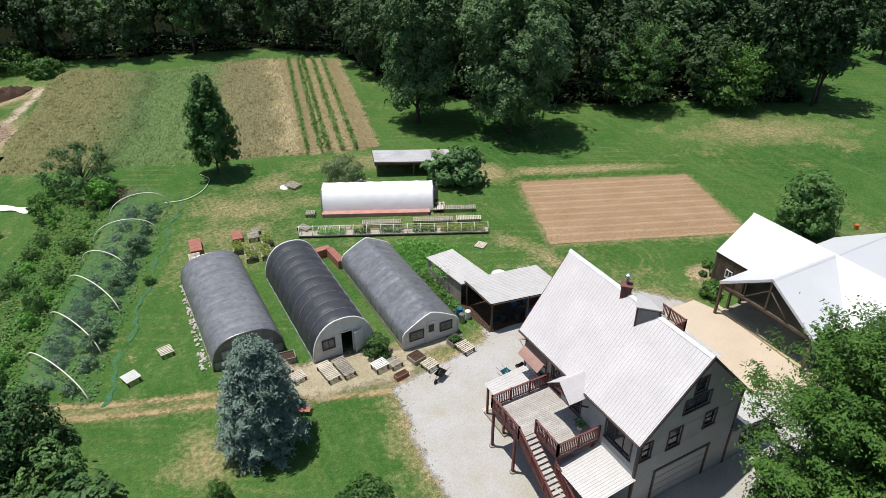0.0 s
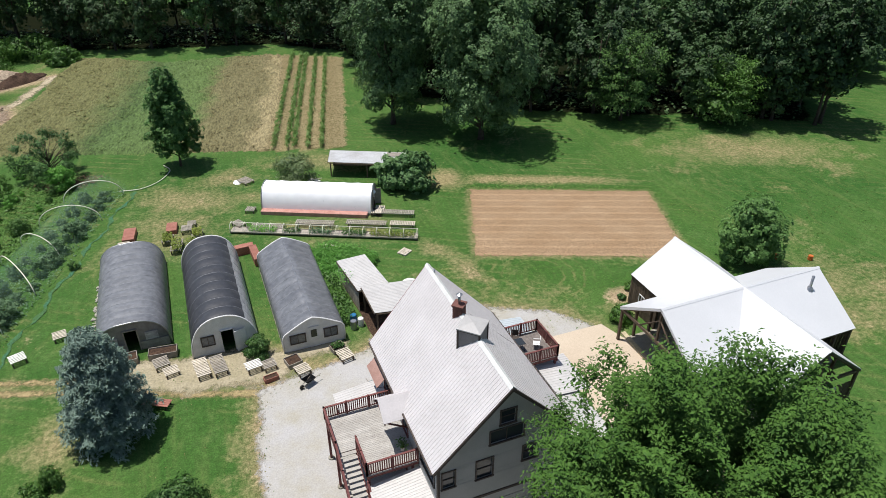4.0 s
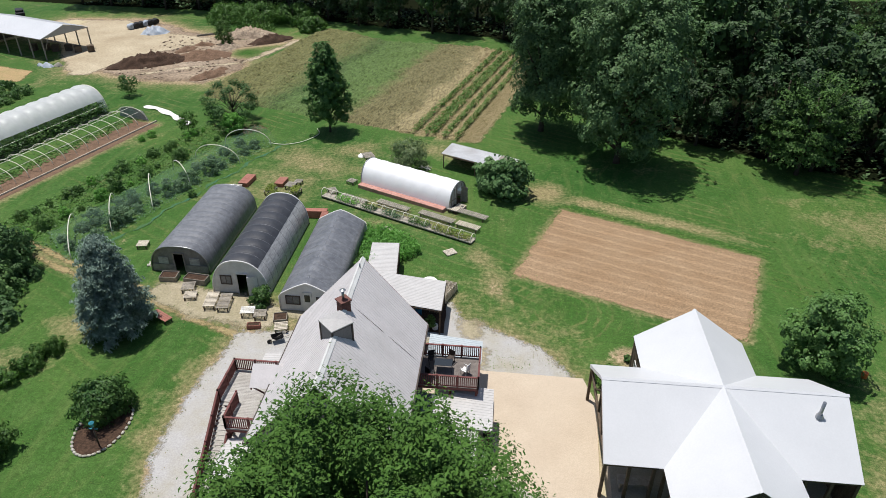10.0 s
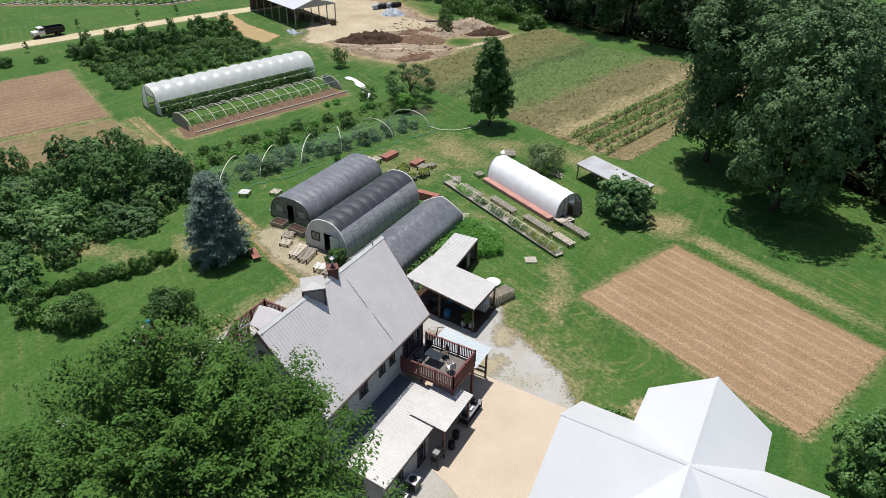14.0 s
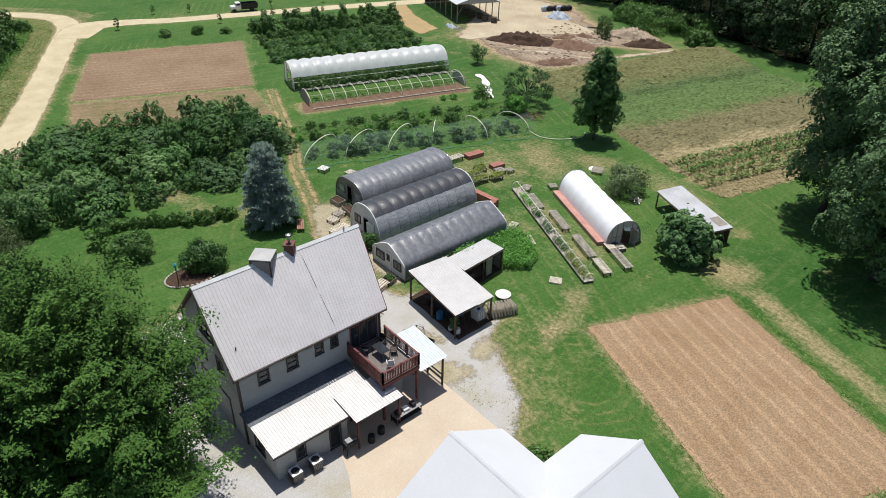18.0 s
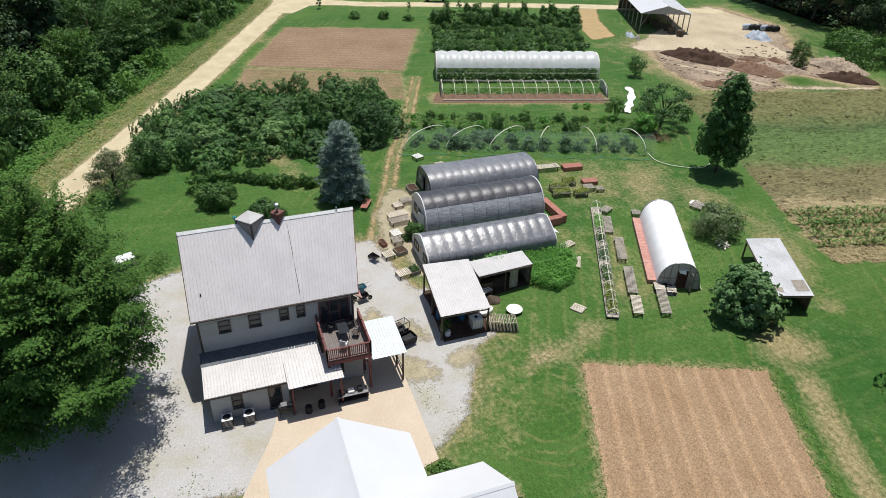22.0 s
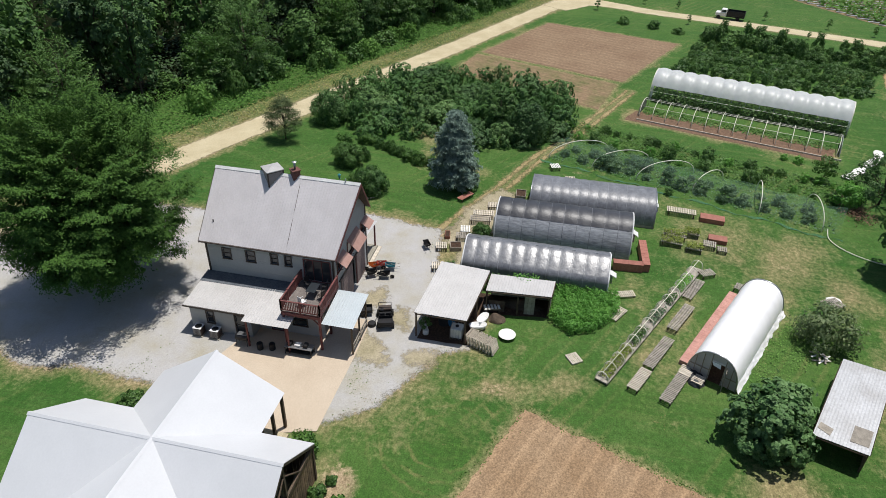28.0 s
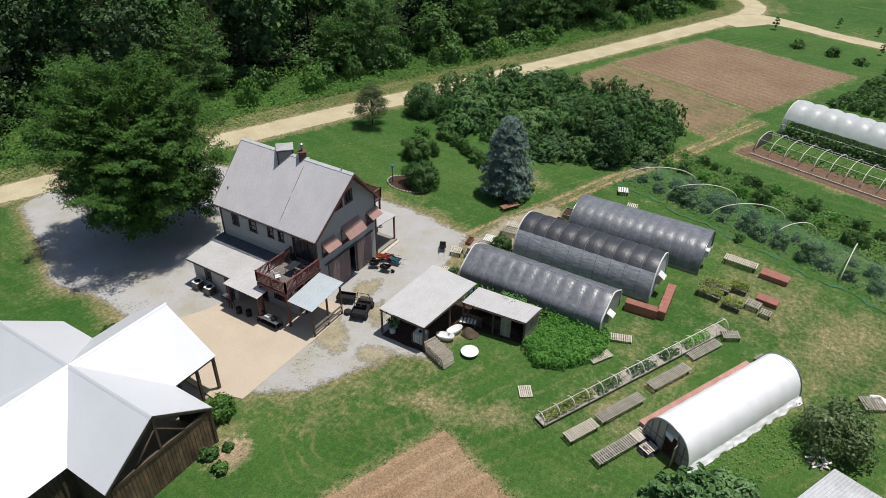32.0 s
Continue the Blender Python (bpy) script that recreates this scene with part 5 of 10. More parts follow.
def railing(parent, a, b, z0, z1, height=1.0, mat=M_BOARD_RED, gap=0.14, post=True, name="railing"):
    """A rail from a to b at floor heights z0 and z1: top and bottom rails, posts and single balusters."""
    a, b = Vector((*a, z0)), Vector((*b, z1))
    L = (b - a).length
    flat = Vector((b.x - a.x, b.y - a.y, 0))
    yaw = math.degrees(math.atan2(flat.y, flat.x))
    up = Vector((0, 0, 1))
    r = part(name, slab([a + up * (height + 0.05) + o for o in ()] or [a + up * (height + 0.05) + Vector((-flat.y, flat.x, 0)).normalized() * -0.07, b + up * (height + 0.05) + Vector((-flat.y, flat.x, 0)).normalized() * -0.07,
                           b + up * (height + 0.05) + Vector((-flat.y, flat.x, 0)).normalized() * 0.07, a + up * (height + 0.05) + Vector((-flat.y, flat.x, 0)).normalized() * 0.07], 0.05), mat, parent)
    sd = Vector((-flat.y, flat.x, 0)).normalized() * 0.03
    part("bottom_rail", slab([a + up * 0.16 - sd, b + up * 0.16 - sd, b + up * 0.16 + sd, a + up * 0.16 + sd], 0.08), mat, r)
    k = max(2, int(L / gap))
    base = boxes((0, 0, height / 2 + 0.08, 0.07, 0.045, height - 0.16, yaw))
    me = bpy.data.meshes.new("baluster")
    base.to_mesh(me)
    base.free()
    me.materials.append(mat)
    for i in range(1, k):
        part("baluster", me, mat, r, m=Matrix.Translation(a.lerp(b, i / k)))
    if post:
        for i in range(int(L / 1.8) + 2):
            p = a.lerp(b, min(1, i / (int(L / 1.8) + 1)))
            part("post", boxes((p.x, p.y, p.z + height / 2 + 0.05, 0.11, 0.11, height + 0.12, yaw)), mat, r)
    return r


def planks(parent, name, x0, y0, x1, y1, z, mat, along="x", w=0.14, t=0.035, gap=0.012):
    """A floor of single boards."""
    n = max(1, round(((y1 - y0) if along == "x" else (x1 - x0)) / w))
    L = (x1 - x0) if along == "x" else (y1 - y0)
    step = ((y1 - y0) if along == "x" else (x1 - x0)) / n
    bm = boxes((0, 0, 0, L, step - gap, t) if along == "x" else (0, 0, 0, step - gap, L, t))
    me = bpy.data.meshes.new(name)
    bm.to_mesh(me)
    bm.free()
    me.materials.append(mat)
    for i in range(n):
        c = ((x0 + x1) / 2, y0 + step * (i + 0.5), z - t / 2) if along == "x" else (x0 + step * (i + 0.5), (y0 + y1) / 2, z - t / 2)
        part(name, me, mat, parent, m=Matrix.Translation(c))


# ---- house ----
HC = (27.55, 24.6)
house = thing("house", (*HC, 0), "two-storey grey-sided farmhouse with a steep metal roof", "house")


def hv(x, y, z=None):
    return Vector((x - HC[0], y - HC[1])) if z is None else Vector((x - HC[0], y - HC[1], z))


EAVE, RIDGE, XE, XW, YS, YN = 6.55, 11.42, 32.25, 22.85, 18.45, 30.8
SL = (RIDGE - EAVE) / (XE - 27.55)
sheet_roof(house, "roof_panel", hv(XE, YS, EAVE), hv(XE, YN, EAVE), hv(27.55, YN + 0.9, RIDGE), hv(27.55, YS, RIDGE), M_ROOF)
sheet_roof(house, "roof_panel", hv(XW, YN, EAVE), hv(XW, YS, EAVE), hv(27.55, YS, RIDGE), hv(27.55, YN + 0.9, RIDGE), M_ROOF)
part("ridge_cap", slab([hv(27.75, YS - 0.02, RIDGE - 0.13), hv(27.75, YN + 0.9, RIDGE - 0.13), hv(27.55, YN + 0.93, RIDGE + 0.07), hv(27.55, YS - 0.03, RIDGE + 0.07)], 0.02), M_WHITE, house, "pale metal ridge cap")
part("ridge_cap", slab([hv(27.55, YS - 0.03, RIDGE + 0.07), hv(27.55, YN + 0.93, RIDGE + 0.07), hv(27.35, YN + 0.9, RIDGE - 0.13), hv(27.35, YS - 0.02, RIDGE - 0.13)], 0.02), M_WHITE, house, "pale metal ridge cap")
for x, s in ((XE, 1), (XW, -1)):
    part("gutter", boxes((x + 0.05 * s - HC[0], (YS + YN) / 2 - HC[1], EAVE - 0.06, 0.12, YN - YS, 0.12), bevel=0.02), M_TRIM, house, "dark brown gutter")
    for y, yr in ((YS, YS), (YN, YN + 0.9)):
        o = -0.03 if y == YS else 0.03
        c = [hv(x, y + o, EAVE - 0.02), hv(27.55, yr + o, RIDGE - 0.02), hv(27.55, yr + o, RIDGE - 0.27), hv(x, y + o, EAVE - 0.24)]
        part("bargeboard", slab(c if (s > 0) == (y == YN) else c[::-1], 0.04), M_BOARD_RED if y == YN else M_TRIM, house, "painted timber bargeboard")
    # soffit lining under the slope
    c = [hv(x, YS + 0.02, EAVE - 0.05), hv(x, YN - 0.02, EAVE - 0.05), hv(27.55, YN + 0.86, RIDGE - 0.06), hv(27.55, YS + 0.02, RIDGE - 0.06)]
    part("roof_deck", slab(c if s > 0 else c[::-1], 0.08), M_WOOD_DARK, house, "dark timber roof boards")

wE, wW, wS, wN = 31.8, 23.3, 18.8, 30.4
WTOP = EAVE + (XE - wE) * SL - 0.14


def flat_reach(L):
    return lambda z: (0.0, L)


def gable_reach(L):
    def f(z):
        if z <= WTOP:
            return (0.0, L)
        k = min(L / 2, (z - WTOP) / SL)
        return (k, L - k)
    return f


# east wall
LE = wN - wS
eh = [(20.3 - wS, 21.0 - wS, 4.8, 5.8), (22.5 - wS, 23.25 - wS, 4.8, 5.85), (24.8 - wS, 25.35 - wS, 4.95, 5.9), (26.1 - wS, 26.6 - wS, 4.95, 5.9), (27.8 - wS, 30.1 - wS, 3.75, 5.85)]
siding("wall", house, hv(wE, wS), hv(wE, wN), 0, flat_reach(LE), WTOP, eh, M_SIDING)
W = wall_frame(hv(wE, wS), hv(wE, wN))
for h in eh[:4]:
    window(house, W, *h, bars=(1, 1))
window(house, W, *eh[4], bars=(0, 3), trim=M_BOARD_RED, name="patio_door")
# west wall
wh = [(wN - 29.0, wN - 28.0, 3.75, 5.8), (wN - 27.3, wN - 26.2, 3.75, 5.8), (wN - 25.0, wN - 24.1, 3.75, 5.8), (wN - 21.6, wN - 19.4, 4.3, 5.8), (wN - 29.8, wN - 28.8, 0.2, 2.2), (wN - 26.5, wN - 24.6, 0.2, 2.3)]
siding("wall", house, hv(wW, wN), hv(wW, wS), 0, flat_reach(LE), WTOP, wh, M_SIDING)
W = wall_frame(hv(wW, wN), hv(wW, wS))
for h in wh[:4]:
    window(house, W, *h, bars=(0, 3) if h[1] - h[0] > 1.5 else (1, 1), trim=M_BOARD_RED if h[2] < 4 else M_TRIM)
for h in wh[4:]:
    window(house, W, *h, bars=(1, 1), trim=M_BOARD_RED, name="door")
# south gable
LS = wE - wW
sh = [(26.5 - wW, 28.6 - wW, 7.1, 8.1), (27.1 - wW, 28.0 - wW, 8.45, 9.5), (28.7 - wW, 29.6 - wW, 4.9, 6.1), (25.7 - wW, 26.7 - wW, 4.5, 6.0), (23.55 - wW, 24.3 - wW, 4.6, 5.9), (25.2 - wW, 29.7 - wW, 0.1, 2.75)]
siding("wall", house, hv(wW, wS), hv(wE, wS), 0, gable_reach(LS), RIDGE - 0.25, sh, M_SIDING)
W = wall_frame(hv(wW, wS), hv(wE, wS))
for h in sh[:5]:
    window(house, W, *h, bars=(0, 2) if h[1] - h[0] > 1.5 else (1, 1))
g = part("garage_door", boxes(((sh[5][0] + sh[5][1]) / 2, 0.05, 1.4, 4.5, 0.05, 2.7)), M_SIDING, house, "wide grey garage door in dark trim", m=W)
for i in range(4):
    part("door_panel", boxes(((sh[5][0] + sh[5][1]) / 2, 0.0, 0.45 + 0.66 * i, 4.4, 0.05, 0.6), bevel=0.01), M_SIDING, g)
part("door_trim", boxes((sh[5][0] - 0.09, -0.03, 1.4, 0.18, 0.06, 2.9), (sh[5][1] + 0.09, -0.03, 1.4, 0.18, 0.06, 2.9), ((sh[5][0] + sh[5][1]) / 2, -0.032, 2.86, 4.9, 0.06, 0.18)), M_TRIM, g)
# north gable, with red sliding doors and awnings
nh = [(wE - 27.5, wE - 26.6, 8.0, 9.1), (wE - 28.9, wE - 28.0, 8.0, 9.1), (wE - 31.0, wE - 29.5, 4.3, 5.5), (wE - 28.3, wE - 26.0, 4.2, 5.6), (wE - 24.7, wE - 23.6, 4.3, 5.5), (wE - 27.45, wE - 26.5, 0.1, 3.2)]
siding("wall", house, hv(wE, wN), hv(wW, wN), 0, gable_reach(LS), RIDGE - 0.25, nh, M_SIDING)
W = wall_frame(hv(wE, wN), hv(wW, wN))
for h in nh[:5]:
    window(house, W, *h, bars=(0, 2), trim=M_BOARD_RED)
part("door_frame", boxes((nh[5][0] - 0.08, -0.03, 1.65, 0.16, 0.06, 3.2), (nh[5][1] + 0.08, -0.03, 1.65, 0.16, 0.06, 3.2)), M_BOARD_RED, house, m=W)
M_PLANK = surf("mauve_planks", (0.26, 0.20, 0.19), (0.20, 0.155, 0.15), 1.5, 16, 0.2, 0.85, rand=0.15)
for u0, u1 in ((1.3, 4.2), (5.4, 7.6)):
    door = part("barn_door", boxes(((u0 + u1) / 2, -0.07, 1.62, u1 - u0, 0.05, 3.2)), M_PLANK, house, "sliding plank barn door", m=W)
    n = int((u1 - u0) / 0.24)
    for i in range(n):
        part("plank", boxes((u0 + (u1 - u0) * (i + 0.5) / n, -0.11, 1.62, (u1 - u0) / n - 0.015, 0.03, 3.2)), M_PLANK, door)
part("door_track", boxes((4.4, -0.1, 3.34, 7.0, 0.1, 0.12)), M_TRIM, house, m=W)
for (u0, u1, zt, zb, o) in ((wE - 31.2, wE - 29.4, 5.8, 5.1, 0.95), (wE - 28.4, wE - 25.85, 6.05, 4.95, 1.05), (wE - 24.75, wE - 23.2, 5.75, 5.15, 0.9)):
    c = [(u0, -o, zb), (u1, -o, zb), (u1, -0.05, zt), (u0, -0.05, zt)]
    aw = part("awning", slab(c, 0.035), M_BOARD_PINK, house, "faded pink propped-open shutter awning", m=W)
    for u in (u0 + 0.08, u1 - 0.08):
        part("prop", tube([(u, -0.04, zb - 0.45), (u, -o + 0.05, zb - 0.04)], 0.02, 5), M_TRIM, aw)
Ww = wall_frame(hv(wW, wN), hv(wW, wS))
aw = part("awning", slab([(0.25, -0.95, 5.05), (2.65, -0.95, 5.05), (2.65, -0.05, 5.95), (0.25, -0.05, 5.95)], 0.035), M_BOARD_PINK, house, "faded pink propped-open shutter awning", m=Ww)
for u in (0.35, 2.55):
    part("prop", tube([(u, -0.04, 4.6), (u, -0.9, 5.02)], 0.02, 5), M_TRIM, aw)
# light trims at the corners
for x, y in ((wE, wS), (wE, wN), (wW, wS), (wW, wN)):
    part("corner_trim", boxes((x - HC[0], y - HC[1], WTOP / 2, 0.16, 0.16, WTOP)), M_TRIM, house)

# cupola and chimney, set cornerwise on the ridge
def cornerwise(half, z0, z1, mat, name, label, cx, cy):
    c = part(name, boxes((cx - HC[0], cy - HC[1], (z0 + z1) / 2, half * math.sqrt(2), half * math.sqrt(2), z1 - z0, 45)), mat, house, label)
    return c


M_CUPOLA = surf("mauve_grey_boards", (0.30, 0.275, 0.275), (0.25, 0.225, 0.225), 1.5, 18.0, 0.15, 0.8, bump=0.1)
M_CUPOLA_ROOF = surf("dull_cupola_sheet", (0.44, 0.43, 0.42), (0.38, 0.37, 0.36), 0.8, 9.0, 0.1, 0.6, 0.1, 0.02)
cup = cornerwise(0.98, 10.0, 11.85, M_CUPOLA, "cupola", "grey cupola with a shallow pyramid roof", 27.5, 23.75)
e = 1.1
part("cupola_roof", mesh_of("cupola_roof", [(27.5 - HC[0] + dx, 23.75 - HC[1] + dy, z) for dx, dy, z in ((e, 0, 11.86), (0, e, 11.86), (-e, 0, 11.86), (0, -e, 11.86), (0, 0, 12.06), (e, 0, 11.78), (0, e, 11.78), (-e, 0, 11.78), (0, -e, 11.78))],
                                [(0, 1, 4), (1, 2, 4), (2, 3, 4), (3, 0, 4), (0, 5, 6, 1), (1, 6, 7, 2), (2, 7, 8, 3), (3, 8, 5, 0), (8, 7, 6, 5)], M_CUPOLA_ROOF), M_CUPOLA_ROOF, cup)
for a0 in range(4):
    a = radians(45 + 90 * a0)
    part("corner_trim", boxes((27.5 - HC[0] + 0.98 * math.cos(a - radians(45)), 23.75 - HC[1] + 0.98 * math.sin(a - radians(45)), 10.95, 0.11, 0.11, 1.78, 45)), M_TRIM, cup)
    part("head_trim", boxes((27.5 - HC[0] + 0.70 * math.cos(a), 23.75 - HC[1] + 0.70 * math.sin(a), 11.73, 0.05, 1.34, 0.1, 45 + 90 * a0)), M_TRIM, cup)
part("roof_seam", slab([hv(XE - 0.1, 26.42, EAVE + 0.1 * SL + 0.04), hv(XE - 0.1, 26.455, EAVE + 0.1 * SL + 0.04), hv(27.75, 26.455, RIDGE - 0.2 * SL + 0.04), hv(27.75, 26.42, RIDGE - 0.2 * SL + 0.04)], 0.02), M_TRIM, house, "dark lap seam between roof sheets")
chim = thing("chimney", (27.5, 25.85, 10.2), "red brick chimney with a metal flue pipe", "chimney")
part("core", boxes((0, 0, 0.85, 0.62, 0.62, 1.7, 45)), M_BRICK, chim)
bk = boxes((0, 0, 0, 0.2, 0.03, 0.07))
bme = bpy.data.meshes.new("brick")
bk.to_mesh(bme)
bk.free()
bme.materials.append(M_BRICK)
for s in range(4):
    R = Matrix.Rotation(radians(45 + 90 * s), 4, "Z")
    for row in range(16):
        for i in range(3):
            u = (i - 1) * 0.21 + (0.05 if row % 2 else -0.05)
            part("brick", bme, M_BRICK, chim, m=R @ Matrix.Translation((max(-0.215, min(0.215, u)), -0.32, 0.32 + 0.085 * row)))
part("cap", boxes((0, 0, 1.74, 0.8, 0.8, 0.1, 45), bevel=0.02), M_BRICK, chim)
part("flue_pipe", tube([(0, 0, 1.75), (0, 0, 2.4)], 0.09, 10), M_STEEL, chim)
part("flue_cap", lathe([(0.2, 2.44), (0.21, 2.47), (0.03, 2.56)], 10), M_STEEL, chim, "dull metal flue cap")
part("vent_pipe", tube([hv(27.6, 30.4, RIDGE - 0.3), hv(27.6, 30.4, RIDGE + 0.3)], 0.06, 8), M_STEEL, house)
part("vent_pipe", tube([hv(31.0, 19.4, EAVE + 1.0), hv(31.0, 19.4, EAVE + 1.5)], 0.05, 8), M_BLACK, house)

# gabled canopy over the west door
cz, cy = 7.3, 24.4
can = part("canopy", slab([hv(21.5, cy, cz), hv(24.0, cy, cz), hv(23.3, cy + 1.15, cz - 1.0), hv(21.5, cy + 1.15, cz - 1.0)][::-1], 0.04), M_ROOF, house, "small gabled metal canopy on timber brackets")
part("canopy_slope", slab([hv(21.5, cy, cz), hv(24.0, cy, cz), hv(23.3, cy - 1.15, cz - 1.0), hv(21.5, cy - 1.15, cz - 1.0)], 0.04), M_ROOF, can)
for s in (-1, 1):
    part("rafter", slab([hv(21.55, cy, cz - 0.06), hv(21.55, cy + s * 1.13, cz - 1.05), hv(21.55, cy + s * 1.13, cz - 1.2), hv(21.55, cy, cz - 0.22)][::s], 0.07), M_BOARD_RED, can)
    part("bracket", tube([hv(23.25, cy + s * 1.0, 5.2), hv(21.7, cy + s * 1.0, 6.2)], 0.06, 6), M_BOARD_RED, can)
part("tie_beam", boxes((21.62 - HC[0], cy - HC[1], cz - 0.72, 0.09, 1.5, 0.1)), M_BOARD_RED, can)

# east one-storey wing
wing = part("wing", slab([hv(36.35, 18.6, 2.74), hv(36.35, 27.3, 2.74), hv(31.82, 27.3, 3.16), hv(31.82, 18.6, 3.16)], 0.03), M_WOOD_DARK, house, "low lean-to wing with a pale metal roof")
sheet_roof(wing, "roof_panel", hv(36.4, 18.55, 2.76), hv(36.4, 27.3, 2.76), hv(31.82, 27.3, 3.19), hv(31.82, 18.55, 3.19), M_ROOF_PALE)
part("membrane", slab([hv(33.32, 18.5, 3.09), hv(33.22, 27.25, 3.09), hv(31.84, 27.25, 3.235), hv(31.84, 18.5, 3.235)], 0.012), M_DARK_STRIP, wing, "dark blue-grey strip on the roof along the wall")
sheet_roof(wing, "porch_panel", hv(37.35, 24.35, 2.86), hv(37.35, 28.4, 2.86), hv(34.5, 28.4, 3.1), hv(34.5, 24.35, 3.1), M_ROOF_PALE)
lh = [(20.4 - 18.85, 21.0 - 18.85, 0.95, 2.15), (23.0 - 18.85, 23.8 - 18.85, 0.1, 2.15)]
siding("wall", wing, hv(36.0, 18.85), hv(36.0, 24.4), 0, flat_reach(5.55), 2.62, lh, M_SIDING)
siding("wall", wing, hv(31.8, 18.85), hv(36.0, 18.85), 0, flat_reach(4.2), 2.6, [(1.4, 2.6, 1.0, 2.1)], M_SIDING)
siding("wall", wing, hv(34.6, 24.4), hv(34.6, 30.4), 0, flat_reach(6.0), 2.7, [(1.2, 2.2, 0.1, 2.15), (3.2, 4.4, 1.0, 2.1)], M_SIDING)
siding("wall", wing, hv(36.0, 24.4), hv(34.6, 24.4), 0, flat_reach(1.4), 2.62, [], M_SIDING)
W = wall_frame(hv(36.0, 18.85), hv(36.0, 24.4))
window(wing, W, *lh[0])
window(wing, W, *lh[1], name="door")
W = wall_frame(hv(31.8, 18.85), hv(36.0, 18.85))
window(wing, W, 1.4, 2.6, 1.0, 2.1, bars=(0, 2))
W = wall_frame(hv(34.6, 24.4), hv(34.6, 30.4))
window(wing, W, 1.2, 2.2, 0.1, 2.15, name="door", trim=M_BOARD_RED)
window(wing, W, 3.2, 4.4, 1.0, 2.1)
part("fascia", boxes((36.42 - HC[0], 21.4 - HC[1], 2.66, 0.04, 5.8, 0.14)), M_TRIM, wing)
for y in (24.6, 28.2):
    part("porch_post", boxes((37.1 - HC[0], y - HC[1], 1.42, 0.12, 0.12, 2.8)), M_BOARD_RED, wing)

# decks
FL = 3.7
deck_e = part("east_deck", boxes((34.0 - HC[0], 29.1 - HC[1], FL - 0.16, 4.4, 3.3, 0.22)), M_BOARD_RED, house, "raised timber deck with barn-red railings")
planks(deck_e, "deck_board", 31.85 - HC[0], 27.45 - HC[1], 36.2 - HC[0], 30.75 - HC[1], FL, M_DECK_DARK, "x")
railing(deck_e, hv(31.85, 27.45), hv(36.2, 27.45), FL, FL)
railing(deck_e, hv(36.2, 27.45), hv(36.2, 30.75), FL, FL)
railing(deck_e, hv(36.2, 30.75), hv(32.0, 30.75), FL, FL)
for x, y in ((36.1, 27.55), (36.1, 30.65), (34.0, 30.65)):
    part("deck_post", boxes((x - HC[0], y - HC[1], 1.75, 0.17, 0.17, 3.5)), M_BOARD_RED, deck_e)
for x, y in ((36.1, 30.65),):
    for dx, dy in ((-0.8, 0), (0, -0.8)):
        part("brace", tube([(x - HC[0], y - HC[1], 2.6), (x + dx - HC[0], y + dy - HC[1], 3.45)], 0.06, 5), M_BOARD_RED, deck_e)
part("rim_beam", boxes((36.2 - HC[0], 29.1 - HC[1], 3.42, 0.08, 3.4, 0.3)), M_BOARD_RED, deck_e)

deck_w = part("west_deck", boxes((20.95 - HC[0], 26.0 - HC[1], FL - 0.16, 4.6, 3.2, 0.22), (21.6 - HC[0], 23.2 - HC[1], FL - 0.162, 3.3, 2.36, 0.22)), M_BOARD_RED, house, "wide raised deck with barn-red railings and stairs")
planks(deck_w, "deck_board", 18.65 - HC[0], 24.4 - HC[1], 23.28 - HC[0], 27.65 - HC[1], FL, M_DECK, "x")
planks(deck_w, "deck_board", 19.95 - HC[0], 22.0 - HC[1], 23.28 - HC[0], 24.4 - HC[1], FL, M_DECK, "x")
railing(deck_w, hv(23.2, 27.6), hv(18.65, 27.6), FL, FL)
railing(deck_w, hv(18.65, 27.6), hv(18.65, 24.4), FL, FL)
railing(deck_w, hv(19.95, 24.4), hv(19.95, 22.05), FL, FL)
railing(deck_w, hv(19.95, 22.05), hv(23.2, 22.05), FL, FL)
for x, y in ((18.75, 27.5), (18.75, 24.9), (20.05, 22.15), (22.9, 22.15), (22.9, 27.5)):
    part("deck_post", boxes((x - HC[0], y - HC[1], 1.75, 0.16, 0.16, 3.5)), M_BOARD_RED, deck_w)
    part("footing", lathe([(0.22, 0.0), (0.22, 0.12), (0.18, 0.16)], 10), M_SLAB, deck_w, m=Matrix.Translation((x - HC[0], y - HC[1], 0)))
stair = part("stair", slab([hv(18.68, 24.4, FL), hv(18.68, 18.6, 0.1), hv(18.75, 18.6, 0.1), hv(18.75, 24.4, FL)], 0.26), M_BOARD_RED, deck_w, "long outdoor timber stair")
part("stringer", slab([hv(19.85, 24.4, FL), hv(19.85, 18.6, 0.1), hv(19.92, 18.6, 0.1), hv(19.92, 24.4, FL)], 0.26), M_BOARD_RED, stair)
for i in range(20):
    f = (i + 0.5) / 20.5
    part("tread", boxes((19.3 - HC[0], 24.4 - 5.8 * f - HC[1], FL - (FL - 0.1) * f, 1.14, 0.27, 0.045)), M_DECK, stair)
railing(deck_w, hv(18.65, 24.4), hv(18.65, 18.6), FL, 0.1)
railing(deck_w, hv(19.95, 22.0), hv(19.95, 18.6), FL - 1.53, 0.1)

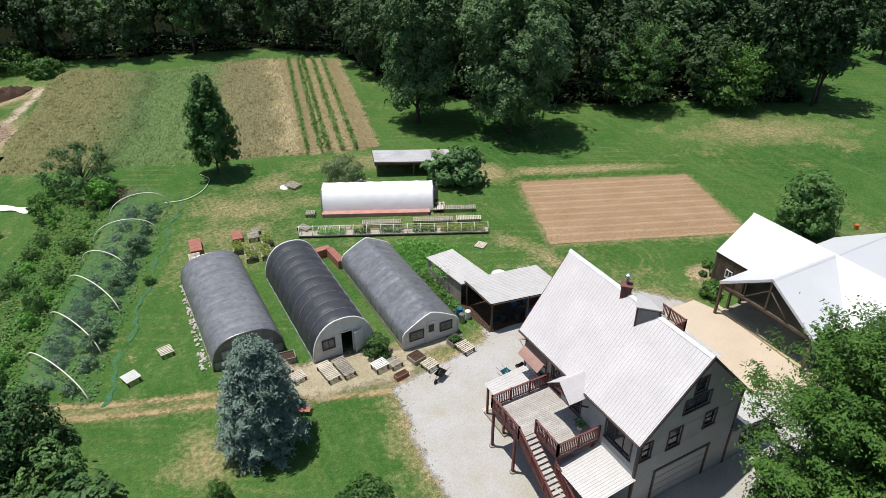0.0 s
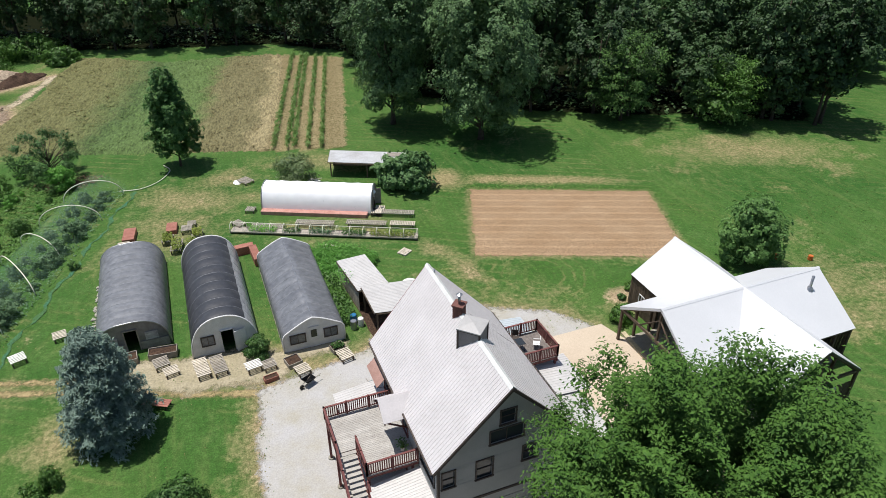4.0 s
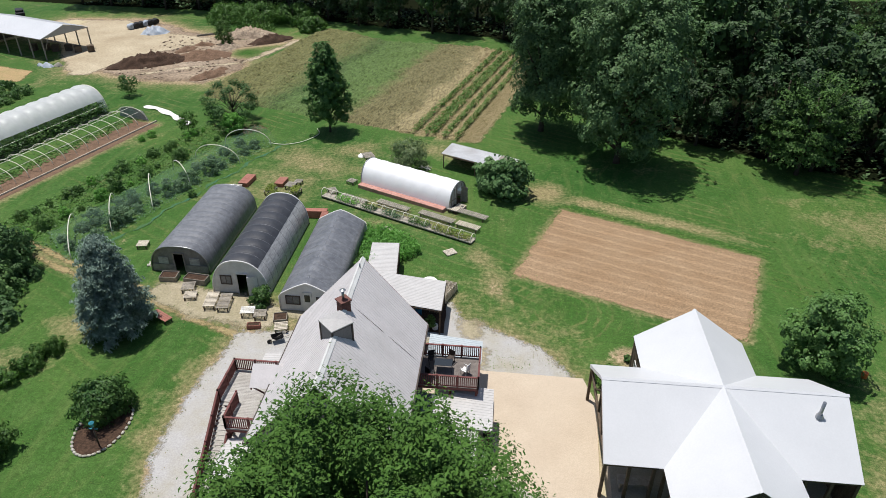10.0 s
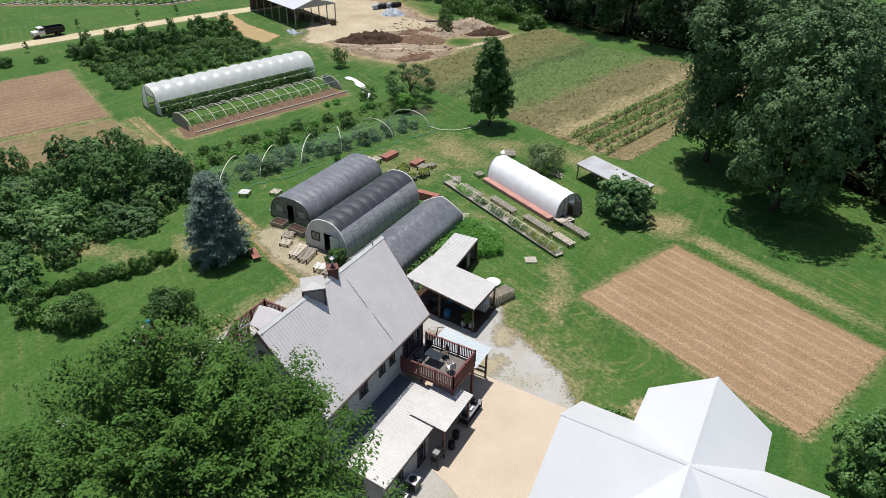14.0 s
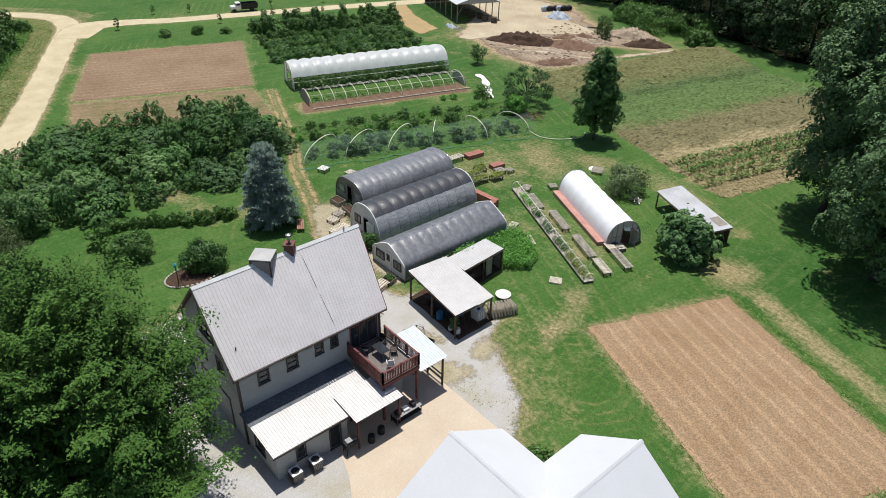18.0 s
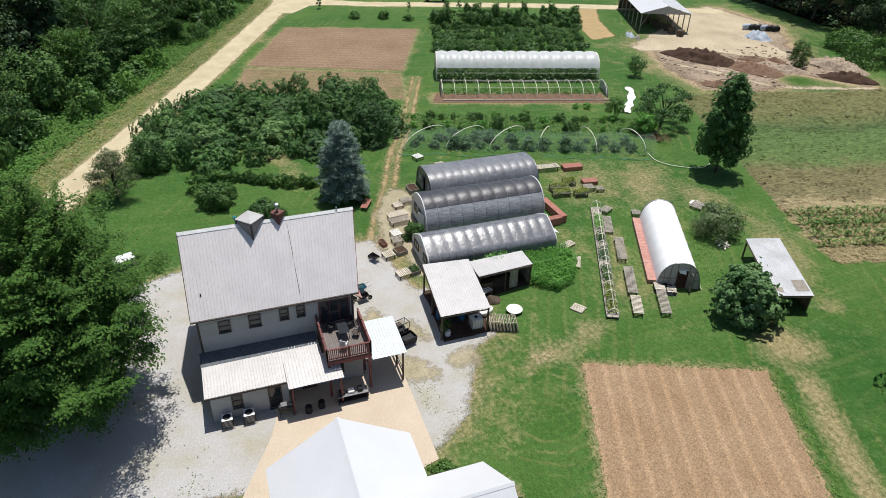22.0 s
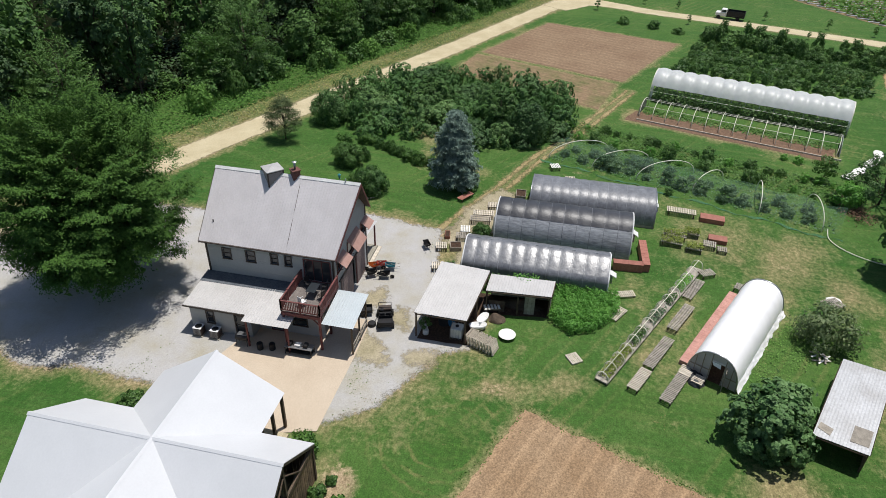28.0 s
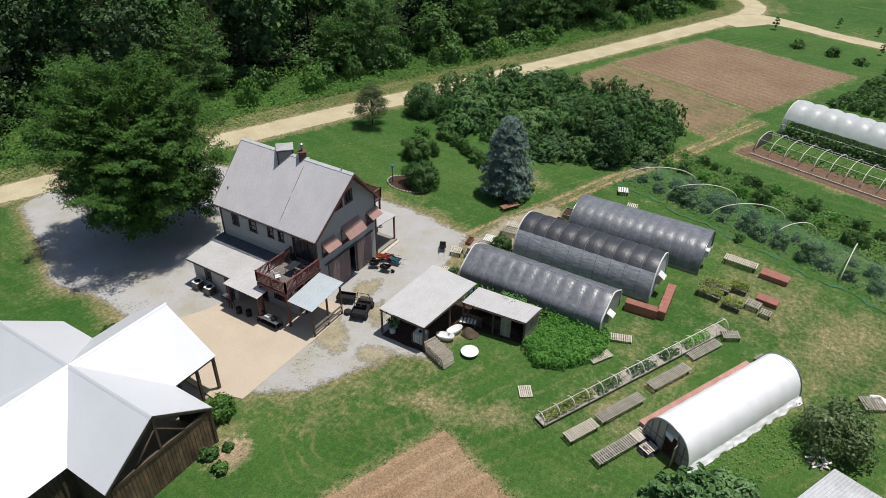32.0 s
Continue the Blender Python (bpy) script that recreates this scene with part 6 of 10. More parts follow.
# west porches
porch = part("west_porch", slab([hv(19.95, 21.95, 2.85), hv(19.95, 18.6, 2.85), hv(23.28, 18.6, 3.25), hv(23.28, 21.95, 3.25)], 0.05), M_WOOD_DARK, house, "lean-to porch with pale metal roof")
sheet_roof(porch, "roof_panel", hv(19.9, 21.95, 2.88), hv(19.9, 18.55, 2.88), hv(23.28, 18.55, 3.28), hv(23.28, 21.95, 3.28), M_ROOF_PALE)
for x, y in ((20.1, 18.75), (20.1, 20.4)):
    part("porch_post", boxes((x - HC[0], y - HC[1], 1.4, 0.12, 0.12, 2.8)), M_BOARD_RED, porch)
porch2 = part("west_porch", slab([hv(19.85, 30.4, 2.95), hv(19.85, 27.75, 2.95), hv(23.28, 27.75, 3.3), hv(23.28, 30.4, 3.3)], 0.05), M_WOOD_DARK, house, "small lean-to porch with a pale roof on posts")
sheet_roof(porch2, "roof_panel", hv(19.8, 30.45, 2.98), hv(19.8, 27.7, 2.98), hv(23.28, 27.7, 3.33), hv(23.28, 30.45, 3.33), M_ROOF_PALE)
for x, y in ((20.0, 30.2), (20.0, 28.0)):
    part("porch_post", boxes((x - HC[0], y - HC[1], 1.45, 0.14, 0.14, 2.9)), M_BOARD_RED, porch2)
part("porch_floor", boxes((21.6 - HC[0], 29.1 - HC[1], 0.1, 3.4, 2.7, 0.2)), M_SLAB, porch2)
part("step_board", boxes((21.6 - HC[0], 30.7 - HC[1], 0.06, 3.4, 0.35, 0.12), bevel=0.01), M_WOOD_PALE, porch2)

# carport roof on the north-east corner
cp = part("carport", slab([hv(36.25, 30.85, 2.98), hv(36.25, 33.5, 2.98), hv(32.2, 33.5, 3.42), hv(32.2, 30.85, 3.42)], 0.05), M_WOOD_DARK, house, "carport with a bluish ribbed metal roof")
sheet_roof(cp, "roof_panel", hv(36.3, 30.85, 3.0), hv(36.3, 33.55, 3.0), hv(32.15, 33.55, 3.45), hv(32.15, 30.85, 3.45), M_ROOF_BLUE)
for x, y in ((36.0, 33.3), (32.4, 33.3), (34.2, 33.3)):
    part("carport_post", boxes((x - HC[0], y - HC[1], 1.5, 0.13, 0.13, 3.0)), M_WOOD_DARK, cp)
part("side_board", boxes((34.2 - HC[0], 33.35 - HC[1], 0.55, 3.6, 0.05, 0.25), (34.2 - HC[0], 33.35 - HC[1], 1.0, 3.6, 0.05, 0.2)), M_WOOD_GREY, cp)

# ---- barn ----
BC = (52.25, 26.6)
barn = thing("barn", (*BC, 0), "white-roofed cross-shaped open timber barn", "barn")


def barn_roof():
    rz, ez = 6.38, 3.4
    N, E = 4.15, 4.7
    for s in (-1, 1):
        # north-south wing, each slope cut along the valleys
        for t in (-1, 1):
            ang = (rz - ez) / N
            vx, vy = N, E * 1.0
            a, b = (s * N, t * 8.4, ez), (0, t * 8.4, rz)
            c, d = (0, 0, rz), (s * N, t * E, ez)
            q = [a, b, c, d]
            part("roof_slope", slab(q if s * t > 0 else q[::-1], 0.07), M_ROOF_WHITE, barn)
            a, b = (t * 7.85, s * E, ez), (t * 7.85, 0, rz)
            c, d = (0, 0, rz), (t * N, s * E, ez)
            q = [a, b, c, d]
            part("roof_slope", slab(q if s * t < 0 else q[::-1], 0.07), M_ROOF_WHITE, barn)
    for k in ((0.0, 8.45), (0.0, -8.45), (7.9, 0.0), (-7.9, 0.0)):
        w = 0.16
        p, q = Vector((0, 0, rz + 0.03)), Vector((*k, rz + 0.03))
        drop = w * (rz - ez) / (N if k[0] == 0 else E)
        sd = Vector((-k[1], k[0], 0)).normalized() * w
        for sg in (1, -1):
            c = [p, q, q + sd * sg - Vector((0, 0, drop)), p + sd * sg - Vector((0, 0, drop))]
            part("ridge_cap", slab(c if sg > 0 else c[::-1], 0.015), M_ROOF_WHITE, barn)


barn_roof()
for sx, sy, ax in ((0, 1, 0), (0, -1, 0), (1, 0, 1), (-1, 0, 1)):
    half, far = (4.0, 8.25) if ax == 0 else (4.5, 7.7)
    R = Matrix.Rotation({(0, 1): 0, (0, -1): math.pi, (1, 0): -math.pi / 2, (-1, 0): math.pi / 2}[(sx, sy)], 4, "Z")
    for s in (-1, 1):
        part("bargeboard", slab([(s * (half + 0.1), far + 0.16, 3.36), (0, far + 0.16, 6.34), (0, far + 0.16, 6.12), (s * (half + 0.1), far + 0.16, 3.16)][::-s], 0.04), M_ROOF_WHITE if ax else M_TRIM, barn, m=R)
        part("gable_truss", tube([(s * half, far, 3.2), (0, far, 6.1)], 0.09, 6), M_WOOD_DARK, barn, m=R)
        part("gable_truss", tube([(s * half * 0.5, far, 3.2), (0, far, 5.2)], 0.07, 6), M_WOOD_DARK, barn, m=R)
        for k in (0.0, 0.5, 1.0):
            y = 4.6 + (far - 4.6) * k
            part("barn_post", boxes((s * (half - 0.05), y, 1.6, 0.2, 0.2, 3.2)), M_WOOD_DARK, barn, m=R)
        part("eave_beam", boxes((s * (half - 0.05), (far + 4.4) / 2, 3.16, 0.12, far - 4.3, 0.24)), M_WOOD_DARK, barn, m=R)
    part("tie_beam", boxes((0, far, 3.2, 2 * half, 0.16, 0.24)), M_WOOD_DARK, barn, m=R)
    part("king_post", boxes((0, far, 4.6, 0.16, 0.14, 2.9)), M_WOOD_DARK, barn, m=R)
# board walls on the north wing and the far ends
def board_wall(a, b, z1, z0=0.0, w=0.26, gap=0.02, mat=M_WOOD_DARK):
    a, b = Vector((*a, 0)), Vector((*b, 0))
    n = int((b - a).length / w)
    yaw = math.degrees(math.atan2(b.y - a.y, b.x - a.x))
    for i in range(n):
        p = a.lerp(b, (i + 0.5) / n)
        h = z1 - z0 + rng.uniform(-0.05, 0.05)
        part("wall_board", boxes((p.x, p.y, z0 + h / 2, w - gap, 0.03 + 0.01 * (i % 2), h, yaw)), mat, barn)


M_WOOD_BOARD = surf("brown_board", (0.22, 0.15, 0.09), (0.10, 0.068, 0.045), 1.2, 14.0, 0.4, 0.85, bump=0.3, rand=0.5)
board_wall((-4.0, 8.25), (4.0, 8.25), 3.0, mat=M_WOOD_BOARD)
board_wall((-4.0, 4.6), (-4.0, 8.25), 3.1, mat=M_WOOD_DARK)
board_wall((4.0, 4.6), (4.0, 8.25), 3.1)
board_wall((-4.0, -8.2), (4.0, -8.2), 2.2, mat=M_WOOD_DARK)
board_wall((7.6, -4.4), (7.6, 4.4), 3.0)
board_wall((4.0, 4.45), (7.6, 4.45), 3.0)
for x, y, w, rot in ((-4.06, 6.6, 0.7, 90), (-0.9, -8.28, 0.8, 0), (1.9, -8.28, 0.7, 0)):
    f = part("window_frame", boxes((x, y, 2.15, w, 0.06, 0.09, rot), (x, y, 1.35, w, 0.06, 0.09, rot)), M_WHITE, barn, "white-painted window frame")
    d = Vector((math.cos(radians(rot)), math.sin(radians(rot)), 0)) * w / 2
    for s in (-1, 0, 1):
        part("upright", boxes((x + d.x * s, y + d.y * s, 1.75, 0.07, 0.065, 0.85, rot)), M_WHITE, f)
part("floor", boxes((0, 0, 0.03, 8.0, 16.4, 0.02), (0, 0, 0.034, 15.2, 9.0, 0.02)), M_SLAB, barn, "earth-grey barn floor")
part("kerb", slab([(-7.7, -6.2, 0.2), (-7.3, -6.2, 0.2), (-6.9, 0, 0.2), (-6.6, 5.0, 0.2), (-7.0, 5.0, 0.2), (-7.3, 0, 0.2)], 0.2), M_KERB, barn, "pale concrete kerb")
part("stove_pipe", tube([(5.8, -1.3, 5.0), (5.8, -1.3, 6.75)], 0.11, 10), M_STEEL, barn, "galvanised stove pipe")
part("flashing", lathe([(0.3, 0.0), (0.16, 0.25)], 10), M_STEEL, barn, m=Matrix.Translation((5.8, -1.3, 5.5)))
part("workbench", boxes((-5.4, -3.6, 0.85, 2.2, 0.8, 0.08), (-6.3, -3.6, 0.42, 0.1, 0.7, 0.82), (-4.5, -3.6, 0.42, 0.1, 0.7, 0.82)), M_WOOD_GREY, barn)


# ---- sheds ----
def open_shed(name, label, roof, mat, posts, back=None, rim=M_WOOD_DARK, **kw):
    """A shed roof on posts. roof: eave-left, eave-right, top-right, top-left."""
    c = sum((Vector(p) for p in roof), Vector()) / 4
    s = thing(name, (c.x, c.y, 0), label, "shed")
    q = [Vector((p[0] - c.x, p[1] - c.y, p[2])) for p in roof]
    sheet_roof(s, "roof_panel", *q, mat, **kw)
    for i in range(4):
        a, b = q[i] - Vector((0, 0, 0.14)), q[(i + 1) % 4] - Vector((0, 0, 0.14))
        part("rafter_beam", tube([a.lerp(b, 0.02), a.lerp(b, 0.98)], 0.07, 4), rim, s)
    for i in range(1, 6):
        a, b = q[0].lerp(q[1], i / 6), q[3].lerp(q[2], i / 6)
        part("purlin", tube([a - Vector((0, 0, 0.08)), b - Vector((0, 0, 0.08))], 0.05, 4), rim, s)
    for u, v in posts:
        p = q[0].lerp(q[1], u).lerp(q[3].lerp(q[2], u), v)
        part("post", boxes((p.x, p.y, (p.z - 0.1) / 2, 0.13, 0.13, p.z - 0.1)), rim, s)
    for (u0, v0), (u1, v1), h, m in (back or ()):
        a, b = q[0].lerp(q[1], u0).lerp(q[3].lerp(q[2], u0), v0), q[0].lerp(q[1], u1).lerp(q[3].lerp(q[2], u1), v1)
        n = max(2, int((b - a).length / 0.3))
        yaw = math.degrees(math.atan2(b.y - a.y, b.x - a.x))
        for i in range(n):
            p = a.lerp(b, (i + 0.5) / n)
            part("wall_board", boxes((p.x, p.y, p.z * h / 2, (b - a).length / n - 0.015, 0.03, p.z * h, yaw)), m, s)
    return s


open_shed("open_shed", "open pole shed with a pale ribbed metal roof", [(32.62, 37.62, 2.68), (32.62, 42.12, 2.62), (25.35, 42.9, 2.85), (25.3, 38.35, 3.1)], M_ROOF_PALE, [(0.03, 0.02), (0.97, 0.02), (0.03, 0.5), (0.97, 0.5), (0.03, 0.97), (0.97, 0.97)])
open_shed("lean_to_shed", "small lean-to shed with a pale metal roof", [(27.95, 42.95, 2.52), (27.35, 48.68, 2.38), (24.58, 48.85, 2.15), (25.1, 43.0, 2.35)], M_ROOF_PALE, [(0.02, 0.03), (0.5, 0.03), (0.98, 0.03)], [((0.02, 0.97), (0.98, 0.97), 0.95, M_WOOD_GREY), ((0.98, 0.03), (0.98, 0.97), 0.95, M_WOOD_GREY), ((0.60, 0.1), (0.76, 0.1), 0.95, M_WOOD_GREY), ((0.04, 0.12), (0.30, 0.12), 0.5, M_WOOD_DARK)])
# dark sheet over the gravel: shade below the shed roofs, done in colour
patch("shed_floor", [(32.9, 37.9), (32.7, 42.2), (28.0, 43.0), (27.4, 48.5), (24.8, 48.6), (25.3, 38.4)], M_MULCH_AND_SHADE, 0.042, "dark brown sheet painting the shade under the sheds", 0.15, 0.8, "floor")
back = open_shed("back_shed", "old open shed with a weathered tin roof", [(38.1, 67.85, 1.9), (39.3, 71.2, 2.0), (30.35, 75.35, 2.1), (29.25, 72.05, 2.0)], M_ROOF_OLD, [(0.03, 0.03), (0.97, 0.03), (0.03, 0.5), (0.97, 0.5), (0.03, 0.97), (0.97, 0.97)], [((0.97, 0.03), (0.97, 0.97), 0.9, M_WOOD_DARK)])
A, B, C, D4 = [Vector(p) - Vector((back.location.x, back.location.y, -0.05)) for p in ((38.1, 67.85, 1.9), (39.3, 71.2, 2.0), (30.35, 75.35, 2.1), (29.25, 72.05, 2.0))]
part("roof_patch", slab([A.lerp(B, u).lerp(D4.lerp(C, u), v) for u, v in ((0.62, 0.07), (0.95, 0.07), (0.95, 0.25), (0.62, 0.25))], 0.02), M_WOOD_GREY, back, "brown boards patching the tin roof")
part("roof_patch", slab([A.lerp(B, u).lerp(D4.lerp(C, u), v) for u, v in ((0.03, 0.09), (0.28, 0.05), (0.30, 0.13), (0.05, 0.16))], 0.02), M_WOOD_GREY, back, "brown boards patching the tin roof")
# white-roofed farm shed with a gable
fs = thing("farm_shed", pose(-57.8, 119.8, 0, 0, 0, -20.1), "open farm shed with a white gabled metal roof", "shed")
for s in (-1, 1):
    sheet_roof(fs, "roof_panel", (s * -11.1, s * -5.5, 4.0), (s * 11.1, s * -5.5, 4.0), (s * 11.1, 0, 5.6), (s * -11.1, 0, 5.6), M_ROOF_WHITE, width=2.2, pitch=0.4)
    for i in range(7):
        part("post", boxes((-10.7 + 3.57 * i, s * 5.1, 2.0, 0.18, 0.18, 4.0)), M_WOOD_GREY, fs)
    part("eave_beam", boxes((0, s * 5.15, 3.88, 21.6, 0.12, 0.2)), M_WOOD_GREY, fs)
    part("gable_panel", slab([(s * 10.95, -s * 5.2, 3.98), (s * 10.95, s * 5.2, 3.98), (s * 10.95, 0, 5.5)], 0.04), M_SIDING, fs, "grey metal gable panel")
    part("brace", tube([(s * 10.7, -5.1, 1.2), (s * 10.7, -3.6, 3.9)], 0.06, 5), M_WOOD_GREY, fs)
for i in range(7):
    part("truss", boxes((-10.7 + 3.57 * i, 0, 3.95, 0.1, 10.2, 0.16)), M_WOOD_GREY, fs)
part("back_wall", boxes((-10.8, 0, 1.6, 0.06, 10.0, 3.2)), M_WOOD_DARK, fs)


# ---- greenhouses ----
def hoop_profile(w, h, kind, k=18):
    """Half-width and height along the hoop, from one foot over the top to the other."""
    pts = []
    for i in range(k + 1):
        a = math.pi * i / k
        c, s = math.cos(a), math.sin(a)
        if kind == "round":
            pts.append((-w / 2 * math.copysign(abs(c) ** 0.85, c), h * s ** 0.9))
        elif kind == "low":
            pts.append((-w / 2 * math.copysign(abs(c) ** 0.72, c), h * s ** 0.8))
        else:  # legs and a shallow peaked roof
            x = -w / 2 * c
            pts.append((-w / 2 * math.copysign(min(1, abs(c) * 1.06), c), h * (0.52 + 0.48 * (1 - abs(c) ** 1.25)) * min(1, s * 2.6)))
    return pts


def cover_mesh(prof, y0, y1, spacing, sag, mat, lo=0, hi=None, seed=0):
    """The sheet over the hoops: it dips between them and wrinkles a little."""
    hi = len(prof) - 1 if hi is None else hi
    n = round((y1 - y0) / spacing) * 6
    vs, fs = [], []
    P = prof[lo:hi + 1]
    m = len(P)
    for j in range(n + 1):
        y = y0 + (y1 - y0) * j / n
        f = j / 6 % 1
        dip = sag * (1 - (2 * f - 1) ** 2) if j % 6 else 0.0
        for i, (x, z) in enumerate(P):
            r = math.hypot(x, z) + 1e-6
            d = dip * math.sin(math.pi * (i + lo) / (len(prof) - 1)) ** 0.6
            w = 0.018 * noise.noise(Vector((x * 1.3, y * 1.3, z + seed))) + 0.014 * noise.noise(Vector((x * 3.1, y * 2.6, z * 3.1 + 7)))
            vs.append((x * (1 - (d + w) / r), y, max(0.02, z * (1 - (d + w) / r))))
    for j in range(n):
        for i in range(m - 1):
            k = j * m + i
            fs.append((k, k + m, k + m + 1, k + 1))
    return mesh_of("cover", vs, fs, mat, True)


def end_wall(parent, prof, y, s, mat, openings, name="end_wall", label=""):
    """A hoop house's end, filled in strips round its openings (x0, x1, z0, z1). s: +1 faces +y."""
    xs = sorted({round(p[0], 3) for p in prof} | {o[0] for o in openings} | {o[1] for o in openings})

    def top(x):
        for (xa, za), (xb, zb) in zip(prof, prof[1:]):
            if xa <= x <= xb and xb > xa:
                return za + (zb - za) * (x - xa) / (xb - xa)
        return 0.0

    vs, fs = [], []

    def q(*p):
        fs.append(tuple(range(len(vs), len(vs) + len(p))))
        vs.extend(p if s < 0 else p[::-1])

    for xa, xb in zip(xs, xs[1:]):
        mid = (xa + xb) / 2
        cut = sorted((o[2], o[3]) for o in openings if o[0] <= mid <= o[1])
        z = 0.0
        for lo, hi in cut:
            if lo > z:
                q((xa, y, z), (xb, y, z), (xb, y, lo), (xa, y, lo))
            z = hi
        q((xa, y, z), (xb, y, z), (xb, y, max(z, top(xb))), (xa, y, max(z, top(xa))))
    w = part(name, mesh_of(name, vs, fs, mat), mat, parent, label)
    return w


def hoop_house(name, label, at, turn, w, l, h, kind, cover, spacing=1.22, sag=0.06, rim=M_WHITE, split=None, group="greenhouses", hoops=True, foot=M_WOOD_GREY, k=18, ribs=0.985, rib_mat=M_STEEL):
    g = thing(name, Matrix.Translation(at) @ Matrix.Rotation(radians(turn), 4, "Z"), label, "greenhouse", group)
    prof = hoop_profile(w, h, kind, k)
    if split:
        lo, hi, low_mat = split
        part("shade_cover", cover_mesh(prof, -l / 2, l / 2, spacing, sag, cover, lo, hi), cover, g)
        if lo:
            part("side_sheet", cover_mesh(prof, -l / 2, l / 2, spacing, sag * 0.6, low_mat, 0, lo), low_mat, g, "dull plastic side sheet")
        if hi < len(prof) - 1:
            part("side_sheet", cover_mesh(prof, -l / 2, l / 2, spacing, sag * 0.6, low_mat, hi, len(prof) - 1), low_mat, g, "dull plastic side sheet")
    else:
        part("cover", cover_mesh(prof, -l / 2, l / 2, spacing, sag, cover), cover, g)
    if hoops:
        t = tube([(x * ribs, 0, z * ribs) for x, z in prof], 0.025, 5)
        me = bpy.data.meshes.new("hoop")
        t.to_mesh(me)
        t.free()
        me.materials.append(rib_mat)
        for i in range(round(l / spacing) + 1):
            part("hoop", me, M_STEEL, g, m=Matrix.Translation((0, -l / 2 + 0.04 + (l - 0.08) * i / round(l / spacing), 0)))
    for s in (-1, 1):
        part("end_rim", tube([(x, s * (l / 2 + 0.02), z) for x, z in prof], 0.07, 6), rim, g, "pale end hoop")
        part("baseboard", boxes((s * w / 2, 0, 0.14, 0.05, l, 0.28)), foot, g)
    return g, prof


# the three nursery greenhouses, south ends with doors
g1, pr = hoop_house("greenhouse", "low hoop greenhouse under dark grey shade cloth", (6.2, 51.6, 0), 0, 5.9, 13.6, 2.9, "low", M_SHADE_GREY, 1.05, sag=-0.05, rim=M_STEEL, ribs=1.0, rib_mat=M_HOOP)
ew = end_wall(g1, pr, -6.75, -1, M_SHADE_FADED, [(-0.5, 0.45, 0.0, 2.05)])
part("door_frame", boxes((-0.55, -6.8, 1.05, 0.1, 0.1, 2.1), (0.5, -6.8, 1.05, 0.1, 0.1, 2.1), (0, -6.8, 2.1, 1.1, 0.1, 0.1)), M_WOOD_GREY, g1)
for x in (-1.6, 1.55):
    part("window_panel", boxes((x, -6.8, 1.25, 1.0, 0.04, 0.8), bevel=0.01), M_PLASTIC_GREY, g1, "cloudy plastic window panel")
for x in (-1.7, 1.7):
    part("kick_wall", boxes((x, -6.82, 0.4, 2.2, 0.05, 0.8)), M_WOOD_GREY, g1)
end_wall(g1, pr, 6.75, 1, M_PLASTIC_GREY, [])
part("fan_box", boxes((1.0, 6.95, 1.6, 0.7, 0.4, 0.7), bevel=0.02), M_WHITE, g1)

g2, pr = hoop_house("greenhouse", "tall hoop greenhouse under black shade cloth with white ends", (13.35, 48.8, 0), 0, 5.4, 13.8, 3.6, "round", M_SHADE, 1.35, sag=-0.075, split=(0, 13, M_PLASTIC_GREY), foot=M_PLASTIC_GREY, ribs=0.998, rib_mat=M_SHADE_GREY)
end_wall(g2, pr, -6.88, -1, M_WHITE, [(-1.75, -0.85, 1.0, 1.9), (-0.2, 0.75, 0.0, 2.2), (1.05, 1.7, 0.9, 1.9)], label="white-painted end wall")
def framed_window(parent, x, y, z, w, h):
    """A cloudy pane in a dark frame with one glazing bar."""
    f = part("window", boxes((x - w / 2, y, z, 0.09, 0.08, h), (x + w / 2, y, z, 0.09, 0.08, h), (x, y, z - h / 2, w + 0.09, 0.08, 0.09), (x, y, z + h / 2, w + 0.09, 0.08, 0.09), (x, y, z, 0.05, 0.07, h)), M_TRIM, parent, "cloudy window in a dark frame")
    part("pane", boxes((x, y + 0.01, z, w, 0.03, h)), M_CLOUDY, f)


framed_window(g2, -1.3, -6.93, 1.45, 1.0, 0.9)
part("window", boxes((1.38, -6.9, 1.4, 0.7, 0.06, 1.05)), M_PLASTIC_GREY, g2, "small-paned pale window")
part("door_frame", boxes((-0.25, -6.93, 1.12, 0.1, 0.1, 2.25), (0.8, -6.93, 1.12, 0.1, 0.1, 2.25), (0.28, -6.93, 2.22, 1.15, 0.1, 0.1)), M_WHITE, g2)
part("open_door", boxes((1.28, -7.1, 1.05, 0.95, 0.05, 2.05, 20)), M_WHITE, g2, "white door standing open")
end_wall(g2, pr, 6.88, 1, M_WHITE, [], label="white-painted end wall")
part("fan_hood", slab([(0.3, 7.0, 2.3), (1.2, 7.0, 2.3), (1.2, 7.6, 1.9), (0.3, 7.6, 1.9)][::-1], 0.05), M_WHITE, g2)
part("fan_box", boxes((0.75, 7.1, 1.7, 0.9, 0.4, 0.9), bevel=0.02), M_STEEL, g2)

g3, pr = hoop_house("greenhouse", "low peaked greenhouse under faded grey shade cloth", (20.35, 46.7, 0), 0, 5.2, 13.8, 3.05, "peak", M_SHADE_FADED, 1.15, sag=-0.055, ribs=1.0, rib_mat=M_HOOP)
end_wall(g3, pr, -6.88, -1, M_WHITE, [(-1.95, -0.75, 0.75, 1.6), (-0.4, 0.4, 0.05, 2.1), (0.9, 1.95, 0.75, 1.6)], label="white-painted end wall")
for x, wd in ((-1.35, 1.25), (1.42, 1.1)):
    framed_window(g3, x, -6.93, 1.18, wd, 0.85)
d = part("door", boxes((0, -6.92, 1.08, 0.82, 0.06, 2.05)), M_WHITE, g3, "white door with a small window")
